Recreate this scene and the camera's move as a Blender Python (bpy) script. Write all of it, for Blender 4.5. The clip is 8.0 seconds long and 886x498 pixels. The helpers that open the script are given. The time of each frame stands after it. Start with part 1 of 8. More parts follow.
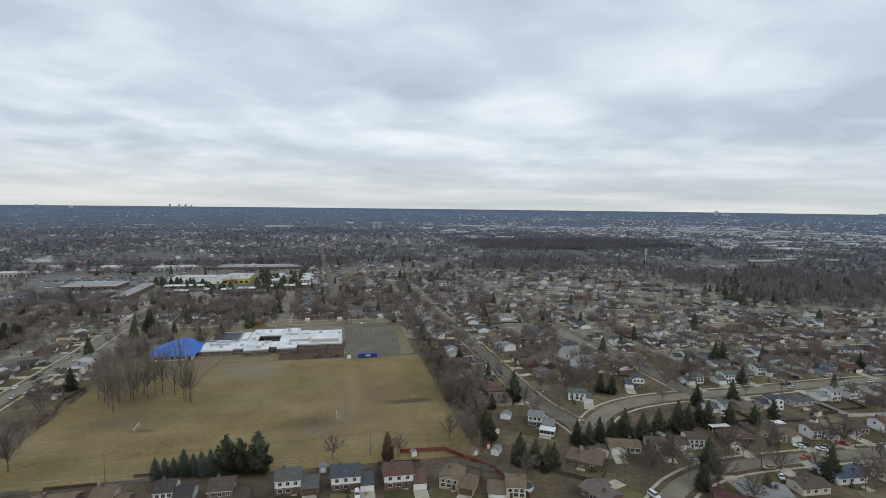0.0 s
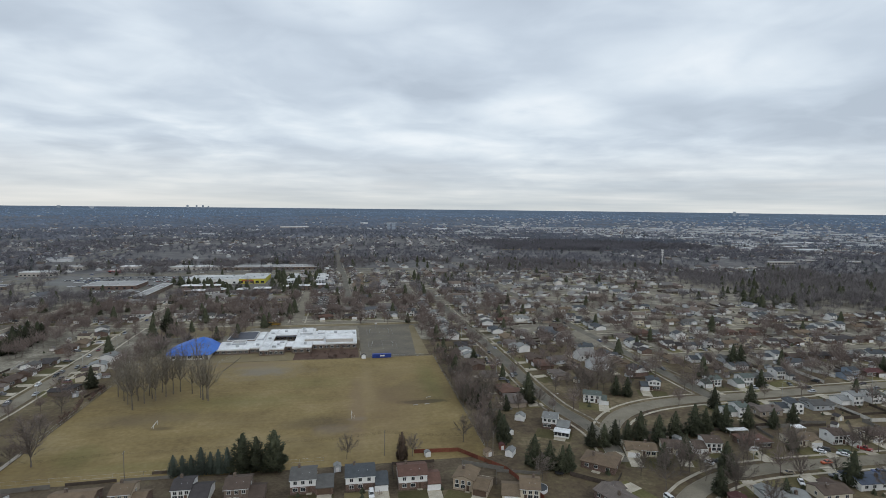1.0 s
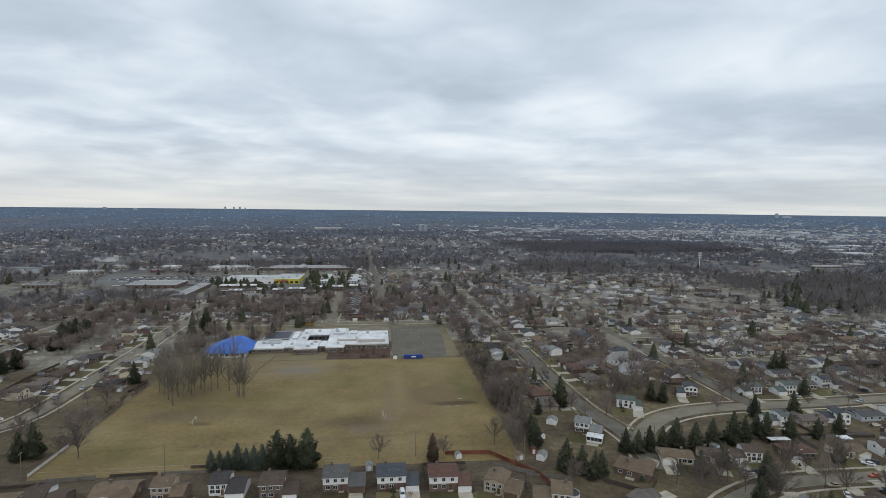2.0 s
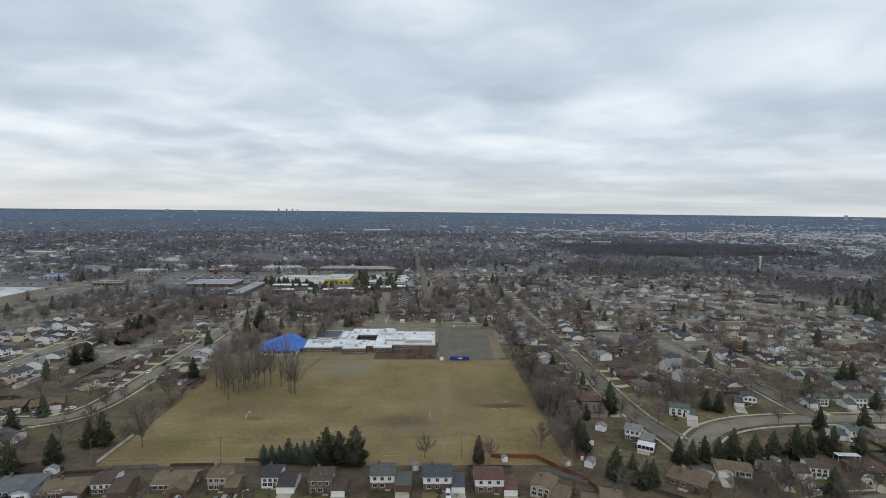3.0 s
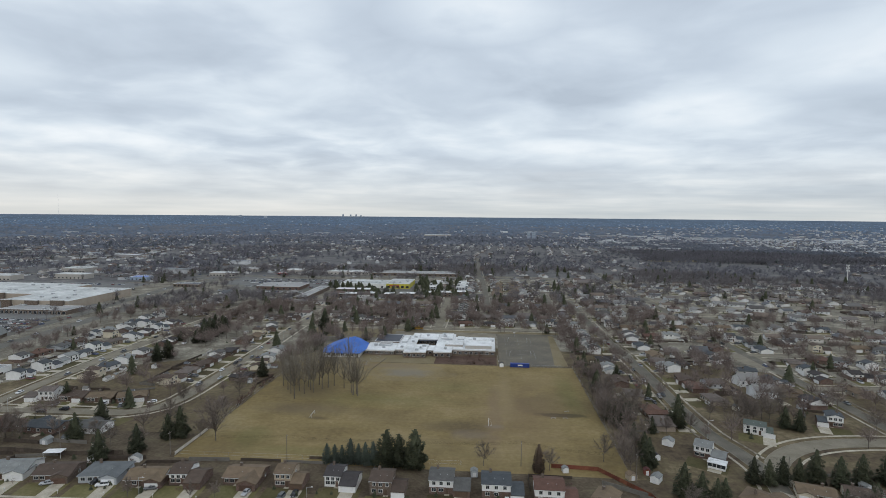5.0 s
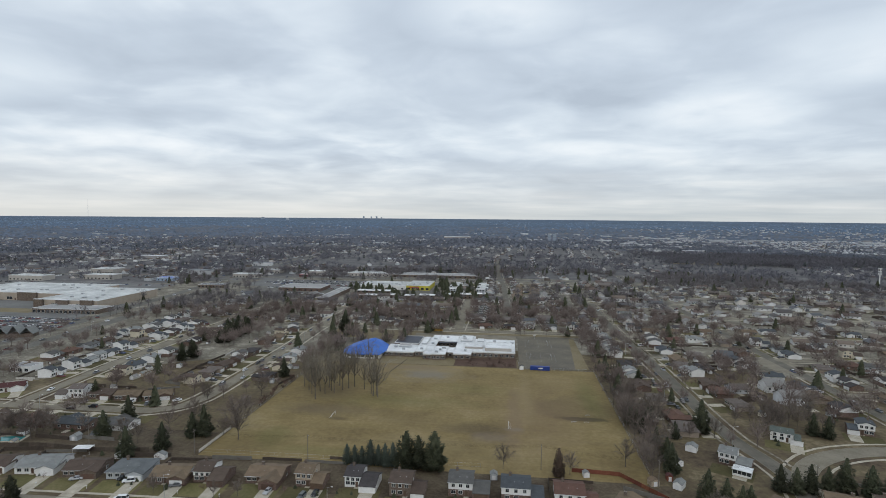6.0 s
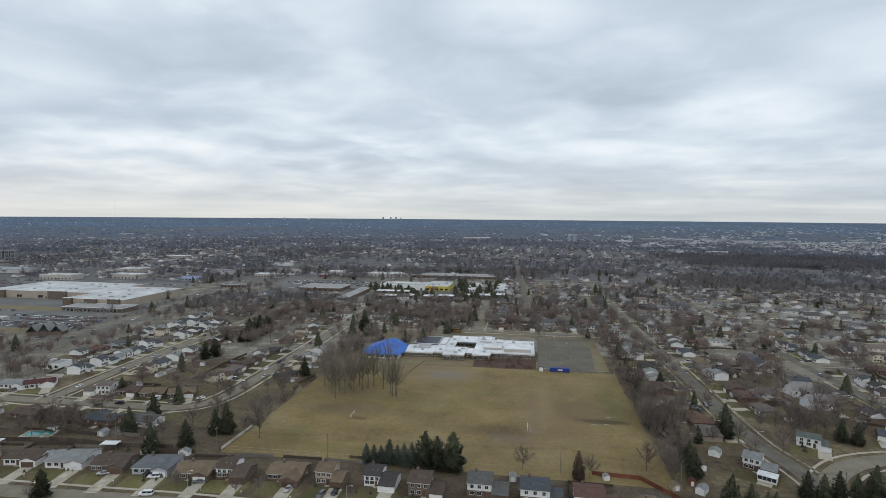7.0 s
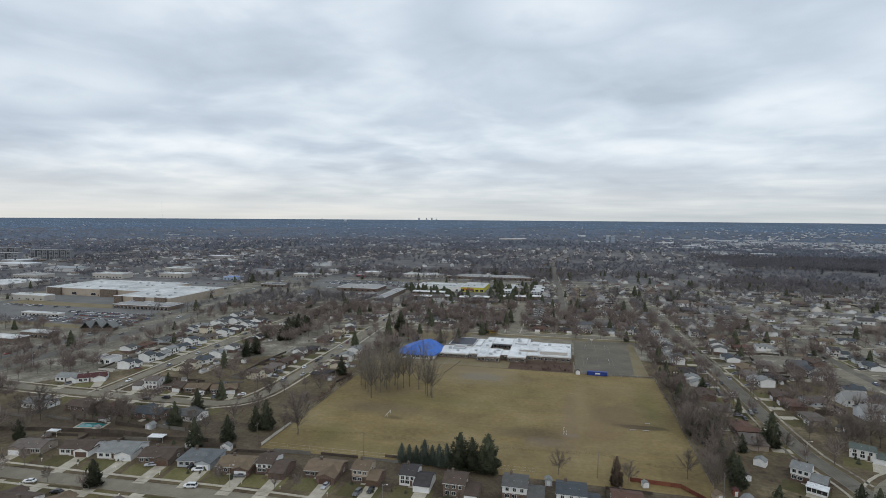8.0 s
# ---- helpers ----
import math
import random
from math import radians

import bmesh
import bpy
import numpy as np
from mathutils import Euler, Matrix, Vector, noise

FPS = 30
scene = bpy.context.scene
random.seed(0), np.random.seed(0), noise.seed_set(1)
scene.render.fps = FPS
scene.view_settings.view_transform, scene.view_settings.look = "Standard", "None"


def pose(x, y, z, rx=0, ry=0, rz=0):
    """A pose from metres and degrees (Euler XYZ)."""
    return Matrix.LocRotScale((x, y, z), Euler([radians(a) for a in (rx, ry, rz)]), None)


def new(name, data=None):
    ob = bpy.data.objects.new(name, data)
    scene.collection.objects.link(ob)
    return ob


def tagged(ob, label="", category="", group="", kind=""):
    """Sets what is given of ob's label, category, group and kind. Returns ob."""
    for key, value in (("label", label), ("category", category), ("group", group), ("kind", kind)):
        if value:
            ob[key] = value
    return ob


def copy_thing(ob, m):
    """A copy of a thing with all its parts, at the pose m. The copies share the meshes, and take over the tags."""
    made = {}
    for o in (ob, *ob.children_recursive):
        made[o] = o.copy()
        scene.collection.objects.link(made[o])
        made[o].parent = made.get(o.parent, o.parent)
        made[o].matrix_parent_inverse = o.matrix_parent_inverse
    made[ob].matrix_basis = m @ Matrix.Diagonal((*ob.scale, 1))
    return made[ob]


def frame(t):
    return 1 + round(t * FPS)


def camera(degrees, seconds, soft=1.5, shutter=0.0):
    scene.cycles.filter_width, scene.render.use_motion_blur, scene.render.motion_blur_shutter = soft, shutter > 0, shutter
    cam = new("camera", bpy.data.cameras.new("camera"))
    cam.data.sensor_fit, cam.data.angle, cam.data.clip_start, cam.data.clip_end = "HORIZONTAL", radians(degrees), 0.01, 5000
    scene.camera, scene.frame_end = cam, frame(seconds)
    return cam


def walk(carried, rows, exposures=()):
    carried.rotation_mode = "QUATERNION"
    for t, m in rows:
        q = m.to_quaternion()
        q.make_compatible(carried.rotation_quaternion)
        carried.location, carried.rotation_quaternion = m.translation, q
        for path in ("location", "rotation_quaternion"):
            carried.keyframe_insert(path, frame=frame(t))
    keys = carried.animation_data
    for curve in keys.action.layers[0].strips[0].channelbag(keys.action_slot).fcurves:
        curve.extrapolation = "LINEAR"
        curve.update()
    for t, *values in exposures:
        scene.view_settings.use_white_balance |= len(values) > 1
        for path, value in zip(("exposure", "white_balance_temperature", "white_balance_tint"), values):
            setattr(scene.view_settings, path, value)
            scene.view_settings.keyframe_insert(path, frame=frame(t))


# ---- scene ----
# ---------------------------------------------------------------- camera and its way
cam = camera(79.2, 8.0, soft=0.85)
# seconds, east, north, height, yaw, pitch, roll
PATH = [
    (0.0, 0.00, 0.00, 100.00, -11.500, -4.508, -0.655),
    (0.5, -0.03, -0.04, 100.05, -11.057, -4.500, -0.645),
    (1.0, -0.12, -0.14, 100.08, -9.987, -4.455, -0.630),
    (1.5, -0.20, -0.30, 100.11, -8.632, -4.381, -0.630),
    (3.0, -0.32, -0.68, 100.18, -1.575, -4.180, -0.591),
    (3.5, -0.31, -0.80, 100.22, 0.632, -4.035, -0.570),
    (4.0, -0.28, -0.90, 100.27, 2.258, -3.911, -0.540),
    (4.5, -0.25, -1.00, 100.31, 3.626, -3.790, -0.515),
    (6.0, -0.14, -1.35, 100.42, 7.040, -3.470, -0.490),
    (6.5, -0.12, -1.43, 100.47, 7.915, -3.455, -0.465),
    (7.0, -0.10, -1.50, 100.53, 9.091, -3.430, -0.450),
    (7.5, -0.10, -1.60, 100.60, 10.779, -3.390, -0.440),
    (8.0, -0.10, -1.70, 100.65, 12.891, -3.351, -0.405),
]
walk(cam, [(t, pose(x, y, z, 90 + p, r, w)) for t, x, y, z, w, p, r in PATH])

# ---------------------------------------------------------------- sky and sun
world = bpy.data.worlds.new("overcast_sky")
scene.world = world
world.use_nodes = True
wt = world.node_tree
wt.nodes.clear()


def node(tree, kind, **values):
    n = tree.nodes.new(kind)
    for key, value in values.items():
        if key.startswith("i_"):
            n.inputs[key[2:].replace("_", " ")].default_value = value
        else:
            setattr(n, key, value)
    return n


def math_node(tree, op, a, b=None, c=None, clamp=False):
    n = tree.nodes.new("ShaderNodeMath")
    n.operation = op
    n.use_clamp = clamp
    for i, v in enumerate((a, b, c)):
        if v is None:
            continue
        if isinstance(v, (int, float)):
            n.inputs[i].default_value = v
        else:
            tree.links.new(v, n.inputs[i])
    return n.outputs[0]


def ramp(tree, fac, stops):
    n = tree.nodes.new("ShaderNodeValToRGB")
    els = n.color_ramp.elements
    while len(els) < len(stops):
        els.new(0.5)
    for e, (p, c) in zip(els, stops):
        e.position = p
        e.color = (*c, 1) if len(c) == 3 else c
    tree.links.new(fac, n.inputs[0])
    return n.outputs[0]


def mix(tree, fac, a, b, blend="MIX"):
    n = tree.nodes.new("ShaderNodeMix")
    n.data_type, n.blend_type = "RGBA", blend
    for sock, v in ((n.inputs[0], fac), (n.inputs[6], a), (n.inputs[7], b)):
        if isinstance(v, (int, float)):
            sock.default_value = v
        elif isinstance(v, tuple):
            sock.default_value = (*v, 1) if len(v) == 3 else v
        else:
            tree.links.new(v, sock)
    return n.outputs[2]


def noise_tex(tree, vec, scale, detail=4, rough=0.55, distortion=0.0):
    n = tree.nodes.new("ShaderNodeTexNoise")
    n.inputs["Scale"].default_value = scale
    n.inputs["Detail"].default_value = detail
    n.inputs["Roughness"].default_value = rough
    n.inputs["Distortion"].default_value = distortion
    tree.links.new(vec, n.inputs["Vector"])
    return n.outputs[0]


SUN_ELEVATION, SUN_ROTATION = radians(38), radians(200)
sky = node(wt, "ShaderNodeTexSky", sky_type="NISHITA", sun_disc=False, sun_elevation=SUN_ELEVATION,
           sun_rotation=SUN_ROTATION, air_density=1.5, dust_density=3.0)
# a deck of stratus: noise on a flat layer above the town
tc = node(wt, "ShaderNodeTexCoord")
sep = node(wt, "ShaderNodeSeparateXYZ")
wt.links.new(tc.outputs["Generated"], sep.inputs[0])
up = math_node(wt, "MAXIMUM", sep.outputs[2], 0.0)
den = math_node(wt, "ADD", up, 0.13)
px = math_node(wt, "DIVIDE", sep.outputs[0], den)
py = math_node(wt, "DIVIDE", sep.outputs[1], den)
flat = node(wt, "ShaderNodeCombineXYZ")
wt.links.new(px, flat.inputs[0])
wt.links.new(py, flat.inputs[1])
flat.inputs[2].default_value = 3.7
big = noise_tex(wt, flat.outputs[0], 0.62, 2, 0.5, 0.3)
mid = noise_tex(wt, flat.outputs[0], 2.0, 4, 0.5, 0.3)
cover = math_node(wt, "ADD", math_node(wt, "MULTIPLY", big, 0.60), math_node(wt, "MULTIPLY", mid, 0.40))


def thin_patch(azimuth, height, radius, amount):
    """A thinner (brighter) or thicker place in the cloud deck."""
    global cover
    a, e = radians(azimuth), radians(height)
    k = math.sin(e) + 0.13
    dx = math_node(wt, "DIVIDE", math_node(wt, "SUBTRACT", px, math.cos(e) * math.sin(a) / k), radius)
    dy = math_node(wt, "DIVIDE", math_node(wt, "SUBTRACT", py, math.cos(e) * math.cos(a) / k), radius * 0.8)
    d = math_node(wt, "ADD", math_node(wt, "MULTIPLY", dx, dx), math_node(wt, "MULTIPLY", dy, dy))
    d = math_node(wt, "ADD", d, math_node(wt, "MULTIPLY_ADD", mid, 1.6, -0.8))
    cover = math_node(wt, "MULTIPLY_ADD", math_node(wt, "SUBTRACT", 1.0, d, clamp=True), amount, cover)


thin_patch(-49, 11, 0.55, 0.13)
thin_patch(-2, 20, 0.35, 0.14)
thin_patch(20, 10, 0.5, 0.08)
thin_patch(34, 13, 0.6, 0.10)
thin_patch(8, 6, 0.9, 0.06)
thin_patch(-32, 15, 0.6, -0.07)
thin_patch(-18, 6, 0.8, -0.08)
thin_patch(8, 13, 0.45, -0.07)
thin_patch(45, 7, 0.7, -0.05)
cloud = ramp(wt, cover, [(0.34, (0.488, 0.562, 0.66)), (0.46, (0.595, 0.678, 0.78)), (0.55, (0.725, 0.808, 0.895)), (0.66, (0.935, 0.985, 1.03))])
# pale, slightly warm band low over the horizon, with thin streaks
streak_vec = node(wt, "ShaderNodeCombineXYZ")
wt.links.new(math_node(wt, "MULTIPLY", math_node(wt, "ARCTAN2", sep.outputs[0], sep.outputs[1]), 2.2), streak_vec.inputs[0])
wt.links.new(math_node(wt, "MULTIPLY", up, 38.0), streak_vec.inputs[1])
streak = noise_tex(wt, streak_vec.outputs[0], 1.0, 4, 0.55)
low = ramp(wt, streak, [(0.35, (0.54, 0.595, 0.63)), (0.5, (0.66, 0.70, 0.71)), (0.64, (0.81, 0.825, 0.81))])
west = math_node(wt, "MULTIPLY_ADD", sep.outputs[0], -0.9, 0.25, clamp=True)
low = mix(wt, math_node(wt, "MULTIPLY", west, 0.5), low, (0.90, 0.87, 0.80))
near_horizon = math_node(wt, "SUBTRACT", 1.0, math_node(wt, "MULTIPLY", up, 8.5), clamp=True)
deck = mix(wt, math_node(wt, "POWER", near_horizon, 1.4), cloud, low)
skylight = node(wt, "ShaderNodeVectorMath", operation="SCALE")
wt.links.new(sky.outputs[0], skylight.inputs[0])
skylight.inputs["Scale"].default_value = 0.10
total = mix(wt, 0.93, skylight.outputs[0], deck)
bg = node(wt, "ShaderNodeBackground")
bg.inputs[1].default_value = 1.0
wt.links.new(total, bg.inputs[0])
wo = node(wt, "ShaderNodeOutputWorld")
wt.links.new(bg.outputs[0], wo.inputs[0])

sun = new("sun", bpy.data.lights.new("sun", "SUN"))
sun.data.energy, sun.data.angle, sun.data.color = 0.5, radians(25), (1.0, 0.96, 0.9)
sun.matrix_world = pose(0, 0, 400, 52, 0, 200 - 180)
scene.view_settings.exposure = 0.0

# ---------------------------------------------------------------- materials
MATS = {}


def material(name, colours, scale=0.5, fine=6.0, rough=0.85, bump=0.0, vary=0.0, metal=0.0, coords="Object", spec=0.3, island=False, dim=None):
    """Procedural surface: two to four base colours mixed by noise at two scales."""
    if name in MATS:
        return MATS[name]
    m = bpy.data.materials.new(name)
    m.use_nodes = True
    t = m.node_tree
    bs = t.nodes["Principled BSDF"]
    if coords == "Object":
        vec = t.nodes.new("ShaderNodeTexCoord").outputs["Object"]
    else:
        vec = t.nodes.new("ShaderNodeNewGeometry").outputs["Position"]
    a = noise_tex(t, vec, scale, 4, 0.6)
    b = noise_tex(t, vec, fine, 3, 0.6)
    f = math_node(t, "ADD", math_node(t, "MULTIPLY", a, 0.62), math_node(t, "MULTIPLY", b, 0.38))
    n = len(colours)
    col = ramp(t, f, [(0.36 + 0.28 * i / max(1, n - 1), c) for i, c in enumerate(colours)])
    if vary:
        r = t.nodes.new("ShaderNodeObjectInfo").outputs["Random"]
        if island:
            r = t.nodes.new("ShaderNodeNewGeometry").outputs["Random Per Island"]
        hsv = t.nodes.new("ShaderNodeHueSaturation")
        t.links.new(col, hsv.inputs["Color"])
        t.links.new(math_node(t, "MULTIPLY_ADD", r, vary * 2, 1 - vary), hsv.inputs["Value"])
        t.links.new(math_node(t, "MULTIPLY_ADD", math_node(t, "FRACT", math_node(t, "MULTIPLY", r, 7.3)), vary * 0.06, 0.5 - vary * 0.03), hsv.inputs["Hue"])
        col = hsv.outputs[0]
    t.links.new(col, bs.inputs["Base Color"])
    bs.inputs["Roughness"].default_value = rough
    bs.inputs["Metallic"].default_value = metal
    bs.inputs["Specular IOR Level"].default_value = spec
    if bump:
        bn = t.nodes.new("ShaderNodeBump")
        bn.inputs["Strength"].default_value = bump
        bn.inputs["Distance"].default_value = 0.05
        t.links.new(b, bn.inputs["Height"])
        t.links.new(bn.outputs[0], bs.inputs["Normal"])
    MATS[name] = m
    return m


def tint(c, k):
    return tuple(min(0.95, max(0.004, v * k)) for v in c)


def shingle(name, c):
    """Asphalt shingles: courses across the slope, streaked and patchy."""
    if name in MATS:
        return MATS[name]
    m = material(name, [tint(c, 0.78), c, tint(c, 1.22)], 0.35, 3.0, 0.92, 0.3, 0.12)
    t = m.node_tree
    bs = t.nodes["Principled BSDF"]
    old = bs.inputs["Base Color"].links[0].from_socket
    w = t.nodes.new("ShaderNodeTexWave")
    w.wave_type, w.bands_direction, w.wave_profile = "BANDS", "Z", "SAW"
    w.inputs["Scale"].default_value = 1.9
    w.inputs["Distortion"].default_value = 0.5
    t.links.new(t.nodes.new("ShaderNodeTexCoord").outputs["Object"], w.inputs["Vector"])
    t.links.new(mix(t, math_node(t, "MULTIPLY", w.outputs[1], 0.22), old, tint(c, 0.5)), bs.inputs["Base Color"])
    return m


def siding(name, c):
    """Lapped boards, the shadow lines as fine relief."""
    if name in MATS:
        return MATS[name]
    m = material(name, [tint(c, 0.9), c, tint(c, 1.05)], 0.4, 5.0, 0.7, 0.0, 0.05)
    t = m.node_tree
    w = t.nodes.new("ShaderNodeTexWave")
    w.wave_type, w.bands_direction, w.wave_profile = "BANDS", "Z", "SAW"
    w.inputs["Scale"].default_value = 1.6
    t.links.new(t.nodes.new("ShaderNodeTexCoord").outputs["Object"], w.inputs["Vector"])
    bn = t.nodes.new("ShaderNodeBump")
    bn.inputs["Strength"].default_value, bn.inputs["Distance"].default_value = 0.6, 0.03
    t.links.new(w.outputs[1], bn.inputs["Height"])
    t.links.new(bn.outputs[0], t.nodes["Principled BSDF"].inputs["Normal"])
    return m


def brickwork(name, c):
    if name in MATS:
        return MATS[name]
    m = material(name, [tint(c, 0.75), c, tint(c, 1.25)], 0.6, 9.0, 0.9, 0.4, 0.1)
    t = m.node_tree
    bs = t.nodes["Principled BSDF"]
    old = bs.inputs["Base Color"].links[0].from_socket
    w = t.nodes.new("ShaderNodeTexWave")
    w.wave_type, w.bands_direction, w.wave_profile = "BANDS", "Z", "SIN"
    w.inputs["Scale"].default_value = 4.2
    t.links.new(t.nodes.new("ShaderNodeTexCoord").outputs["Object"], w.inputs["Vector"])
    t.links.new(mix(t, math_node(t, "MULTIPLY", math_node(t, "POWER", w.outputs[1], 6.0), 0.35), old, (0.42, 0.40, 0.37)), bs.inputs["Base Color"])
    return m


ROOFS = {
    "brown": shingle("brown_shingle", (0.095, 0.07, 0.056)),
    "dark": shingle("dark_shingle", (0.058, 0.052, 0.052)),
    "grey": shingle("grey_shingle", (0.1, 0.098, 0.094)),
    "pale": shingle("pale_grey_shingle", (0.225, 0.232, 0.225)),
    "tan": shingle("tan_shingle", (0.165, 0.122, 0.082)),
    "slate": shingle("blue_grey_shingle", (0.07, 0.078, 0.086)),
    "mauve": shingle("mauve_grey_shingle", (0.135, 0.113, 0.1)),
    "red": shingle("red_shingle", (0.095, 0.04, 0.038)),
    "rust": shingle("rust_shingle", (0.125, 0.072, 0.055)),
    "blue": shingle("blue_shingle", (0.095, 0.115, 0.155)),
    "steel": shingle("steel_grey_shingle", (0.125, 0.134, 0.138)),
    "green": shingle("green_shingle", (0.1, 0.118, 0.106)),
}
WALLS = {
    "white": siding("white_siding", (0.76, 0.755, 0.735)),
    "cream": siding("cream_siding", (0.62, 0.56, 0.44)),
    "tan": siding("tan_siding", (0.40, 0.33, 0.25)),
    "grey": siding("grey_siding", (0.42, 0.44, 0.46)),
    "blue": siding("blue_siding", (0.30, 0.37, 0.46)),
    "brick": brickwork("red_brick", (0.125, 0.078, 0.06)),
    "brown": brickwork("brown_brick", (0.125, 0.092, 0.07)),
    "buff": brickwork("buff_brick", (0.29, 0.24, 0.19)),
}
TRIM = material("white_trim", [(0.62, 0.615, 0.59), (0.74, 0.735, 0.71)], 0.7, 5, 0.5)
GUTTER = material("aluminium_gutter", [(0.6, 0.6, 0.6), (0.72, 0.72, 0.72)], 0.7, 5, 0.4)
DARKDOOR = material("brown_painted_door", [(0.09, 0.055, 0.04), (0.13, 0.085, 0.06)], 0.7, 5, 0.5, vary=0.3)
PALEDOOR = material("white_panel_door", [(0.66, 0.66, 0.65), (0.78, 0.78, 0.78)], 0.7, 5, 0.5)
CONCRETE = material("concrete", [(0.31, 0.278, 0.216), (0.41, 0.37, 0.296), (0.52, 0.475, 0.388)], 0.25, 2.5, 0.9, 0.15, coords="P")
ASPHALT = material("worn_street_surface", [(0.162, 0.143, 0.106), (0.208, 0.185, 0.14), (0.255, 0.228, 0.176)], 0.12, 1.6, 0.92, 0.2, coords="P")
BLACKTOP = material("old_blacktop", [(0.098, 0.094, 0.082), (0.135, 0.129, 0.112), (0.185, 0.174, 0.146)], 0.06, 0.9, 0.92, 0.2, coords="P")
OLDSTREET = material("dark_patched_street", [(0.1, 0.091, 0.073), (0.135, 0.123, 0.1), (0.175, 0.16, 0.13)], 0.12, 1.6, 0.92, 0.2, coords="P")
LOT = material("grey_car_park_asphalt", [(0.115, 0.114, 0.11), (0.15, 0.149, 0.143), (0.2, 0.197, 0.187)], 0.03, 0.5, 0.92, 0.2, coords="P")
LINE = material("road_paint", [(0.18, 0.18, 0.17), (0.30, 0.30, 0.28)], 0.4, 3, 0.8, coords="P")
DARKWOOD = material("weathered_dark_fence", [(0.068, 0.054, 0.043), (0.11, 0.088, 0.07)], 0.7, 5, 0.9, vary=0.25)
REDWOOD = material("red_stained_fence", [(0.15, 0.05, 0.03), (0.21, 0.08, 0.05)], 0.7, 5, 0.9, vary=0.25)
PALEWOOD = material("pale_fence", [(0.5, 0.47, 0.42), (0.62, 0.6, 0.56)], 0.7, 5, 0.8, vary=0.12)
STEEL = material("galvanised_steel", [(0.42, 0.43, 0.44), (0.55, 0.56, 0.57)], 1.0, 8, 0.45, metal=0.7)
BARK = material("grey_brown_bark", [(0.085, 0.07, 0.06), (0.13, 0.11, 0.095), (0.18, 0.155, 0.135)], 0.6, 7, 0.95, 0.4, 0.2)
TWIG = material("bare_twigs", [(0.138, 0.112, 0.095), (0.205, 0.17, 0.147)], 0.3, 3, 0.95, 0, 0.25)
# slightly bluer than near twigs, a little distance haze put into the colour
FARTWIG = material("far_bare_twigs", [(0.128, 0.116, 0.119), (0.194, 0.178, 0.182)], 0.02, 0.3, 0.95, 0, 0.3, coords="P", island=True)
NEEDLE = material("spruce_needles", [(0.03, 0.035, 0.019), (0.05, 0.055, 0.031), (0.078, 0.082, 0.048)], 0.5, 4, 0.85, 0, 0.35)
BLUENEEDLE = material("blue_spruce_needles", [(0.034, 0.043, 0.033), (0.055, 0.067, 0.052), (0.08, 0.094, 0.074)], 0.5, 4, 0.8, 0, 0.2)
RUSTLEAF = material("brown_cedar_foliage", [(0.055, 0.04, 0.028), (0.095, 0.066, 0.046)], 0.5, 4, 0.8, 0, 0.2)


def glass_material():
    m = bpy.data.materials.new("window_glass")
    m.use_nodes = True
    b = m.node_tree.nodes["Principled BSDF"]
    b.inputs["Base Color"].default_value = (0.03, 0.035, 0.04, 1)
    b.inputs["Roughness"].default_value = 0.08
    b.inputs["Specular IOR Level"].default_value = 0.6
    return m


GLASS = glass_material()

# ---------------------------------------------------------------- mesh helpers
class Shape:
    """Vertices and faces gathered for one mesh; each face carries a material slot."""

    def __init__(self):
        self.v, self.f, self.m, self.slot = [], [], [], 0

    def face(self, pts):
        i = len(self.v)
        self.v.extend(pts)
        self.f.append(tuple(range(i, i + len(pts))))
        self.m.append(self.slot)

    def solid(self, low, high):
        """A closed prism between two rings of the same count."""
        n, i = len(low), len(self.v)
        self.v.extend(low)
        self.v.extend(high)
        self.f.append(tuple(i + k for k in reversed(range(n))))
        self.f.append(tuple(i + n + k for k in range(n)))
        for k in range(n):
            j = (k + 1) % n
            self.f.append((i + k, i + j, i + n + j, i + n + k))
        self.m.extend([self.slot] * (n + 2))

    def box(self, x0, x1, y0, y1, z0, z1):
        self.solid([(x0, y0, z0), (x1, y0, z0), (x1, y1, z0), (x0, y1, z0)],
                   [(x0, y0, z1), (x1, y0, z1), (x1, y1, z1), (x0, y1, z1)])

    def tube(self, p, q, r0, r1, n=5, cap=True):
        p, q = Vector(p), Vector(q)
        d = (q - p).normalized()
        a = d.orthogonal().normalized()
        b = d.cross(a)
        i = len(self.v)
        for c, r in ((p, r0), (q, r1)):
            for k in range(n):
                w = 2 * math.pi * k / n
                self.v.append(tuple(c + (a * math.cos(w) + b * math.sin(w)) * r))
        for k in range(n):
            j = (k + 1) % n
            self.f.append((i + k, i + j, i + n + j, i + n + k))
        self.m.extend([self.slot] * n)
        if cap:
            self.f.append(tuple(i + n + k for k in range(n)))
            self.m.append(self.slot)

    def mesh(self, name, *mats):
        me = bpy.data.meshes.new(name)
        me.from_pydata(self.v, [], self.f)
        for mt in mats:
            me.materials.append(mt)
        if len(mats) > 1:
            me.polygons.foreach_set("material_index", self.m)
        me.update()
        return me


def part(name, data, material_, parent, label="", at=None):
    """One mesh object under a thing or a part; data is a Shape or a mesh to share."""
    me = data if isinstance(data, bpy.types.Mesh) else data.mesh(name, *(material_ if isinstance(material_, (tuple, list)) else (material_,)))
    ob = new(name, me)
    ob.parent = parent
    if at is not None:
        ob.matrix_basis = at
    if label:
        ob["label"] = label
    return ob


def thing(name, m, label, category, group=""):
    ob = new(name)
    ob.empty_display_size = 0.5
    ob.matrix_basis = m
    return tagged(ob, label, category, group)


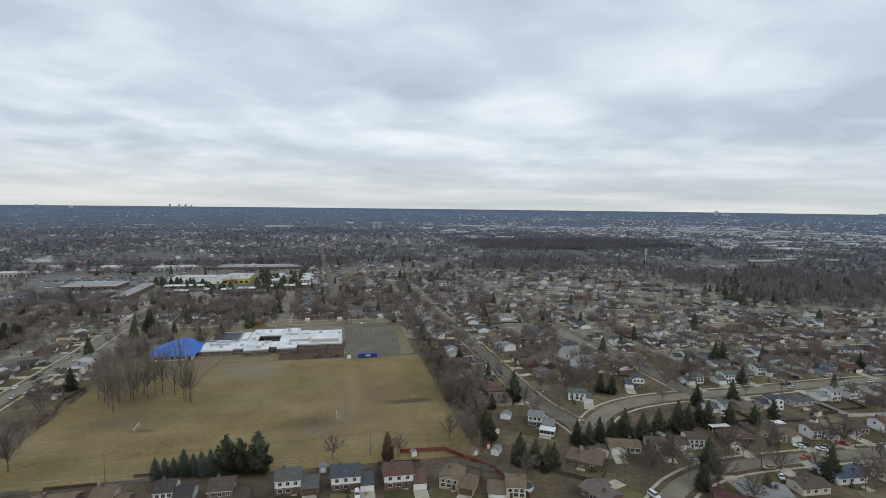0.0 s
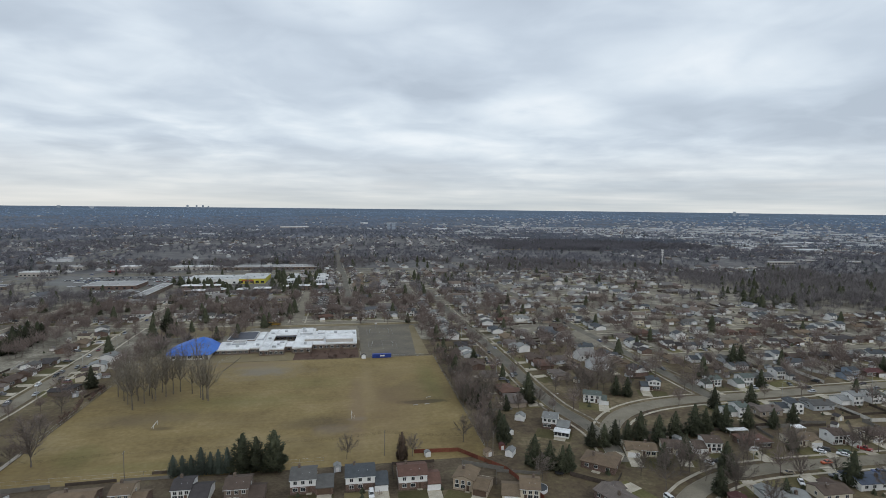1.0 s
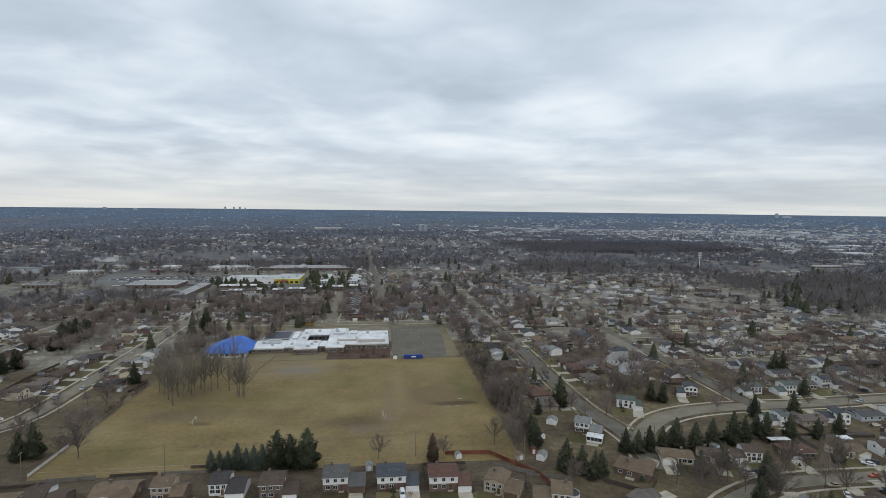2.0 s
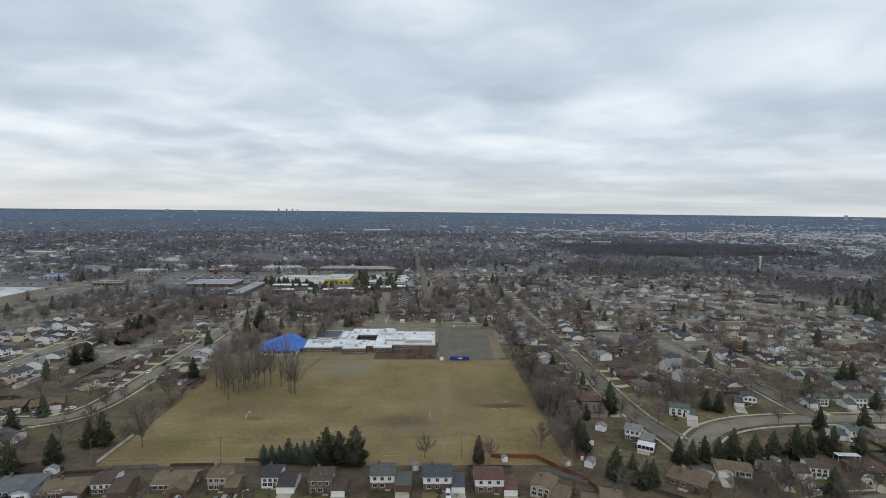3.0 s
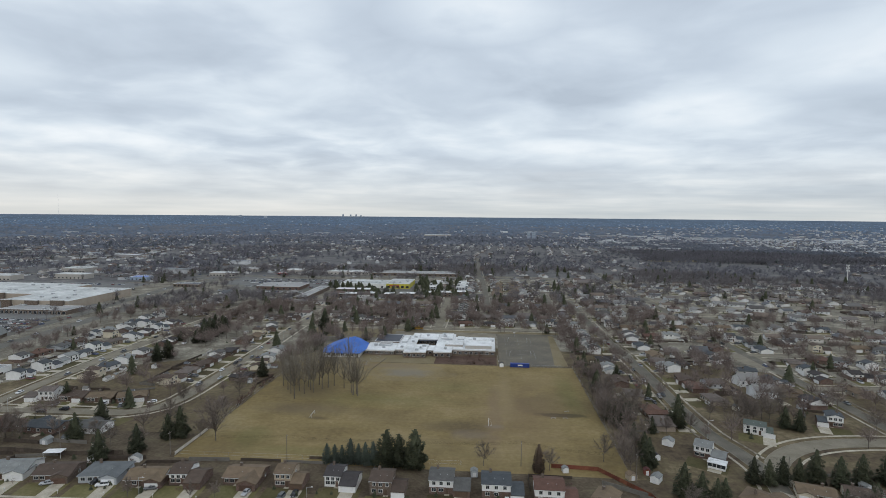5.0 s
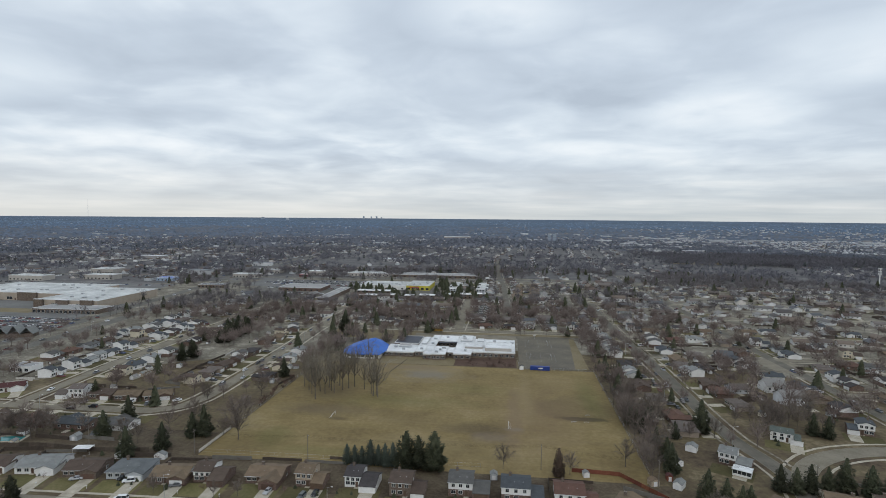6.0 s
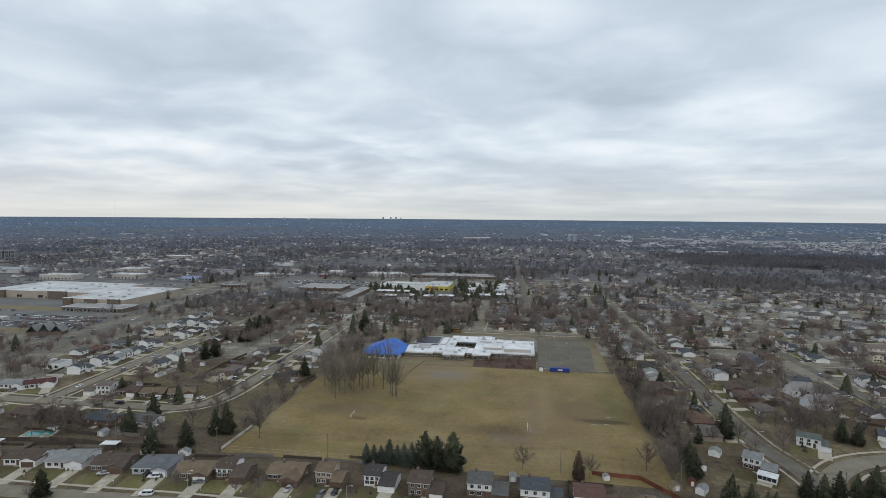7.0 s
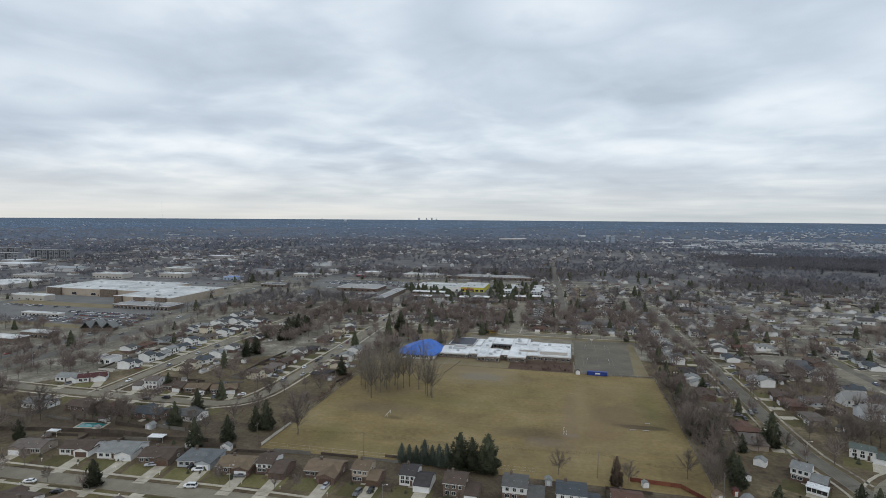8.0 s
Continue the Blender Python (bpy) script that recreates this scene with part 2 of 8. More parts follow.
def structure(name, shape, mat, label="", category=""):
    ob = new(name, shape.mesh(name, *(mat if isinstance(mat, (tuple, list)) else (mat,))))
    return tagged(ob, label, category, kind="structure")


def spot(x, y, rz=0, z=0.0, s=1.0):
    return Matrix.LocRotScale((x, y, z), Euler((0, 0, radians(rz))), (s, s, s))


# ---------------------------------------------------------------- ground
FLAT, FAR = 2300.0, 4970.0


def ground_z(r):
    u = max(0.0, (r - FLAT) / (FAR - FLAT))
    return 78.5 * u ** 1.5


def ground_material():
    m = material("dormant_lawn_and_soil", [(0.058, 0.041, 0.027), (0.098, 0.073, 0.046), (0.13, 0.104, 0.058), (0.205, 0.162, 0.102)], 0.05, 0.45, 0.97, 0.3, coords="P")
    return m


# farthest rings: blue distance haze put into the ground's base colour
def hazy_ground_material():
    return material("hazy_far_plain", [(0.06, 0.09, 0.132), (0.071, 0.104, 0.15), (0.083, 0.12, 0.17), (0.115, 0.155, 0.205)], 0.0045, 0.03, 1.0, 0, coords="P")


radii = [0, 40, 90, 150, 220, 300, 400, 520, 680, 880, 1120, 1400, 1700, 2000, 2300]
radii += [FLAT + (FAR - FLAT) * k / 26 for k in range(1, 27)]
SECTORS = 128
g = Shape()
for r in radii:
    for k in range(SECTORS):
        a = 2 * math.pi * k / SECTORS
        g.v.append((r * math.sin(a), r * math.cos(a), ground_z(r)))
for i in range(len(radii) - 1):
    for k in range(SECTORS):
        j = (k + 1) % SECTORS
        g.f.append((i * SECTORS + k, (i + 1) * SECTORS + k, (i + 1) * SECTORS + j, i * SECTORS + j))
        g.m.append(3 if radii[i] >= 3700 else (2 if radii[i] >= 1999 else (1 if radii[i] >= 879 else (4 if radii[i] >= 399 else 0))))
# greyer, then bluer with distance: haze put into the outer rings' colours
HAZY_OUTSKIRTS = material("hazy_outskirts_plain", [(0.068, 0.077, 0.096), (0.086, 0.096, 0.117), (0.108, 0.119, 0.142), (0.16, 0.172, 0.192)], 0.012, 0.1, 0.97, 0, coords="P")
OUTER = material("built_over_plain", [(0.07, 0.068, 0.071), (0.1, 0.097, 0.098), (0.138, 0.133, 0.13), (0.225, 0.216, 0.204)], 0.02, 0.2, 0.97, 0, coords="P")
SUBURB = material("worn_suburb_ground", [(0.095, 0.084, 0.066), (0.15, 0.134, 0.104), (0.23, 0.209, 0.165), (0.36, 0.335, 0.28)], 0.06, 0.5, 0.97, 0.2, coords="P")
structure("ground", g, (ground_material(), OUTER, HAZY_OUTSKIRTS, hazy_ground_material(), SUBURB), "flat suburban plain with dormant lawns reaching to the horizon", "ground")

# ---------------------------------------------------------------- streets
ROADS = []
LAYER = [0]


def smooth(pts, step=8.0):
    """Points along a Catmull-Rom line through pts."""
    p = [Vector((*q, 0)) for q in pts]
    p = [p[0] * 2 - p[1]] + p + [p[-1] * 2 - p[-2]]
    out = []
    for i in range(1, len(p) - 2):
        n = max(1, int((p[i + 1] - p[i]).length / step))
        for k in range(n):
            t = k / n
            out.append(0.5 * ((2 * p[i]) + (p[i + 1] - p[i - 1]) * t + (2 * p[i - 1] - 5 * p[i] + 4 * p[i + 1] - p[i + 2]) * t * t
                              + (3 * p[i] - 3 * p[i + 1] + p[i + 2] - p[i - 1]) * t ** 3))
    out.append(p[-2])
    return out


def ribbon(shape, line, inner, outer, z0, z1):
    """A slab that follows line between two offsets to its right."""
    n = len(line)
    sides = []
    for i, q in enumerate(line):
        d = (line[min(n - 1, i + 1)] - line[max(0, i - 1)]).normalized()
        sides.append(Vector((d.y, -d.x, 0)))
    return [(line[i] + sides[i] * inner, line[i] + sides[i] * outer) for i in range(n)], z0, z1


def lay(shape, line, inner, outer, z, thick=0.0, keep=None):
    rows, _, _ = ribbon(shape, line, inner, outer, 0, z)
    for (a, b), (c, d) in zip(rows, rows[1:]):
        if keep and not keep((a + b + c + d) / 4):
            continue
        if thick:
            shape.solid([(a.x, a.y, z - thick), (b.x, b.y, z - thick), (d.x, d.y, z - thick), (c.x, c.y, z - thick)],
                        [(a.x, a.y, z), (b.x, b.y, z), (d.x, d.y, z), (c.x, c.y, z)])
        else:
            shape.face([(a.x, a.y, z), (b.x, b.y, z), (d.x, d.y, z), (c.x, c.y, z)])


def off_roads(p, gap, but=None):
    for line, half in ROADS:
        if line is but:
            continue
        for q in line:
            if abs(q.x - p.x) < half + gap and abs(q.y - p.y) < half + gap and (q - p).length < half + gap:
                return False
    return True


def add_road(pts, width=8.5):
    line = smooth(pts, 6.0)
    ROADS.append((line, width / 2))
    return line


front_st = add_road([(-420, 152), (-300, 157), (-190, 160), (-100, 163), (-10, 160), (40, 152), (80, 146), (105, 152), (122, 165), (150, 175), (200, 176), (280, 174), (420, 176)])
cross_st = add_road([(-352, 246), (-280, 244), (-210, 246), (-178, 247)])
left_st = add_road([(-186, 246), (-172, 252), (-165, 268), (-164.5, 320), (-165, 380), (-167, 430), (-168, 470), (-168, 560)])
west_st = add_road([(-256, 245), (-259, 290), (-262, 340), (-263, 400), (-262, 480), (-262, 560)])
back_st = add_road([(-262, 470), (-166, 468), (-60, 465), (40, 466), (95, 470), (190, 472), (300, 474), (420, 474)])
school_road = add_road([(-44, 466), (-44, 520), (-45, 570), (-46, 640)])
right_st = add_road([(106, 190), (110, 212), (107.5, 232), (103, 250), (101, 280), (101, 310), (100.5, 350), (99, 390), (96.5, 430), (94.5, 470), (94, 560), (95, 645)])
curve_st = add_road([(110, 205), (118, 222), (132, 236), (152, 245), (180, 249), (220, 250), (270, 253), (340, 255), (460, 258), (600, 262)])
side_st = add_road([(192, 250), (191, 300), (190, 366), (188, 430), (188, 560), (190, 760), (190, 960)])
north_st = add_road([(-262, 560), (-168, 560), (-46, 562), (94, 562), (190, 562), (300, 564), (420, 566)])
court = add_road([(187.5, 374), (186.5, 400)], 24)
far_east_st = add_road([(190, 326), (290, 330), (400, 333), (520, 330), (640, 326)])
outer_east_st = add_road([(190, 402), (300, 404), (420, 406), (560, 402)])
edge_east_st = add_road([(94, 640), (190, 642), (300, 646), (440, 640)])
mid_east_st = add_road([(94, 720), (190, 722), (300, 726), (460, 724), (560, 716)])
avenue = add_road([(0, 562), (-3, 660), (-8, 800), (-16, 912), (-26, 1250)], 7.5)
avenue_b = add_road([(68, 562), (69, 640), (70, 700)], 8)
big_road = add_road([(-366, 120), (-362, 220), (-360, 320), (-362, 400), (-376, 530), (-394, 650), (-415, 800), (-440, 1000), (-470, 1300)], 14)
big_road_b = add_road([(-394, 120), (-390, 220), (-388, 320), (-390, 400), (-404, 530), (-420, 650), (-440, 800), (-466, 1000), (-498, 1300)], 13)
main_road = add_road([(-900, 790), (-640, 800), (-410, 820), (-200, 838), (60, 850), (320, 862), (600, 880)], 18)

STREETS = [("front_street", front_st, 7.2), ("cross_street", cross_st, 7.2), ("side_street_west", left_st, 7.2), ("street_west", west_st, 7), ("school_street", back_st, 7.2),
           ("school_approach", school_road, 7.2), ("street_east", right_st, 7.2), ("curved_street", curve_st, 8.5), ("side_street_east", side_st, 7.2), ("street_north", north_st, 7),
           ("lane_east", far_east_st, 7), ("lane_outer", outer_east_st, 7), ("lane_edge", edge_east_st, 7.5), ("lane_middle", mid_east_st, 7),
           ("avenue_north", avenue, 7), ("avenue_west", avenue_b, 6), ("boulevard_near", big_road, 14), ("boulevard_far", big_road_b, 13), ("main_road", main_road, 18)]
walks, oldwalks = Shape(), Shape()
kerbs = Shape()
s = Shape()
s.face([(187 + 12.5 * math.cos(k * math.pi / 12), 387 + 19 * math.sin(k * math.pi / 12), 0.016) for k in range(24)])
structure("street_court", s, ASPHALT, "wide pale paved court where the street opens out", "road")
for name, line, width in STREETS:
    LAYER[0] += 1
    z = 0.02 + 0.004 * LAYER[0]
    s = Shape()
    lay(s, line, -width / 2, width / 2, z)
    structure(name, s, (OLDSTREET if line in (right_st, avenue, avenue_b, side_st) else ASPHALT) if width < 12 else BLACKTOP, "worn pale grey residential street with patched joints" if width < 12 else "wide dark grey boulevard with worn lanes", "road")
    for side in (-1, 1):
        lay(kerbs, line, side * width / 2 if side > 0 else -width / 2 - 0.2, side * (width / 2 + 0.2) if side > 0 else -width / 2, 0.16, 0.16, lambda p, l=line: off_roads(p, 0.1, l))
        if width < 9.5:
            a = width / 2 + 2.6
            worn = line in (right_st, avenue, avenue_b, side_st)
            lay(oldwalks if worn else walks, line, a if side > 0 else -a - 1.2, a + 1.2 if side > 0 else -a, 0.14, 0.13, lambda p, l=line: off_roads(p, 0.4, l))
structure("kerb", kerbs, material("worn_kerb_concrete", [(0.19, 0.172, 0.135), (0.245, 0.224, 0.178), (0.3, 0.275, 0.22)], 0.25, 2.5, 0.9, coords="P"), "low concrete kerbs along the streets", "kerb")
structure("pavement", walks, CONCRETE, "narrow pale concrete sidewalks along the streets", "pavement")
structure("old_pavement", oldwalks, material("leaf_strewn_concrete", [(0.12, 0.1, 0.075), (0.19, 0.165, 0.125), (0.36, 0.325, 0.262), (0.44, 0.4, 0.33)], 0.035, 0.5, 0.95, coords="P"), "leaf-strewn concrete sidewalks under the trees", "pavement")


# ---------------------------------------------------------------- school field
def field_material():
    m = material("dry_field_turf", [(0.15, 0.109, 0.048), (0.20, 0.147, 0.062), (0.236, 0.178, 0.078), (0.275, 0.214, 0.108)], 0.035, 0.5, 0.97, 0.4, coords="P")
    t = m.node_tree
    bs = t.nodes["Principled BSDF"]
    col = bs.inputs["Base Color"].links[0].from_socket
    pos = t.nodes.new("ShaderNodeNewGeometry").outputs["Position"]
    wob = noise_tex(t, pos, 0.09, 4, 0.65)
    xyz = t.nodes.new("ShaderNodeSeparateXYZ")
    t.links.new(pos, xyz.inputs[0])

    def patch(cx, cy, rx, ry, soft, colour, strength, ring=None):
        nonlocal col
        dx = math_node(t, "DIVIDE", math_node(t, "SUBTRACT", xyz.outputs[0], cx), rx)
        dy = math_node(t, "DIVIDE", math_node(t, "SUBTRACT", xyz.outputs[1], cy), ry)
        d = math_node(t, "SQRT", math_node(t, "ADD", math_node(t, "MULTIPLY", dx, dx), math_node(t, "MULTIPLY", dy, dy)))
        d = math_node(t, "ADD", d, math_node(t, "MULTIPLY_ADD", wob, 1.2, -0.6))
        if ring:
            d = math_node(t, "ABSOLUTE", math_node(t, "SUBTRACT", d, 1.0))
            f = math_node(t, "SUBTRACT", 1.0, math_node(t, "DIVIDE", d, ring), clamp=True)
        else:
            f = math_node(t, "DIVIDE", math_node(t, "SUBTRACT", 1.0, d), soft, clamp=True)
        col = mix(t, math_node(t, "MULTIPLY", f, strength), col, colour)

    # faint mowing and tyre streaks across the turf
    for turn, strength, tone in ((0.25, 0.1, (0.12, 0.098, 0.042)), (-0.9, 0.14, (0.25, 0.205, 0.115)), (1.52, 0.24, (0.155, 0.112, 0.062))):
        mp = t.nodes.new("ShaderNodeMapping")
        mp.inputs["Rotation"].default_value = (0, 0, turn)
        mp.inputs["Scale"].default_value = (0.02, 0.33, 1)
        t.links.new(pos, mp.inputs["Vector"])
        st = noise_tex(t, mp.outputs[0], 1.0, 5, 0.65)
        col = mix(t, math_node(t, "MULTIPLY", math_node(t, "MULTIPLY_ADD", st, 5.0, -2.3, clamp=True), strength), col, tone)
    GREYSAND, BROWN, GREEN, PALE = (0.205, 0.182, 0.145), (0.085, 0.064, 0.038), (0.105, 0.115, 0.035), (0.26, 0.205, 0.11)
    patch(-51, 332, 21, 14, 0.6, GREYSAND, 0.8)
    patch(-51, 332, 24, 17, 0.5, (0.2, 0.16, 0.1), 0.45, ring=0.25)
    patch(-51, 342, 30, 10, 0.5, PALE, 0.35)
    patch(34, 282, 19, 17, 0.6, BROWN, 0.35)
    patch(36, 282, 17, 15, 0.5, BROWN, 0.35, ring=0.42)
    patch(38, 267, 15, 3.5, 0.4, (0.06, 0.045, 0.028), 0.75)
    patch(30, 320, 26, 20, 0.9, (0.20, 0.148, 0.075), 0.4)
    patch(-25, 222, 40, 10, 0.8, (0.20, 0.155, 0.075), 0.4)
    patch(-12, 247, 22, 9, 0.5, BROWN, 0.5)
    patch(-6, 238, 13, 8, 0.6, (0.19, 0.15, 0.115), 0.5)
    patch(-52, 255, 20, 14, 0.8, BROWN, 0.18)
    patch(-92, 262, 34, 12, 0.8, (0.135, 0.105, 0.068), 0.55)
    patch(-106, 226, 14, 12, 0.7, GREEN, 0.35)
    patch(-60, 280, 50, 16, 0.9, GREEN, 0.32)
    patch(-20, 305, 30, 14, 0.9, GREEN, 0.28)
    patch(16, 268, 26, 62, 0.9, (0.19, 0.132, 0.078), 0.5)
    patch(-40, 232, 26, 9, 0.9, (0.26, 0.205, 0.11), 0.4)
    patch(46, 300, 9, 46, 0.8, GREEN, 0.4)
    patch(-70, 345, 46, 6, 0.7, (0.2, 0.152, 0.1), 0.6)
    patch(4, 262, 5, 58, 0.6, (0.2, 0.14, 0.09), 0.45)
    patch(-80, 214, 40, 6, 0.7, GREEN, 0.25)
    patch(10, 300, 5, 60, 0.8, PALE, 0.4)
    patch(-82.5, 250.5, 7, 2.6, 0.6, BROWN, 0.6)
    patch(4, 249, 6, 3, 0.6, (0.2, 0.16, 0.12), 0.6)
    patch(-100, 290, 24, 20, 0.8, (0.15, 0.115, 0.07), 0.5)
    t.links.new(col, bs.inputs["Base Color"])
    return m


s = Shape()
NX, NY = 24, 20
for i in range(NX):
    for j in range(NY):
        x0, x1 = -128 + 184 * i / NX, -128 + 184 * (i + 1) / NX
        y0, y1 = 203 + 149 * j / NY, 203 + 149 * (j + 1) / NY
        s.face([(x0, y0, 0.015), (x1, y0, 0.015), (x1, y1, 0.015), (x0, y1, 0.015)])
structure("sports_field", s, field_material(), "dry yellowish school playing field with worn dirt patches", "field")

# school yard, car park, and open verge by the school street
s = Shape()
s.face([(8, 352.5, 0.02), (50, 354, 0.02), (52, 450, 0.02), (8, 450, 0.02)])
structure("playground", s, material("weathered_playground", [(0.1, 0.09, 0.074), (0.128, 0.115, 0.092), (0.15, 0.134, 0.104), (0.215, 0.186, 0.13)], 0.045, 0.7, 0.95, 0.2, coords="P"), "cracked dark asphalt playground beside the school", "playground")
s = Shape()
s.face([(-78, 424, 0.018), (7, 424, 0.018), (7, 449, 0.018), (-78, 447, 0.018)])
structure("school_drive", s, ASPHALT, "grey asphalt bus drive behind the school", "road")
VERGE = material("pale_dry_verge", [(0.155, 0.125, 0.068), (0.195, 0.158, 0.09), (0.225, 0.188, 0.12)], 0.05, 0.7, 0.97, 0.2, coords="P")
s = Shape()
s.face([(-150, 425, 0.012), (-78, 425, 0.012), (-78, 457, 0.012), (-150, 459, 0.012)])
s.face([(-78, 450, 0.012), (60, 451, 0.012), (60, 459, 0.012), (-78, 459, 0.012)])
s.face([(-128, 353, 0.012), (7, 353, 0.012), (7, 372, 0.012), (-128, 372, 0.012)])
s.face([(45, 356, 0.028), (54, 356, 0.028), (54, 446, 0.028), (50, 446, 0.028)])
structure("school_lawn", s, VERGE, "pale dormant lawn round the school", "lawn")

# ---------------------------------------------------------------- houses
PIECES = {}


def window_meshes(w, h):
    key = ("window", w, h)
    if key not in PIECES:
        f = Shape()
        t = 0.09
        f.box(-w / 2 - t, w / 2 + t, -0.06, 0.02, h, h + t)
        f.box(-w / 2 - t, w / 2 + t, -0.10, 0.02, -t, 0)
        f.box(-w / 2 - t, -w / 2, -0.06, 0.02, 0, h)
        f.box(w / 2, w / 2 + t, -0.06, 0.02, 0, h)
        f.box(-0.03, 0.03, -0.05, 0.02, 0, h)
        p = Shape()
        p.box(-w / 2, w / 2, -0.015, 0.015, 0, h)
        PIECES[key] = (f.mesh("window", TRIM), p.mesh("pane", GLASS))
    return PIECES[key]


def plain_window(w, h):
    key = ("plain", w, h)
    if key not in PIECES:
        s = Shape()
        s.box(-w / 2 - 0.1, w / 2 + 0.1, -0.04, 0.02, -0.1, h + 0.1)
        s.slot = 1
        s.box(-w / 2, -0.04, -0.05, 0.0, 0, h)
        s.box(0.04, w / 2, -0.05, 0.0, 0, h)
        PIECES[key] = s.mesh("window", TRIM, GLASS)
    return PIECES[key]


def add_window(parent, x, y, z, rz, w, h, fine=True):
    if not fine:
        return part("window", plain_window(w, h), None, parent, at=spot(x, y, rz, z))
    f, p = window_meshes(w, h)
    o = part("window", f, None, parent, at=spot(x, y, rz, z))
    part("pane", p, None, o, "dark window glass")
    return o


def door_mesh(w, h, pale, rows):
    key = ("door", w, h, pale, rows)
    if key not in PIECES:
        bm = bmesh.new()
        bmesh.ops.create_grid(bm, x_segments=max(1, int(w / 1.1)), y_segments=rows, size=0.5)
        for v in bm.verts:
            v.co = (v.co.x * w, -0.05, (v.co.y + 0.5) * h)
        rim = [e for e in bm.edges if e.is_boundary]
        out = bmesh.ops.extrude_edge_only(bm, edges=rim)
        for v in out["geom"]:
            if isinstance(v, bmesh.types.BMVert):
                v.co.y = 0.02
        fronts = [f for f in bm.faces if abs(f.normal.y) > 0.9]
        bmesh.ops.inset_individual(bm, faces=fronts, thickness=min(w, h / rows) * 0.12, depth=-0.02)
        me = bpy.data.meshes.new("door")
        bm.to_mesh(me)
        bm.free()
        me.materials.append(PALEDOOR if pale else DARKDOOR)
        PIECES[key] = me
    return PIECES[key]


def wall_block(x0, x1, y0, y1, h, axis, rise, z0=0.0):
    """Walls of a block, with gables under the ridge where rise is given."""
    s = Shape()
    if axis == "hip" or rise == 0:
        s.box(x0, x1, y0, y1, z0, h)
    elif axis == "x":
        m = (y0 + y1) / 2
        ring = [(y0, z0), (y1, z0), (y1, h), (m, h + rise), (y0, h)]
        s.solid([(x1, a, b) for a, b in ring], [(x0, a, b) for a, b in ring])
    else:
        m = (x0 + x1) / 2
        ring = [(x0, z0), (x1, z0), (x1, h), (m, h + rise), (x0, h)]
        s.solid([(a, y0, b) for a, b in ring], [(a, y1, b) for a, b in ring])
    return s


def roof_block(x0, x1, y0, y1, h, axis, rise, over=0.5, thick=0.2):
    """A gable or hip roof with eaves and thickness."""
    s = Shape()
    if axis == "x" or axis == "y":
        if axis == "y":
            u0, u1, w0, w1 = x0, x1, y0, y1
        else:
            u0, u1, w0, w1 = y0, y1, x0, x1
        m = (u0 + u1) / 2
        slope = rise / (m - u0)
        e0, e1 = u0 - over, u1 + over
        z = h - over * slope + 0.04
        top = h + rise + 0.04
        ring = [(e0, z), (m, top), (e1, z), (e1, z + thick), (m, top + thick), (e0, z + thick)]
        a, b = w0 - over * 0.7, w1 + over * 0.7
        low, high = [], []
        for u, q in ring:
            low.append((u, a, q) if axis == "y" else (a, u, q))
            high.append((u, b, q) if axis == "y" else (b, u, q))
        for k in (0, 1, 3, 4):
            s.face([low[k], low[(k + 1) % 6], high[(k + 1) % 6], high[k]])
        s.face([low[2], low[3], high[3], high[2]])
        s.face([low[5], low[0], high[0], high[5]])
        for r in (low, high):
            s.face([r[0], r[1], r[4], r[5]])
            s.face([r[1], r[2], r[3], r[4]])
    else:
        a, b, c, d = x0 - over, x1 + over, y0 - over, y1 + over
        k = min(b - a, d - c) / 2
        z, t = h - 0.05, h + rise
        if b - a > d - c:
            r0, r1 = (a + k, (c + d) / 2, t), (b - k, (c + d) / 2, t)
        else:
            r0, r1 = ((a + b) / 2, c + k, t), ((a + b) / 2, d - k, t)
        A, B, C, D = (a, c, z + thick), (b, c, z + thick), (b, d, z + thick), (a, d, z + thick)
        if b - a > d - c:
            s.face([A, B, r1, r0]), s.face([B, C, r1]), s.face([C, D, r0, r1]), s.face([D, A, r0])
        else:
            s.face([A, B, r0]), s.face([B, C, r1, r0]), s.face([C, D, r1]), s.face([D, A, r0, r1])
        s.box(a, b, c, d, z, z + thick - 0.004)
    return s


def gutter_shape(x0, x1, y, z):
    s = Shape()
    s.solid([(x0, y, z), (x0, y - 0.13, z), (x0, y - 0.13, z - 0.12), (x0, y - 0.02, z - 0.12)], [(x1, y, z), (x1, y - 0.13, z), (x1, y - 0.13, z - 0.12), (x1, y - 0.02, z - 0.12)])
    return s


WORDS = {"brick": "red brick", "brown": "brown brick", "buff": "buff brick", "white": "white siding", "cream": "cream siding", "tan": "tan siding", "grey": "grey siding", "blue": "pale blue siding"}


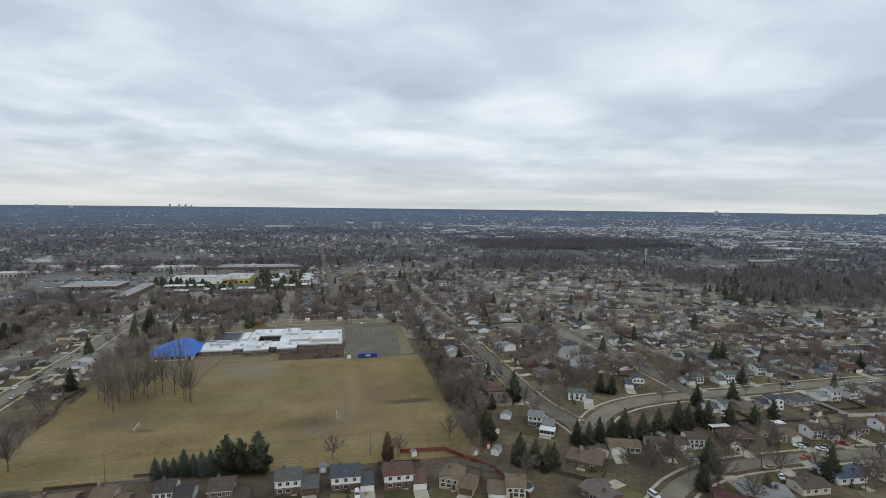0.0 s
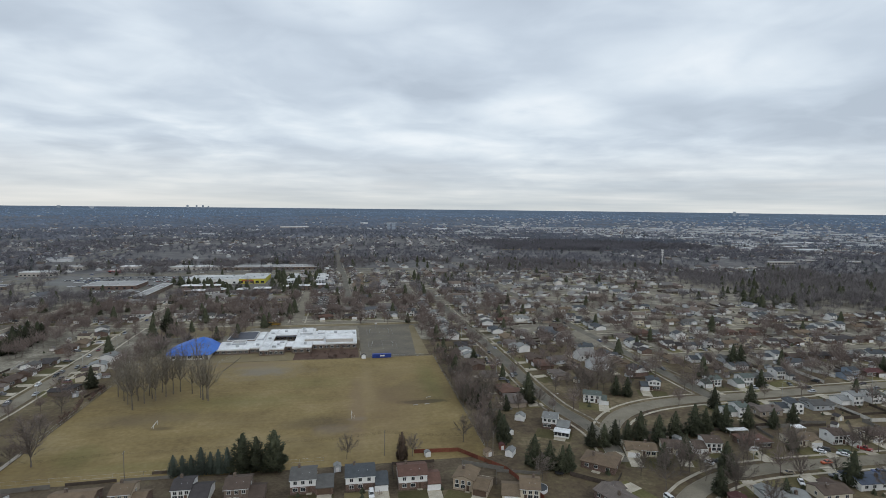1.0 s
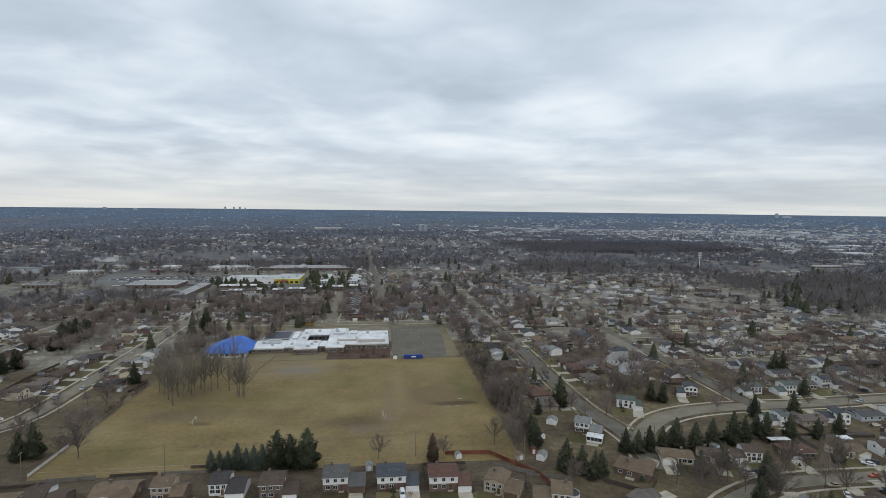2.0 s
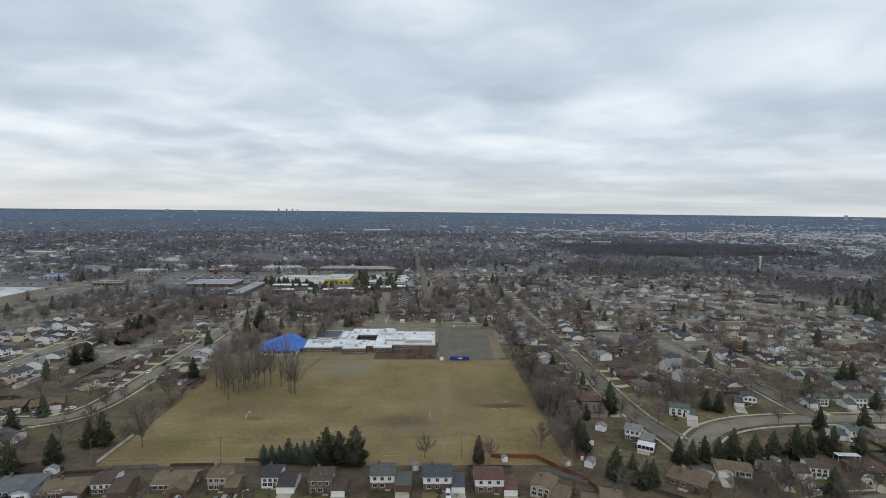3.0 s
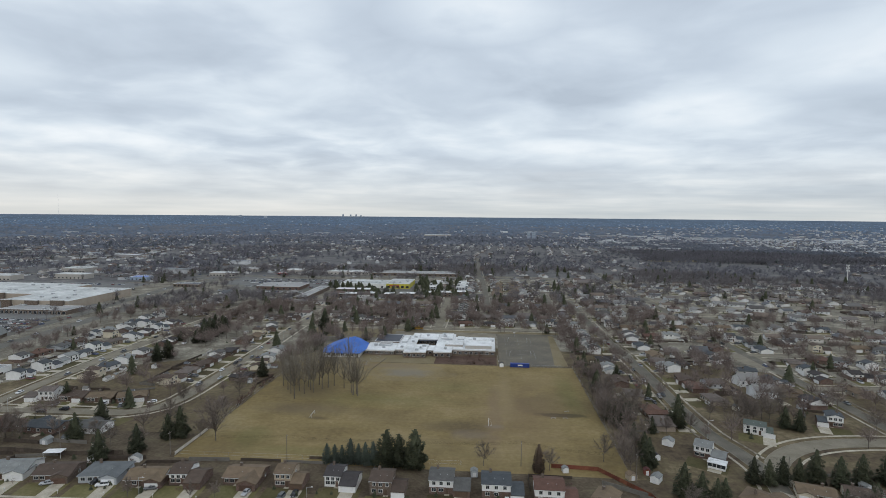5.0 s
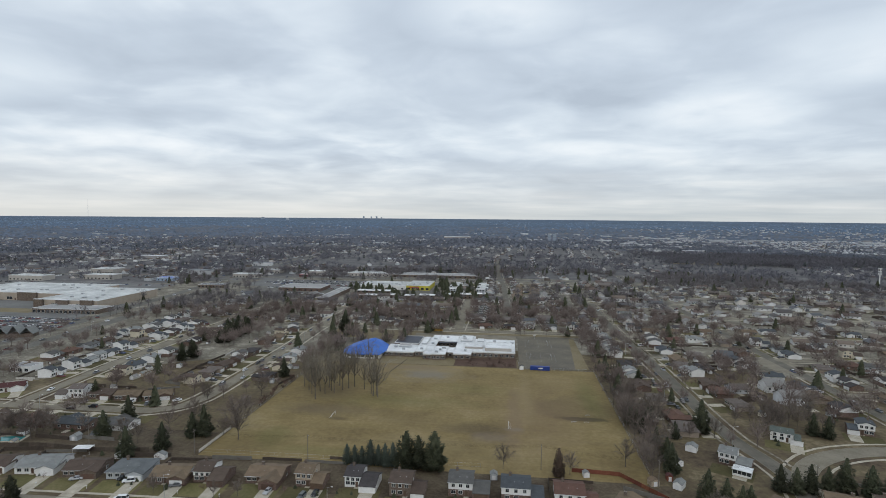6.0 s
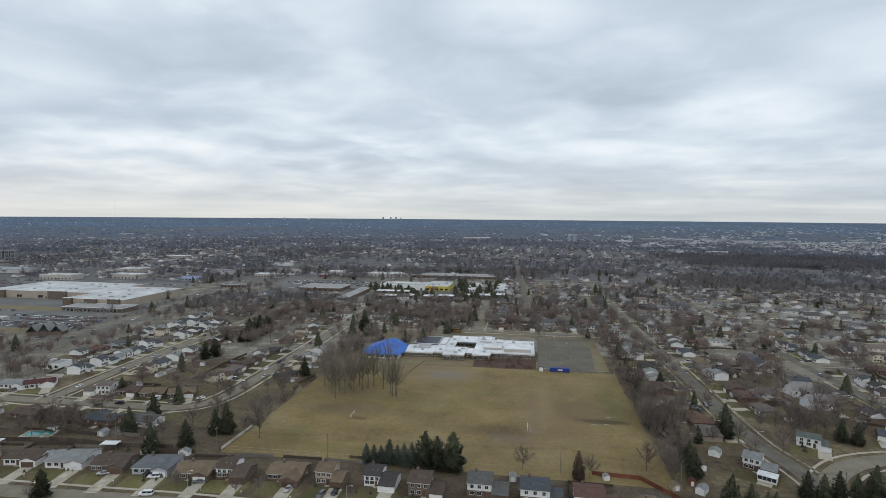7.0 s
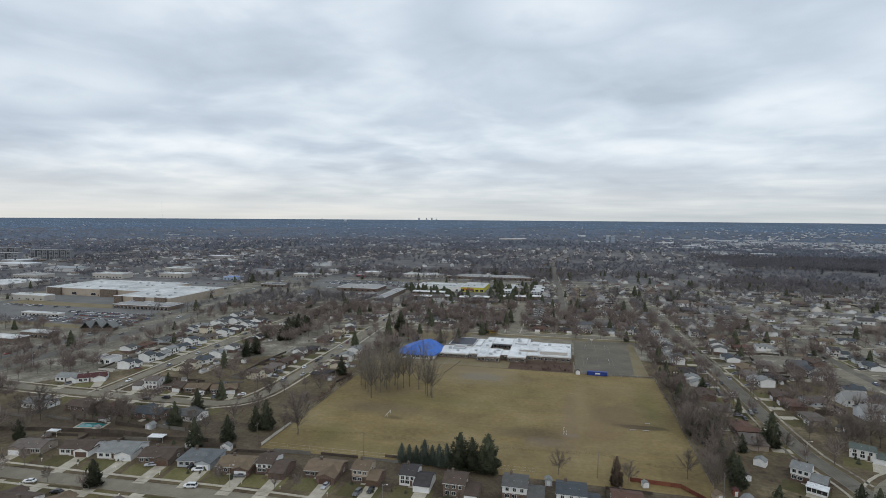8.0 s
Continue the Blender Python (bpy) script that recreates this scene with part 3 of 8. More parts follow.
def house(m, kind="ranch", w=13.0, d=9.0, roof="brown", wall="brick", side=1, lower="", ridge="x", pale=True, wing=6.2, fine=True, chimney=True, out=1.8, note="", group="houses of the neighbourhood"):
    """A house whose front wall stands at local y = 0 and looks along -y.
    kind: ranch (one storey, garage wing), two (two storeys, low garage wing), split (tall half and low half)."""
    high = {"ranch": "single-storey", "two": "two-storey", "split": "split-level"}[kind]
    label = note or "%s house with %s walls and %s shingle roof" % (high, WORDS[wall], {"dark": "dark brown", "pale": "pale grey", "slate": "blue-grey", "steel": "steel-grey", "mauve": "mauve-grey", "rust": "rust-coloured"}.get(roof, roof))
    top = thing("house", m, label, "house", group)
    W, R, L = WALLS[wall], ROOFS[roof], WALLS[lower or wall]
    tall = {"ranch": 2.75, "two": 5.1, "split": 4.2}[kind]
    main0, main1 = -w / 2, w / 2
    if kind != "ranch":
        if side > 0:
            main1 = w / 2 - wing
        else:
            main0 = -w / 2 + wing
    rise = (d / 2 if ridge != "y" else (main1 - main0) / 2) * 0.31
    if ridge == "hip":
        rise = d / 2 * 0.36
    part("wall", wall_block(main0, main1, 0, d, tall, ridge, rise), W, top)
    if lower and lower != wall:
        s = Shape()
        s.box(main0 - 0.06, main1 + 0.06, -0.06, d + 0.06, 0, 2.5)
        part("lower_wall", s, L, top, "%s ground floor" % WORDS[lower])
    part("roof", roof_block(main0, main1, 0, d, tall, ridge, rise), R, top)
    if fine and ridge != "y":
        part("gutter", gutter_shape(main0 - 0.3, main1 + 0.3, -0.46, tall - 0.02), GUTTER, top)
    gx0, gx1 = (w / 2 - wing, w / 2) if side > 0 else (-w / 2, -w / 2 + wing)
    gy0 = -out
    if kind == "ranch":
        gr = wing / 2 * 0.36
        part("garage_wall", wall_block(gx0, gx1, gy0, 0.0, 2.7, "y", gr), L, top)
        part("garage_roof", roof_block(gx0, gx1, gy0, d * 0.5, 2.7, "y", gr, 0.45), R, top)
    else:
        depth = d * 0.8
        gr = (depth + out) / 2 * 0.34
        part("garage_wall", wall_block(gx0 + (0.01 if side > 0 else 0), gx1 - (0.01 if side < 0 else 0), gy0, depth, 2.6, "x", gr), L, top)
        part("garage_roof", roof_block(gx0 + (0.36 if side > 0 else 0), gx1 - (0.36 if side < 0 else 0), gy0, depth, 2.6, "x", gr, 0.45), R, top)
    part("garage_door", door_mesh(4.8, 2.15, pale, 4), None, top, "", spot((gx0 + gx1) / 2, gy0 - 0.02, 0, 0.03))
    span = (main1 - main0) if kind != "ranch" else w - wing
    a0 = main0 if side > 0 else main1 - span
    dx = a0 + span * (0.74 if side > 0 else 0.26)
    fy = -0.08 if lower and lower != wall else -0.02
    part("door", door_mesh(0.95, 2.05, False, 2), None, top, "", spot(dx, fy, 0, 0.15))
    if fine:
        step = Shape()
        step.box(-0.9, 0.9, -1.0, 0.0, 0, 0.15)
        part("doorstep", step, CONCRETE, top, "", spot(dx, fy, 0))
    cols = [0.2, 0.5] if side > 0 else [0.5, 0.8]
    for c in cols:
        add_window(top, a0 + span * c, fy, 0.95, 0, 1.5, 1.2, fine)
    if kind != "ranch":
        for c in (0.2, 0.5, 0.8) if fine else (0.25, 0.75):
            add_window(top, a0 + span * c, -0.02, tall - 1.75, 0, 1.1, 1.2, fine)
    if fine:
        for c in (0.2, 0.55, 0.82):
            add_window(top, main0 + (main1 - main0) * c, d + 0.02, 1.0, 180, 1.3, 1.1)
        add_window(top, main0 - 0.02, d * 0.55, tall - 1.75, -90, 1.0, 1.1)
        add_window(top, main1 + 0.02, d * 0.55, tall - 1.75, 90, 1.0, 1.1)
        if kind != "ranch":
            for c in (0.25, 0.7):
                add_window(top, main0 + (main1 - main0) * c, d + 0.02, tall - 1.75, 180, 1.1, 1.2)
    else:
        for c in (0.25, 0.7):
            add_window(top, main0 + (main1 - main0) * c, d + 0.02, tall - 1.75, 180, 1.3, 1.1, False)
    if chimney:
        s = Shape()
        cx = main0 + (main1 - main0) * (0.3 if side > 0 else 0.7)
        zt = tall + rise + 0.9
        s.box(cx - 0.45, cx + 0.45, d * 0.62, d * 0.62 + 0.7, tall, zt)
        s.box(cx - 0.52, cx + 0.52, d * 0.62 - 0.07, d * 0.62 + 0.77, zt, zt + 0.15)
        s.tube((cx, d * 0.62 + 0.35, zt + 0.15), (cx, d * 0.62 + 0.35, zt + 0.5), 0.13, 0.13, 6)
        part("chimney", s, WALLS["brown"], top)
    if fine:
        zr = tall + rise * 0.5
        for k in range(2):
            s = Shape()
            vx = main0 + (main1 - main0) * (0.45 + 0.3 * k)
            s.tube((vx, d * 0.25, zr - 0.2), (vx, d * 0.25, zr + 0.45), 0.08, 0.08, 6)
            part("vent_pipe", s, STEEL, top)
    return top


def driveway(x, y, rz, length, w=5.0, offset=0.0):
    s = Shape()
    n = max(2, int(length / 3))
    for k in range(n):
        s.box(-w / 2, w / 2, -length * (k + 1) / n + 0.03, -length * k / n, -0.02, 0.055)
    ob = structure("driveway", s, CONCRETE, "pale concrete driveway leading to the street", "driveway")
    ob.matrix_basis = spot(x, y, rz)
    return ob


TAKEN = []
YARDS = []


def put_house(x, y, rz, drive=14.0, **k):
    m = spot(x, y, rz)
    h = house(m, **k)
    YARDS.append((x, y, rz))
    c = m @ Vector((0, k.get("d", 9) / 2, 0))
    TAKEN.append((c.x, c.y, max(k.get("w", 13) * 0.62, 7)))
    if drive:
        w, wing, side = k.get("w", 13), k.get("wing", 6.2), k.get("side", 1)
        p = m @ Vector((side * (w / 2 - wing / 2), -k.get("out", 1.8), 0))
        driveway(p.x, p.y, rz, drive)
        q = m @ Vector((side * (w / 2 - wing / 2), -drive * 0.6, 0))
        TAKEN.append((q.x, q.y, 3.5))
    return h


# front street, north side: backs to the field
put_house(-220, 174, 8, kind="ranch", w=13.8, roof="mauve", wall="buff", side=-1, drive=10)
put_house(-199, 178, 10, kind="ranch", w=13.8, d=9, roof="brown", wall="white", side=1, pale=False, note="low ranch house with a white gabled front and brown shingle roof")
put_house(-180, 179, 10, kind="ranch", w=15.6, d=11, roof="pale", wall="white", side=1, wing=6.5, note="ranch house with a pale grey roof and a white garage door")
put_house(-161, 179, 8, kind="ranch", w=13.8, d=10, roof="brown", wall="brown", side=1, pale=False)
put_house(-143, 180, 8, kind="ranch", w=14.7, d=11, roof="steel", wall="grey", ridge="hip", side=1, note="ranch house with a blue-grey hip roof and grey walls")
put_house(-125, 179, 6, kind="ranch", w=13.8, d=10, roof="tan", wall="white", lower="brick", side=1, note="ranch house with a tan shingle roof and arched windows")
put_house(-110, 182, 4, kind="split", w=12.9, d=9.5, roof="brown", wall="white", lower="brick", side=1, pale=False, out=3.5, note="split-level house with white upper siding and brown roofs")
put_house(-90, 184, 2, kind="ranch", w=13.8, d=10, roof="tan", wall="brick", side=1, wing=7, out=4.5, pale=False)
put_house(-72, 184, 0, kind="two", w=11.0, d=8.5, roof="tan", wall="tan", lower="brick", side=1, wing=4.5, pale=False)
put_house(-53, 186, 0, kind="split", w=12.4, d=9, roof="dark", wall="white", side=1, pale=True, out=3.5)
put_house(-35, 182, 0, kind="two", w=12.9, d=9.5, wing=5, roof="brown", wall="brown", side=1, pale=True)
put_house(-13, 185, 0, kind="two", w=14.7, d=9.5, wing=6, roof="grey", wall="white", lower="brick", side=1, pale=False)
put_house(6, 184, 0, kind="two", w=14.7, d=9.5, roof="slate", wall="white", lower="brick", side=1, wing=4.5, pale=True, note="two-storey house with white siding and a blue-grey roof")
put_house(24.5, 182, -1, kind="two", w=14.7, d=9.5, roof="rust", wall="white", lower="brick", side=1, wing=4.5, pale=True, note="two-storey white house with a reddish brown roof")
put_house(42, 177, -28, kind="split", w=12.9, d=9, roof="tan", wall="tan", side=1, ridge="y", wing=5.5, pale=False, note="tan split-level house with a tan gable roof")
put_house(58, 169, -16, kind="split", w=12.9, d=9, roof="tan", wall="cream", side=-1, pale=True)
# front street, south side
for x, y, rz, kind, roof, wall in ((-222, 143, 184, "ranch", "brown", "brick"), (-203, 144, 184, "ranch", "tan", "tan"), (-184, 145, 183, "ranch", "brown", "white"), (-164, 146, 183, "ranch", "tan", "cream"),
                                   (-144, 147, 182, "ranch", "mauve", "grey"), (-124, 148, 182, "split", "dark", "buff"), (-104, 148, 181, "ranch", "brown", "brick")):
    put_house(x, y, rz, kind=kind, roof=roof, wall=wall, w=15, drive=9, fine=False)
# cross street
put_house(-268, 226, 178, kind="ranch", w=15, roof="pale", wall="white", drive=11)
put_house(-242, 228, 176, kind="ranch", w=15, roof="brown", wall="brick", drive=11, note="brick ranch house with a brown roof beside a swimming pool")
put_house(-223, 228, 178, kind="ranch", w=15, roof="rust", wall="brick", drive=11)
put_house(-201, 228, 178, kind="ranch", w=17, roof="slate", wall="brick", drive=11)
put_house(-180, 230, 178, kind="ranch", w=13, roof="grey", wall="white", drive=9)
put_house(-292, 258, 4, kind="ranch", w=16, roof="pale", wall="white", drive=11)
put_house(-278, 262, 35, kind="ranch", w=15, roof="red", wall="white", drive=11, side=1)
put_house(-236, 258, 8, kind="two", w=14, d=9, roof="mauve", wall="white", side=-1, drive=9)
put_house(-219, 259, 3, kind="ranch", w=13.5, roof="brown", wall="brick", drive=9)
put_house(-203.5, 259, 8, kind="ranch", w=13.5, roof="tan", wall="brown", drive=9)
put_house(-187.5, 262, 24, kind="ranch", w=14, roof="tan", wall="brick", drive=9)
# bend by the curved street
put_house(92, 223, -30, kind="two", w=12.0, d=7.6, roof="pale", wall="white", lower="brick", side=1, wing=5.5, drive=9, note="white house with a pale roof and a glazed porch")
put_house(125, 252, -24, kind="split", w=11.5, d=7, wing=2.6, roof="green", wall="white", side=1, drive=9, note="white split-level house with a pale greenish roof above the bend")
put_house(165, 266, -20, kind="two", w=10.4, d=7.6, roof="slate", wall="white", lower="brick", side=-1, wing=3.9, ridge="y", drive=9, note="white gabled house with a brick ground floor on the corner lot")
put_house(203, 266, 0, kind="split", w=12.0, d=7.6, wing=5.2, roof="green", wall="white", side=-1, drive=11)
put_house(222, 264, 0, kind="two", w=12.0, d=7.6, wing=5.2, roof="green", wall="white", side=-1, drive=11)
put_house(240, 270, 0, kind="ranch", w=12.0, d=7.6, wing=5.2, roof="grey", wall="buff", side=-1, drive=13)
put_house(256, 272, 0, kind="two", w=11.2, d=7.6, wing=5.2, roof="slate", wall="white", side=1, drive=13)
put_house(297, 267, 0, kind="two", w=10.4, d=7.1, wing=5.2, roof="slate", wall="blue", side=-1, drive=11, note="two-storey house with pale blue siding and a blue-grey roof")
put_house(316, 269, 0, kind="ranch", w=12.0, d=7.6, wing=5.2, roof="red", wall="brick", side=1, drive=12, note="brick ranch house with a dark red roof")
put_house(338, 270, 0, kind="two", w=11.2, d=7.6, wing=5.2, roof="green", wall="white", side=-1, drive=12)
put_house(186, 231, 182, kind="two", w=10.4, d=7.6, wing=5.2, roof="green", wall="white", side=1, drive=9)
put_house(203, 230, 180, kind="ranch", w=12.8, d=7.6, wing=5.2, roof="mauve", wall="buff", side=1, drive=10)
put_house(217, 231, 170, kind="two", w=11.2, d=7.6, wing=5.2, roof="slate", wall="white", side=1, ridge="y", drive=9)
put_house(236, 233, 180, kind="ranch", w=12.0, d=7.6, wing=5.2, roof="grey", wall="grey", side=1, drive=10)
put_house(257, 236, 180, kind="two", w=11.2, d=7.6, wing=5.2, roof="pale", wall="white", side=1, drive=9)
put_house(275, 237, 180, kind="two", w=11.2, d=7.6, wing=5.2, roof="green", wall="white", side=-1, drive=9)
put_house(294, 238, 180, kind="two", w=11.2, d=7.6, wing=5.2, roof="grey", wall="white", side=1, drive=9)
# the east end of the front street
put_house(94, 165, 112, kind="ranch", w=12.0, d=8.4, wing=5.2, roof="mauve", wall="brick", side=1, drive=9, note="brick house with a large mauve-grey shingle roof")
put_house(100, 192, 140, kind="ranch", w=12.8, d=10.1, wing=5.2, roof="tan", wall="brick", ridge="hip", side=-1, drive=9, note="house with a tan hip roof among bare trees")
put_house(117, 193, -18, kind="ranch", w=12.0, d=7.6, wing=5.2, roof="tan", wall="cream", side=-1, drive=8)
put_house(132, 193, -20, kind="ranch", w=9.6, d=7.6, wing=5.2, roof="brown", wall="cream", side=1, drive=9)
put_house(146, 192, -12, kind="split", w=12.0, d=7.6, wing=5.2, roof="brown", wall="white", side=-1, drive=10)
put_house(170, 192, -4, kind="ranch", w=12.0, d=8.4, wing=5.2, roof="rust", wall="brick", ridge="hip", side=-1, drive=10, note="brick house with a rust-coloured hip roof")
put_house(192, 191, -3, kind="ranch", w=12.8, d=7.6, wing=5.2, roof="tan", wall="cream", side=1, drive=9)
put_house(211, 190, -3, kind="split", w=12.0, d=7.6, wing=5.2, roof="brown", wall="white", side=1, drive=9)
put_house(230, 191, -2, kind="ranch", w=12.0, d=7.6, wing=5.2, roof="brown", wall="cream", side=-1, drive=9)
put_house(250, 191, 0, kind="split", w=12.0, d=7.6, wing=5.2, roof="rust", wall="white", side=1, drive=9)
put_house(134, 153, 150, kind="ranch", w=13.6, d=9.2, wing=5.2, roof="red", wall="brick", side=1, drive=8, note="house with a broad dark red roof")
put_house(148, 158, 172, kind="ranch", w=13.6, d=9.2, wing=5.2, roof="pale", wall="white", side=1, drive=9)
put_house(167, 159, 178, kind="ranch", w=11.2, d=7.6, wing=5.2, roof="brown", wall="cream", side=-1, drive=9)
put_house(187, 163, 178, kind="ranch", w=12.0, d=7.6, wing=5.2, roof="blue", wall="white", side=1, drive=9, note="ranch house with a bright blue roof")
put_house(206, 160, 180, kind="ranch", w=12.0, d=7.6, wing=5.2, roof="tan", wall="cream", side=-1, drive=9)

# ---------------------------------------------------------------- rows of further houses, copied from a few builds
rng = random.Random(11)
BUILDS = []
for kind, roof, wall, lower, side, ridge, w in (
        ("ranch", "brown", "brick", "", 1, "x", 14), ("two", "grey", "white", "brick", -1, "x", 14), ("ranch", "mauve", "buff", "", 1, "hip", 14), ("split", "dark", "white", "brick", 1, "x", 14),
        ("ranch", "slate", "white", "", -1, "x", 13), ("two", "brown", "cream", "", 1, "y", 13), ("ranch", "rust", "brick", "", -1, "hip", 14), ("ranch", "grey", "grey", "", 1, "x", 13),
        ("two", "slate", "white", "", 1, "x", 13), ("ranch", "tan", "buff", "", -1, "x", 14), ("split", "pale", "white", "", -1, "x", 14), ("ranch", "dark", "brown", "", 1, "hip", 14)):
    b = house(spot(0, -3000 - 30 * len(BUILDS)), kind=kind, roof=roof, wall=wall, lower=lower, side=side, ridge=ridge, w=w, fine=False, chimney=kind != "two")
    BUILDS.append(b)
MADE = [0]
FARHOUSES = []


def free(x, y, r):
    return all((x - a) ** 2 + (y - b) ** 2 > (r + c) ** 2 for a, b, c in TAKEN)


def place_house(x, y, rz, build=None):
    c = spot(x, y, rz) @ Vector((0, 4.5, 0))
    if not free(c.x, c.y, 5.0 if build else 6.0) or not off_roads(c, 5.0):
        return
    TAKEN.append((c.x, c.y, 7.5))
    if MADE[0] < 190:
        MADE[0] += 1
        pale = (x > 150 or x < -200) and rng.random() < 0.4
        b = rng.choice([BUILDS[i] for i in (1, 3, 4, 8, 10)]) if pale else rng.choice(BUILDS)
        b = build or b
        YARDS.append((x, y, rz))
        copy_thing(b, spot(x, y, rz, 0, rng.uniform(0.88, 0.98)))
        if math.hypot(x, y) < 560:
            q = spot(x, y, rz) @ Vector((4 if rng.random() < 0.5 else -4, -1.8, 0))
            driveway(q.x, q.y, rz, 8, 4.5)
    else:
        FARHOUSES.append((x, y, rz))


def row_of_houses(p, q, rz, pitch=18.0, start=0.5):
    a, b = Vector((*p, 0)), Vector((*q, 0))
    n = int((b - a).length / pitch)
    for k in range(n):
        c = a.lerp(b, (k + start) / n)
        if c.x > 180 and c.y > 440:
            # the farther plots are looser: gaps, and gables turned to the street
            if rng.random() < 0.2:
                continue
            place_house(c.x + rng.uniform(-5, 5), c.y + rng.uniform(-6, 6), rz + rng.choice([0, 0, 90, -90]) + rng.uniform(-16, 16))
            continue
        place_house(c.x + rng.uniform(-2.5, 2.5), c.y + rng.uniform(-2.5, 2.5), rz + rng.uniform(-12, 12))


# the gardens east of the field
for x, y, rz, b in ((82, 416, 90, 10), (82, 397, 90, 8), (82, 348, 90, 10), (83, 322, 90, 0), (85, 299, 90, 2), (88, 258, 90, 2), (111, 449, -90, 1), (113, 413, -90, 4), (135, 454, 180, 6), (115, 387, -90, 9), (126, 368, -90, 11), (116, 331, -90, 0)):
    place_house(x, y, rz, BUILDS[b])
for x, y, rz, b in ((117, 316, -90, 6), (141, 479, 0, 9), (124, 478, 0, 9), (156, 476, 0, 4), (170, 483, 0, 9), (180, 420, 0, 7), (154, 379, -60, 8), (197, 407, 0, 5), (166, 358, 180, 4), (232, 439, 180, 3), (214, 405, 180, 9), (209, 358, 90, 8)):
    place_house(x, y, rz, BUILDS[b])
for x, y, rz, b in ((215, 352, 90, 1), (206, 326, 90, 6), (214, 317, 90, 9), (186, 475, 0, 0), (209, 488, 0, 9), (226, 492, 0, 4), (235, 488, 0, 10), (237, 465, 0, 3), (206, 473, 180, 9), (283, 512, 0, 8), (294, 491, 0, 4), (257, 375, 90, 8)):
    place_house(x, y, rz, BUILDS[b])
for x, y, rz, b in ((300, 399, 0, 5), (316, 410, 0, 3), (294, 418, 0, 7), (382, 438, 0, 4), (429, 485, 0, 7), (442, 474, 0, 10), (302, 385, 180, 6), (320, 382, 180, 6), (334, 403, 0, 0), (353, 394, 0, 6), (296, 318, 0, 10), (286, 303, 180, 4)):
    place_house(x, y, rz, BUILDS[b])
for x, y, rz, b in ((338, 300, 0, 1), (243, 301, 180, 4), (379, 345, 0, 11), (392, 343, 0, 0), (413, 340, 0, 7), (442, 416, 0, 8), (447, 398, 0, 10), (360, 367, 0, 9), (373, 370, 180, 2), (320, 306, 0, 11), (350, 297, 180, 2), (408, 409, 0, 0)):
    place_house(x, y, rz, BUILDS[b])
# west of the field
row_of_houses((-181, 286), (-183, 452), 90, 16.5)
row_of_houses((-150, 300), (-153, 380), -90, 17)
row_of_houses((-245, 290), (-248, 455), -90, 16.5)
row_of_houses((-277, 285), (-278, 455), 90, 17)
row_of_houses((-312, 300), (-322, 560), -90, 17)
row_of_houses((-296, 300), (-298, 470), 90, 18)
# east of the field
row_of_houses((86, 264), (82, 455), 90, 15)
row_of_houses((118, 290), (111, 455), -90, 15)
row_of_houses((177, 290), (176, 455), 90, 16)
row_of_houses((203, 300), (203, 455), -90, 16)
# north of the school
row_of_houses((-150, 484), (-60, 482), 0, 17)
row_of_houses((-28, 480), (85, 484), 0, 16.5)
row_of_houses((-150, 546), (-58, 548), 180, 17)
row_of_houses((-30, 548), (20, 548), 180, 17)
row_of_houses((100, 455), (180, 457), 180, 17)
row_of_houses((100, 487), (180, 488), 0, 17)
row_of_houses((-255, 487), (-175, 486), 0, 17)
# further east
for y0 in (329, 404):
    row_of_houses((222, y0 - 14), (520, y0 - 13), 180, 16)
    row_of_houses((222, y0 + 14), (520, y0 + 15), 0, 16)
row_of_houses((205, 460), (420, 461), 180, 16)
row_of_houses((205, 489), (420, 490), 0, 16)
row_of_houses((120, 300), (165, 302), 0, 16)
row_of_houses((122, 330), (166, 332), 180, 16)
row_of_houses((122, 372), (166, 372), 0, 16)
row_of_houses((122, 402), (166, 402), 180, 16)
row_of_houses((350, 270), (460, 272), 0, 18)
row_of_houses((310, 240), (460, 243), 180, 18)
row_of_houses((262, 190), (420, 192), 0, 18)
row_of_houses((222, 160), (420, 160), 180, 18)
row_of_houses((-60, 576), (-250, 576), 0, 17)
row_of_houses((-30, 576), (180, 578), 0, 17)
for y0 in (565, 643, 723):
    row_of_houses((108, y0 - 14), (440, y0 - 13), 180, 16)
    row_of_houses((108, y0 + 14), (440, y0 + 15), 0, 16)
for x0 in (94, 189):
    row_of_houses((x0 - 13, 490), (x0 - 13, 840), 90, 16)
    row_of_houses((x0 + 13, 490), (x0 + 13, 840), -90, 16)
for y0 in (780, 812):
    row_of_houses((110, y0), (700, y0 + 6), 0, 16)
for y0 in (508, 528, 596, 622):
    row_of_houses((-190, y0), (60, y0), 0 if y0 < 520 or y0 > 610 else 180, 16)
row_of_houses((-280, 490), (-320, 640), 75, 17)
row_of_houses((-230, 590), (-240, 650), 80, 17)
for x0 in (27, -42):
    row_of_houses((x0 - 13, 700), (x0 - 13, 820), 90, 16)
    row_of_houses((x0 + 13, 590), (x0 + 13, 820), -90, 16)
for b in BUILDS:
    for o in (b, *b.children_recursive):
        bpy.data.objects.remove(o)

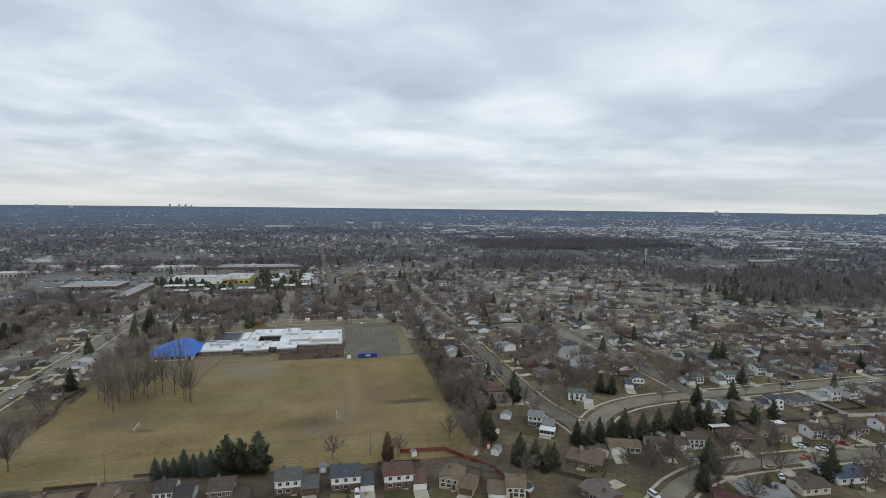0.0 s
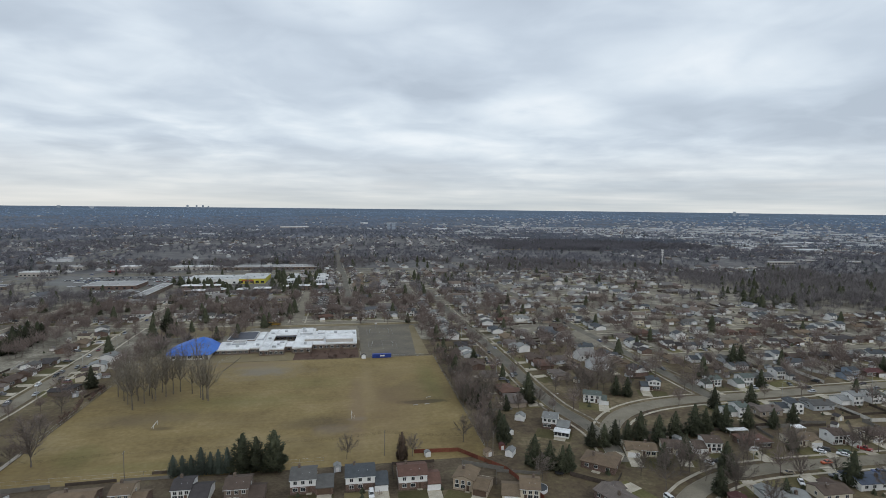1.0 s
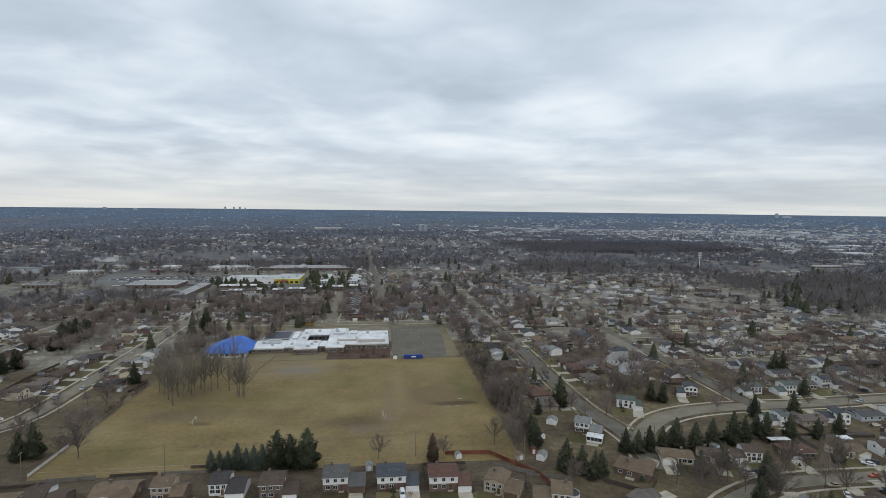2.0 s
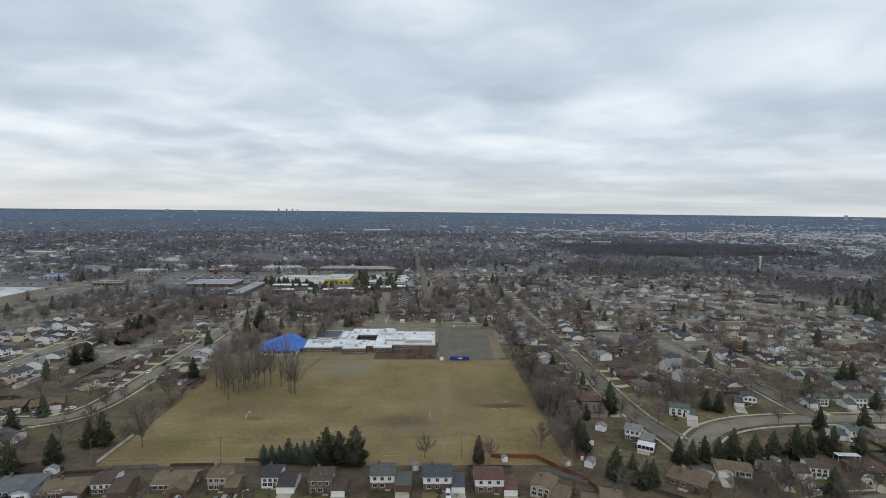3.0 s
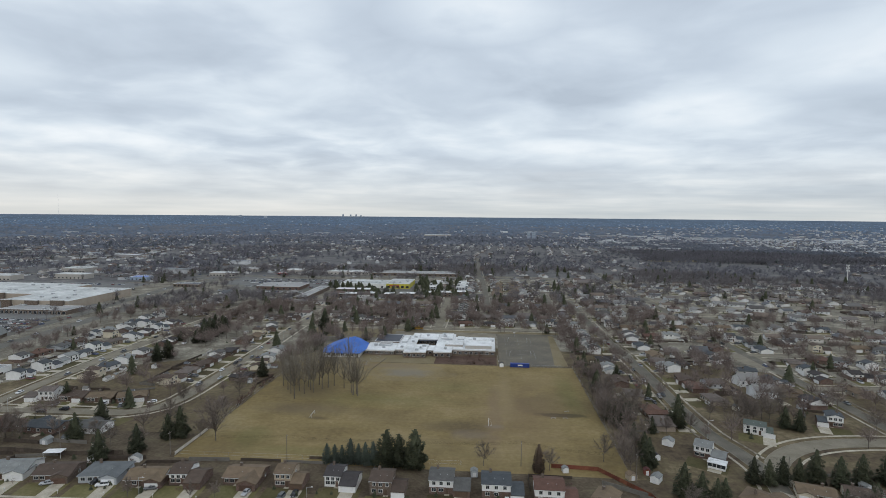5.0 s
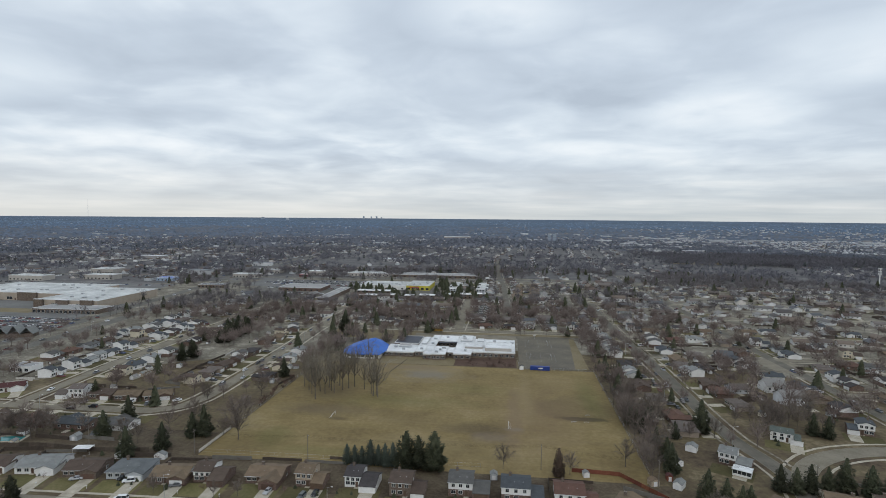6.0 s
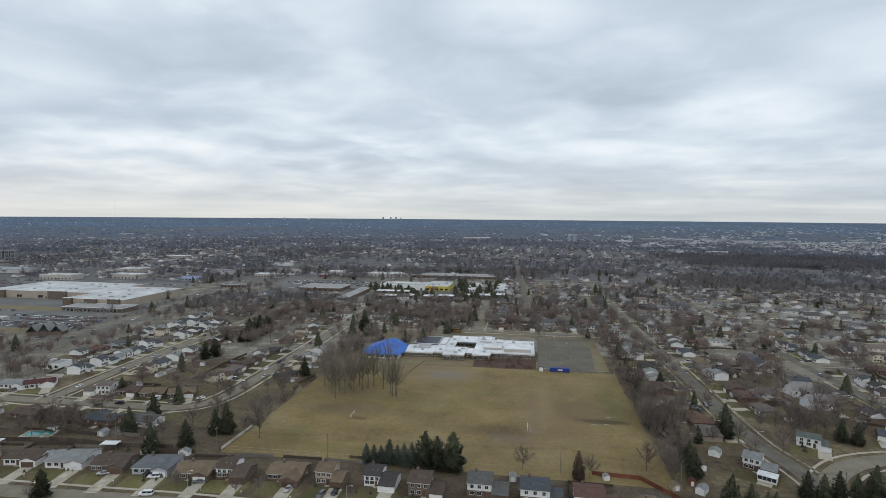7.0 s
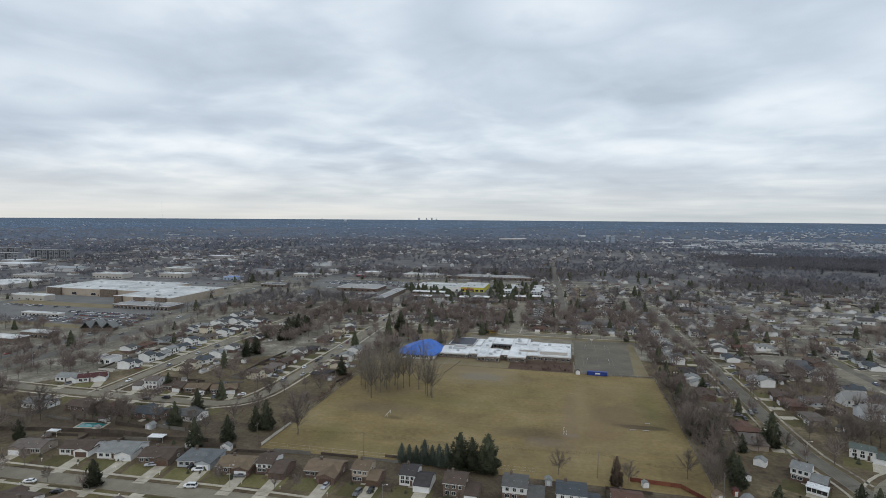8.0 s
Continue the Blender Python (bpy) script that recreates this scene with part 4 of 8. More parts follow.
# ---------------------------------------------------------------- trees
def bare_tree_shapes(seed, h=12.0, wide=0.40, low=0.28, limbs=9, twigs=12, thin=1.0):
    """Trunk and limbs, and a rounded crown of fine branches and twigs that reach for its rim."""
    r = random.Random(seed)
    wood, fine = Shape(), Shape()
    fork = h * low
    trunk = [Vector((0, 0, -0.1)), Vector((r.uniform(-0.1, 0.1), r.uniform(-0.1, 0.1), fork * 0.6)), Vector((r.uniform(-0.25, 0.25), r.uniform(-0.25, 0.25), fork * 1.25)), Vector((r.uniform(-0.5, 0.5), r.uniform(-0.5, 0.5), h * 0.7))]
    rads = [h * 0.0155, h * 0.012, h * 0.0085, h * 0.003]
    for i in range(3):
        wood.tube(trunk[i], trunk[i + 1], rads[i], rads[i + 1], 6, False)

    def twig(p, d, length, w):
        q = p + d * length
        side = d.orthogonal().normalized()
        side = (side * math.cos(w * 900) + d.cross(side) * math.sin(w * 900)) * w
        fine.face([tuple(p - side), tuple(p + side), tuple(q)])
        return q

    def jitter(k):
        return Vector((r.uniform(-k, k), r.uniform(-k, k), r.uniform(-k, k)))

    for i in range(limbs):
        az = 2.4 * i + r.uniform(-0.4, 0.4)
        f = (i + 0.5) / limbs
        base = trunk[1].lerp(trunk[2], r.uniform(0.5, 1.0)) if f < 0.6 else trunk[2].lerp(trunk[3], (f - 0.6) * 2)
        out = wide * h * (0.95 - 0.75 * f) * r.uniform(0.85, 1.1)
        tip = Vector((math.cos(az) * out, math.sin(az) * out, h * (0.62 + 0.34 * f) * r.uniform(0.92, 1.04)))
        mid = base.lerp(tip, 0.5) + Vector((math.cos(az), math.sin(az), -0.3)) * out * 0.16
        wood.tube(base, mid, h * 0.0085, h * 0.0045, 4, False)
        wood.tube(mid, tip, h * 0.0045, h * 0.0015, 4, False)
        for k in range(10):
            g = (k + 0.6) / 10
            p = base.lerp(mid, g * 2) if g < 0.5 else mid.lerp(tip, g * 2 - 1)
            d = ((tip - base).normalized() + jitter(0.85) + Vector((math.cos(az), math.sin(az), 0.25)) * 0.3).normalized()
            L = h * r.uniform(0.12, 0.22) * (1.15 - 0.4 * g)
            e = p + d * L
            wood.tube(p, e, h * 0.0032, h * 0.0012, 3, False)
            for n in range(twigs):
                s = p.lerp(e, 0.15 + 0.85 * (n + r.random()) / twigs)
                d2 = (d + jitter(0.8) + Vector((0, 0, 0.2))).normalized()
                L2 = h * r.uniform(0.05, 0.1)
                e2 = twig(s, d2, L2, h * 0.0024 * thin)
                for _ in range(3):
                    twig(s.lerp(e2, r.uniform(0.2, 0.95)), (d2 + jitter(0.7)).normalized(), L2 * r.uniform(0.6, 1.1), h * 0.0017 * thin)
    return wood, fine


def conifer_shapes(seed, h=11.0, base=2.8, low=0.04, dense=1.0, power=0.8, lift=-0.35, ragged=0.25):
    """A trunk in a dark inner cone, hung all over with small tufts of needles; lift: how the boughs point, ragged: how uneven the outline is."""
    r = random.Random(seed)
    trunk, crown = Shape(), Shape()
    trunk.tube((0, 0, -0.1), (0, 0, h * 0.93), h * 0.018, 0.03, 6)
    waves = [(r.uniform(0, 6.3), r.randint(2, 4), r.uniform(3, 7)) for _ in range(3)]

    def reach(z, a):
        t = min(1.0, max(0.0, (z / h - low) / (1 - low)))
        k = 1 + ragged * sum(math.sin(n * a + p + m * t * 3) for p, n, m in waves) / 3
        return (base * (1 - t) ** power * (0.75 + 0.25 * min(1, t * 7)) + 0.08) * k

    rings = [low + (0.97 - low) * i / 5 for i in range(6)]
    for z0, z1 in zip(rings, rings[1:]):
        for k in range(7):
            a, b = 2 * math.pi * k / 7, 2 * math.pi * (k + 1) / 7
            q = [(math.cos(w) * reach(z * h, w) * 0.6, math.sin(w) * reach(z * h, w) * 0.6, z * h) for w, z in ((a, z0), (b, z0), (b, z1), (a, z1))]
            crown.face(q)
    n = int(430 * dense)
    for i in range(n):
        t = 1 - math.sqrt(r.random())
        z = h * (low + (1 - low) * t * 0.985)
        a = r.uniform(0, 6.283)
        R = reach(z, a)
        f = r.uniform(0.55, 1.0) ** 0.5
        c = Vector((math.cos(a) * R * f, math.sin(a) * R * f, z + r.uniform(-0.02, 0.02) * h))
        size = (0.12 + 0.16 * R / base) * base * 0.62 * r.uniform(0.6, 1.45)
        for k in range(4):
            b = a + r.uniform(-1.0, 1.0)
            d = Vector((math.cos(b), math.sin(b), lift + r.uniform(-0.3, 0.45))).normalized()
            side = Vector((-d.y, d.x, r.uniform(-0.6, 0.6))).normalized() * size * 0.42
            o = c - d * size * 0.6
            crown.face([tuple(o + side), tuple(o - side), tuple(c + d * size)])
    return trunk, crown


def tree_build(name, shapes, mats, label, category):
    t = thing(name, spot(0, -3500), label, category)
    part("trunk", shapes[0], mats[0], t)
    part("crown", shapes[1], mats[1], t)
    return t


PALEBARK = material("brown_tall_bark", [(0.1, 0.085, 0.066), (0.15, 0.127, 0.1), (0.21, 0.18, 0.145)], 0.6, 7, 0.95, 0.4, 0.2)
PALETWIG = material("pale_brown_twigs", [(0.19, 0.17, 0.135), (0.27, 0.245, 0.2)], 0.3, 3, 0.95, 0, 0.2)
BARE = [tree_build("bare_tree", bare_tree_shapes(20 + k, 11.0 + k % 3, 0.36 + 0.05 * (k % 3)), (BARK, TWIG), "leafless deciduous tree with a spreading grey-brown crown", "tree") for k in range(6)]
TALL = [tree_build("bare_tree", bare_tree_shapes(50 + k, 23, 0.24, 0.27, 9, 7, 0.3), (PALEBARK, PALETWIG), "tall slender leafless tree in a clump beside the field", "tree") for k in range(4)]
SPRUCE = [tree_build("spruce_tree", conifer_shapes(70 + k, 11, 3.0, 0.02, 1.3, 0.56, -0.25, 0.34), (BARK, NEEDLE), "dark green spruce with dense drooping boughs", "tree") for k in range(4)]
BLUESPRUCE = [tree_build("blue_spruce", conifer_shapes(80 + k, 10.5, 2.7, 0.03, 1.1, 0.5, -0.3, 0.2), (BARK, BLUENEEDLE), "blue-green spruce standing in a row behind the houses", "tree") for k in range(3)]
PINE = [tree_build("pine_tree", conifer_shapes(90 + k, 16.5, 4.6, 0.05, 1.7, 0.5, 0.3, 0.5), (BARK, NEEDLE), "tall dark pine with a broad ragged crown", "tree") for k in range(3)]
CEDAR = [tree_build("cedar_tree", conifer_shapes(96, 9.5, 2.2, 0.02, 1.2, 0.55, 0.5, 0.1), (BARK, RUSTLEAF), "narrow brown cedar with a pointed top", "tree")]
TREES = [0]
trng = random.Random(5)


def plant(builds, x, y, s=1.0, wide=1.0):
    b = trng.choice(builds)
    TREES[0] += 1
    k = s * trng.uniform(0.93, 1.07)
    TAKEN.append((x, y, 2.0))
    return copy_thing(b, Matrix.LocRotScale((x, y, 0), Euler((0, 0, trng.uniform(0, 6.28))), (k * wide, k * wide, k)))


# the spruces and pines behind the houses at the field's near edge
for x, s in ((-64, 0.82), (-60.8, 0.72), (-57.8, 0.8), (-54.3, 1.0), (-51, 0.85), (-48.2, 0.9), (-45, 0.92)):
    plant(BLUESPRUCE, x, 204.5, s)
for x, y, s in ((-39.5, 204, 0.88), (-34.5, 203.5, 0.82), (-28, 203, 0.98)):
    plant(PINE, x, y, s, 1.02)
plant(CEDAR, 20.5, 205, 1.15)
plant(PINE, -169, 158, 0.62)
plant(BARE, 25, 207, 0.75)
plant(BARE, -1, 208.5, 0.8)
plant(BARE, 48, 217, 0.95)
BIG = [tree_build("bare_tree", bare_tree_shapes(41, 20, 0.42, 0.2, 13, 16), (BARK, TWIG), "broad old leafless tree at the corner of the field", "tree")]
plant(BIG, -119, 220, 1.0)
# the clump of tall bare trees by the blue-roofed hall
for x, y in ((-113, 290), (-104, 276), (-106, 289), (-97, 287), (-94, 293), (-89, 300), (-82, 296), (-74, 285.5), (-71, 283.5), (-72.5, 287), (-103, 296), (-76, 289), (-110, 298), (-100, 291), (-98, 300), (-92, 310), (-115, 304), (-107, 309), (-118, 296), (-101, 318), (-112, 320), (-86, 322), (-95, 328), (-120, 312), (-109, 284), (-101.5, 284.5), (-106, 330), (-116, 330), (-91.5, 296.5)):
    plant(TALL, x, y, trng.uniform(0.8, 1.08))
# firs in the gardens by the field's corner
for x, y, s in ((-180, 214, 1.15), (-156, 197, 1.25), (-183, 234, 1.1), (-146, 206, 1.15), (-141, 220, 1.1), (-136.5, 222, 1.25), (-224, 262, 0.9), (-138, 313, 1.1)):
    plant(SPRUCE, x, y, s)
for x, y, s in ((-140, 444, 1.15), (-221, 336, 0.85), (-218, 345, 0.75), (-224, 352, 0.7), (-223, 396, 0.8), (-225, 404, 0.85), (-222, 412, 0.9), (-226, 419, 0.8), (-222, 427, 0.85), (-224, 436, 0.75)):
    plant(PINE, x, y, s)
for x, y, s in ((60, 264, 0.6), (67.5, 261, 0.62), (63, 252, 0.5), (91, 256, 0.62), (80, 334, 0.5), (62, 338, 0.45)):
    plant(PINE, x, y, s)
for x, y, s in ((76.5, 249, 0.75), (95, 232, 0.5), (72, 272, 0.6), (66, 224, 1.0)):
    plant(SPRUCE, x, y, s)
# the row of spruces along the curved street
for x, y, s in ((101, 205, 0.95), (106, 204, 0.9), (112, 206, 0.95), (119, 208, 0.85), (125, 208, 1.2), (132, 205, 1.1), (141, 207, 1.15), (151, 208, 1.35), (158, 210, 1.05), (169, 211, 1.15), (181, 212, 0.95), (182, 236, 1.1), (202, 235, 1.15), (168, 216, 0.9), (193, 210, 0.9), (205, 212, 1.0)):
    plant(SPRUCE, x, y, s * 1.02)
for x, y, s in ((65, 214, 1.1), (71, 192, 1.15), (76, 189, 1.1), (80, 186, 0.95), (83, 187, 0.9), (134, 189, 0.95), (121, 184, 0.95), (143, 177, 1.05), (183, 188, 0.9), (129, 162, 0.95), (141, 173.5, 1.0), (148, 154, 0.8), (92, 261, 1.3), (147, 259, 1.0), (142, 262, 0.95), (231, 262, 0.9), (243, 300, 1.3), (251, 303, 1.2), (330, 276, 1.0), (182, 160, 1.15)):
    plant(SPRUCE, x, y, s * 1.02)
# street and garden trees read off the ground plan
for x, y, s in ((-189, 157, 0.55), (-126, 172, 0.6), (-103, 172, 0.6), (-95, 174, 0.5), (-249, 205, 1.0), (-258, 212, 1.1), (-265, 207, 1.0), (-226, 280, 1.0), (-150, 215, 0.6),
                (66, 254, 1.0), (61, 271, 1.0), (63, 226, 1.0), (70, 240, 0.9), (72, 262, 0.95), (62, 290, 0.95), (66, 300, 1.0), (70, 282, 0.9), (58, 245, 0.8), (60, 315, 1.0), (66, 330, 0.9),
                (130, 171, 0.9), (128, 178, 1.0), (153, 180, 0.8), (178, 183, 0.9), (181, 166, 0.75), (214, 168, 0.8), (213, 183, 0.9), (163, 182, 0.7), (118, 178, 1.1), (108, 178, 0.8), (158, 184, 1.05), (176, 182, 1.1),
                (196, 262, 0.9), (183, 262, 0.8), (150, 285, 1.1), (145, 272, 1.0), (138, 268, 1.0), (262, 262, 0.7), (345, 262, 0.9), (240, 183, 0.85), (232, 180, 0.8)):
    plant(BARE, x, y, s)

# ---------------------------------------------------------------- school
MEMBRANE = material("white_roof_membrane", [(0.50, 0.51, 0.51), (0.70, 0.71, 0.71), (0.82, 0.83, 0.83)], 0.11, 0.9, 0.6, coords="P")
OLDMEMBRANE = material("stained_pale_roof", [(0.32, 0.33, 0.32), (0.5, 0.51, 0.5), (0.68, 0.69, 0.67)], 0.035, 0.3, 0.7, coords="P")
GREYROOF = material("grey_gravel_roof", [(0.24, 0.24, 0.24), (0.31, 0.31, 0.305), (0.38, 0.375, 0.36)], 0.05, 0.9, 0.9, coords="P")
DARKROOF = material("dark_metal_roof", [(0.035, 0.04, 0.055), (0.055, 0.06, 0.075)], 0.08, 1.5, 0.5, coords="P")
BLUEROOF = material("bright_blue_roof", [(0.025, 0.10, 0.40), (0.04, 0.14, 0.50), (0.06, 0.18, 0.56)], 0.09, 0.7, 0.55, coords="P")
YELLOW = material("yellow_wall_panels", [(0.44, 0.39, 0.05), (0.54, 0.48, 0.08)], 0.2, 2, 0.6)
PALEWALL = material("pale_block_wall", [(0.36, 0.335, 0.30), (0.45, 0.42, 0.38)], 0.2, 2, 0.8, vary=0.1)
RED = material("red_painted_front", [(0.28, 0.03, 0.03), (0.36, 0.05, 0.05)], 0.2, 2, 0.6)
REDROOF = material("red_metal_roof", [(0.2, 0.03, 0.04), (0.28, 0.05, 0.06)], 0.2, 2, 0.6)
BEIGE = material("beige_panel_wall", [(0.36, 0.30, 0.24), (0.44, 0.38, 0.31)], 0.2, 2, 0.8, vary=0.1)


def ring_shape(x0, x1, y0, y1, z0, z1, t):
    """A low parapet round a flat roof."""
    s = Shape()
    s.box(x0, x1, y0, y0 + t, z0, z1)
    s.box(x0, x1, y1 - t, y1, z0, z1)
    s.box(x0, x0 + t, y0 + t, y1 - t, z0, z1)
    s.box(x1 - t, x1, y0 + t, y1 - t, z0, z1)
    return s


def flat_block(top, x0, x1, y0, y1, h, wall, roof, bays=0, rim=0.35, z0=0.0, sides=False, ww=2.0, wh=1.5, sill=1.0, fascia=0.0):
    s = Shape()
    s.box(x0, x1, y0, y1, z0, h)
    part("wall", s, wall, top)
    s = Shape()
    s.box(x0 + 0.25, x1 - 0.25, y0 + 0.25, y1 - 0.25, h, h + 0.08)
    part("roof", s, roof, top)
    part("parapet", ring_shape(x0 - 0.05, x1 + 0.05, y0 - 0.05, y1 + 0.05, h, h + rim, 0.29), GUTTER, top)
    if fascia:
        part("fascia", ring_shape(x0 - 0.14, x1 + 0.14, y0 - 0.14, y1 + 0.14, h - fascia, h - 0.02, 0.13), TRIM, top)
    for k in range(bays):
        add_window(top, x0 + (x1 - x0) * (k + 0.5) / bays, y0 - 0.02, z0 + sill, 0, ww, wh, False)
    if sides:
        n = max(1, int((y1 - y0) / 7))
        for k in range(n):
            y = y0 + (y1 - y0) * (k + 0.5) / n
            add_window(top, x1 + 0.02, y, z0 + sill, 90, ww, wh, False)
            add_window(top, x0 - 0.02, y, z0 + sill, -90, ww, wh, False)


def roof_unit(top, x, y, z, sx=2.2, sy=1.8, sz=1.2):
    s = Shape()
    s.box(x - sx / 2, x + sx / 2, y - sy / 2, y + sy / 2, z, z + sz)
    s.box(x - sx / 2 - 0.06, x + sx / 2 + 0.06, y - sy / 2 - 0.06, y + sy / 2 + 0.06, z + sz, z + sz + 0.08)
    s.tube((x, y, z + sz), (x, y, z + sz + 0.25), 0.5, 0.45, 8)
    part("roof_unit", s, STEEL, top)


school = thing("school", spot(0, 0), "sprawling single-storey brick school with white flat roofs", "school")
flat_block(school, -88, -66.3, 371, 393, 3.3, WALLS["brown"], MEMBRANE, 6, fascia=0.5)
flat_block(school, -85, -66.3, 393.3, 418, 4.3, WALLS["brown"], DARKROOF, 0)
flat_block(school, -66, -59.3, 373, 418, 3.6, WALLS["brown"], MEMBRANE, 2, fascia=0.5)
flat_block(school, -59, -53.3, 366, 426, 3.8, WALLS["brown"], MEMBRANE, 2, fascia=0.5)
flat_block(school, -53, -43.3, 366, 388.7, 4.0, WALLS["brown"], MEMBRANE, 3, fascia=0.4)
flat_block(school, -43, -38.3, 374, 388.7, 3.4, WALLS["brown"], MEMBRANE, 1)
flat_block(school, -53, -38.3, 405.3, 426, 3.8, WALLS["brown"], MEMBRANE, 5)
flat_block(school, -38, -25.3, 369, 426, 3.8, WALLS["brown"], MEMBRANE, 3, fascia=0.5)
flat_block(school, -25, 5.5, 377, 417, 3.8, WALLS["brown"], MEMBRANE, 8, sides=True, fascia=0.5)
flat_block(school, -80, -71, 384, 391, 4.4, WALLS["grey"], GREYROOF, 0, z0=3.39)
flat_block(school, -64.5, -60.5, 394, 415, 4.6, WALLS["grey"], MEMBRANE, 0, z0=3.69)
flat_block(school, -36, -27, 407, 424, 4.7, WALLS["grey"], MEMBRANE, 0, z0=3.89)
flat_block(school, -23, -18, 407, 415, 4.7, WALLS["grey"], MEMBRANE, 0, z0=3.89)
flat_block(school, -16, 3, 381, 398, 6.0, PALEWALL, MEMBRANE, 0, z0=3.89)
flat_block(school, -31, -18, 386, 397, 5.2, PALEWALL, MEMBRANE, 0, z0=3.89)
urng = random.Random(3)
for x, y, z in ((-62, 380, 3.68), (-56, 412, 3.88), (-48, 378, 4.08), (-47, 418, 3.88), (-33, 412, 4.78), (-30, 378, 3.88), (-10, 410, 3.88), (-2, 404, 3.88), (-75, 378, 3.38), (-82, 384, 3.38), (3.4, 406, 3.88), (-13, 403, 3.88), (-46, 383, 4.08), (-34, 420, 4.78), (-50, 371, 4.08), (-56, 396, 3.88)):
    roof_unit(school, x, y, z, urng.uniform(1.6, 3), urng.uniform(1.4, 2.4), urng.uniform(0.8, 1.4))
for x, y in ((-56, 366), (-40.5, 374), (-28, 369), (-5, 377)):
    part("door", door_mesh(1.9, 2.2, False, 2), None, school, "", spot(x, y - 0.03, 0, 0.03))
s = Shape()
for x in (-51.5, -47.5, -43.5, -40):
    s.tube((x, 404, 0), (x, 404, 3.4), 0.14, 0.14, 6)
s.box(-53, -38.3, 402.6, 405.2, 3.4, 3.6)
part("court_canopy", s, DARKROOF, school, "dark covered walk round the inner court")
TAKEN.append((-40, 398, 48))

# the blue-roofed hall beside the school
hall = thing("hall", spot(0, 0), "low white hall under a bright blue peaked roof", "hall")
s = Shape()
s.box(-115, -89.5, 361.5, 388, 0, 3.7)
part("wall", s, WALLS["white"], hall)
s = Shape()
eave = [(-116, 360, 3.6), (-102, 359, 3.6), (-88.5, 360, 3.6), (-86.5, 373, 3.5), (-88.5, 390, 3.6), (-102, 391, 3.6), (-116, 390, 3.6), (-118, 374, 3.5)]
peak = (-95.5, 375, 12.0)
shoulder = [tuple(Vector(e).lerp(Vector(peak), 0.55) + Vector((0, 0, 0.7))) for e in eave]
for k in range(8):
    j = (k + 1) % 8
    s.face([eave[k], eave[j], shoulder[j], shoulder[k]])
    s.face([shoulder[k], shoulder[j], peak])
    a, b = eave[k], eave[j]
    s.face([(a[0], a[1], a[2] - 0.3), (b[0], b[1], b[2] - 0.3), b, a])
part("roof", s, BLUEROOF, hall)
for k in range(7):
    add_window(hall, -111 + 3.3 * k, 361.47, 1.2, 0, 2.2, 1.6, False)
part("door", door_mesh(1.9, 2.2, False, 2), None, hall, "", spot(-91, 361.47, 0, 0.03))
TAKEN.append((-103, 374, 24))


# ---------------------------------------------------------------- larger buildings beyond
def flat_building(name, x0, x1, y0, y1, h, wall, roof, label, category, bays=6, units=3, ww=2.4, wh=1.8, sill=0.8, floors=1):
    t = thing(name, spot((x0 + x1) / 2, (y0 + y1) / 2), label, category)
    w, d = (x1 - x0) / 2, (y1 - y0) / 2
    flat_block(t, -w, w, -d, d, h, wall, roof, 0, 0.5)
    for f in range(floors):
        if y0 > 590:
            band = Shape()
            for k in range(bays):
                a, b = -w + 2 * w * (k + 0.5) / bays - ww / 2, sill + f * (h / floors)
                band.box(a, a + ww, -d - 0.05, -d + 0.02, b, b + wh)
            part("window_band", band, GLASS, t)
            continue
        for k in range(bays):
            add_window(t, -w + 2 * w * (k + 0.5) / bays, -d - 0.02, sill + f * (h / floors), 0, ww, wh, False)
    part("door", door_mesh(1.9, 2.2, False, 2), None, t, "", spot(w * 0.1, -d - 0.02, 0, 0.03))
    for k in range(units):
        roof_unit(t, urng.uniform(-w * 0.8, w * 0.8), urng.uniform(-d * 0.7, d * 0.7), h + 0.08, 3, 2.4, 1.3)
    TAKEN.append(((x0 + x1) / 2, (y0 + y1) / 2, max(w, d) * 0.95))
    return t


flat_building("superstore", -645, -500.2, 548, 632, 8.5, BEIGE, OLDMEMBRANE, "vast beige store with a white flat roof", "store", 5, 12, 7, 3)
flat_building("superstore", -500, -428, 508, 605, 8.5, BEIGE, OLDMEMBRANE, "beige store wing with a white flat roof and brown bays", "store", 5, 9, 6, 4)
for x0, x1, y, h in ((-446, -432, 507.4, 9.6), (-474, -460, 507.4, 9.0), (-500, -490, 507.4, 9.2), (-560, -536, 547.4, 9.6), (-640, -620, 547.4, 9.2)):
    t = thing("shop", spot((x0 + x1) / 2, y - 1.2), "tall brown brick shop bay projecting from the superstore", "shop")
    s = Shape()
    s.box(-(x1 - x0) / 2, (x1 - x0) / 2, -1.2, 1.15, 0, h)
    part("wall", s, WALLS["brown"], t)
    s = Shape()
    s.box(-(x1 - x0) / 2 - 0.2, (x1 - x0) / 2 + 0.2, -1.4, 1.15, h, h + 0.4)
    part("coping", s, GUTTER, t)
    part("door", door_mesh(1.9, 2.2, False, 2), None, t, "", spot(0, -1.22, 0, 0.03))
flat_building("garage_building", -478, -408, 481, 506, 4.2, WALLS["brown"], GREYROOF, "long low service garage with a row of bay doors", "garage", 14, 2, 3, 2.6, 0.3)
flat_building("shop", -644, -592, 500, 514, 6, PALEWALL, OLDMEMBRANE, "small white shop standing in the car park", "shop", 5, 1)
flat_building("shop", -528, -482, 421, 428, 3.6, PALEWALL, OLDMEMBRANE, "long narrow sales office with a white roof", "shop", 10, 1)
flat_building("shop", -790, -728, 560, 625, 7, PALEWALL, OLDMEMBRANE, "white-roofed shop beside the superstore", "shop", 6, 4)
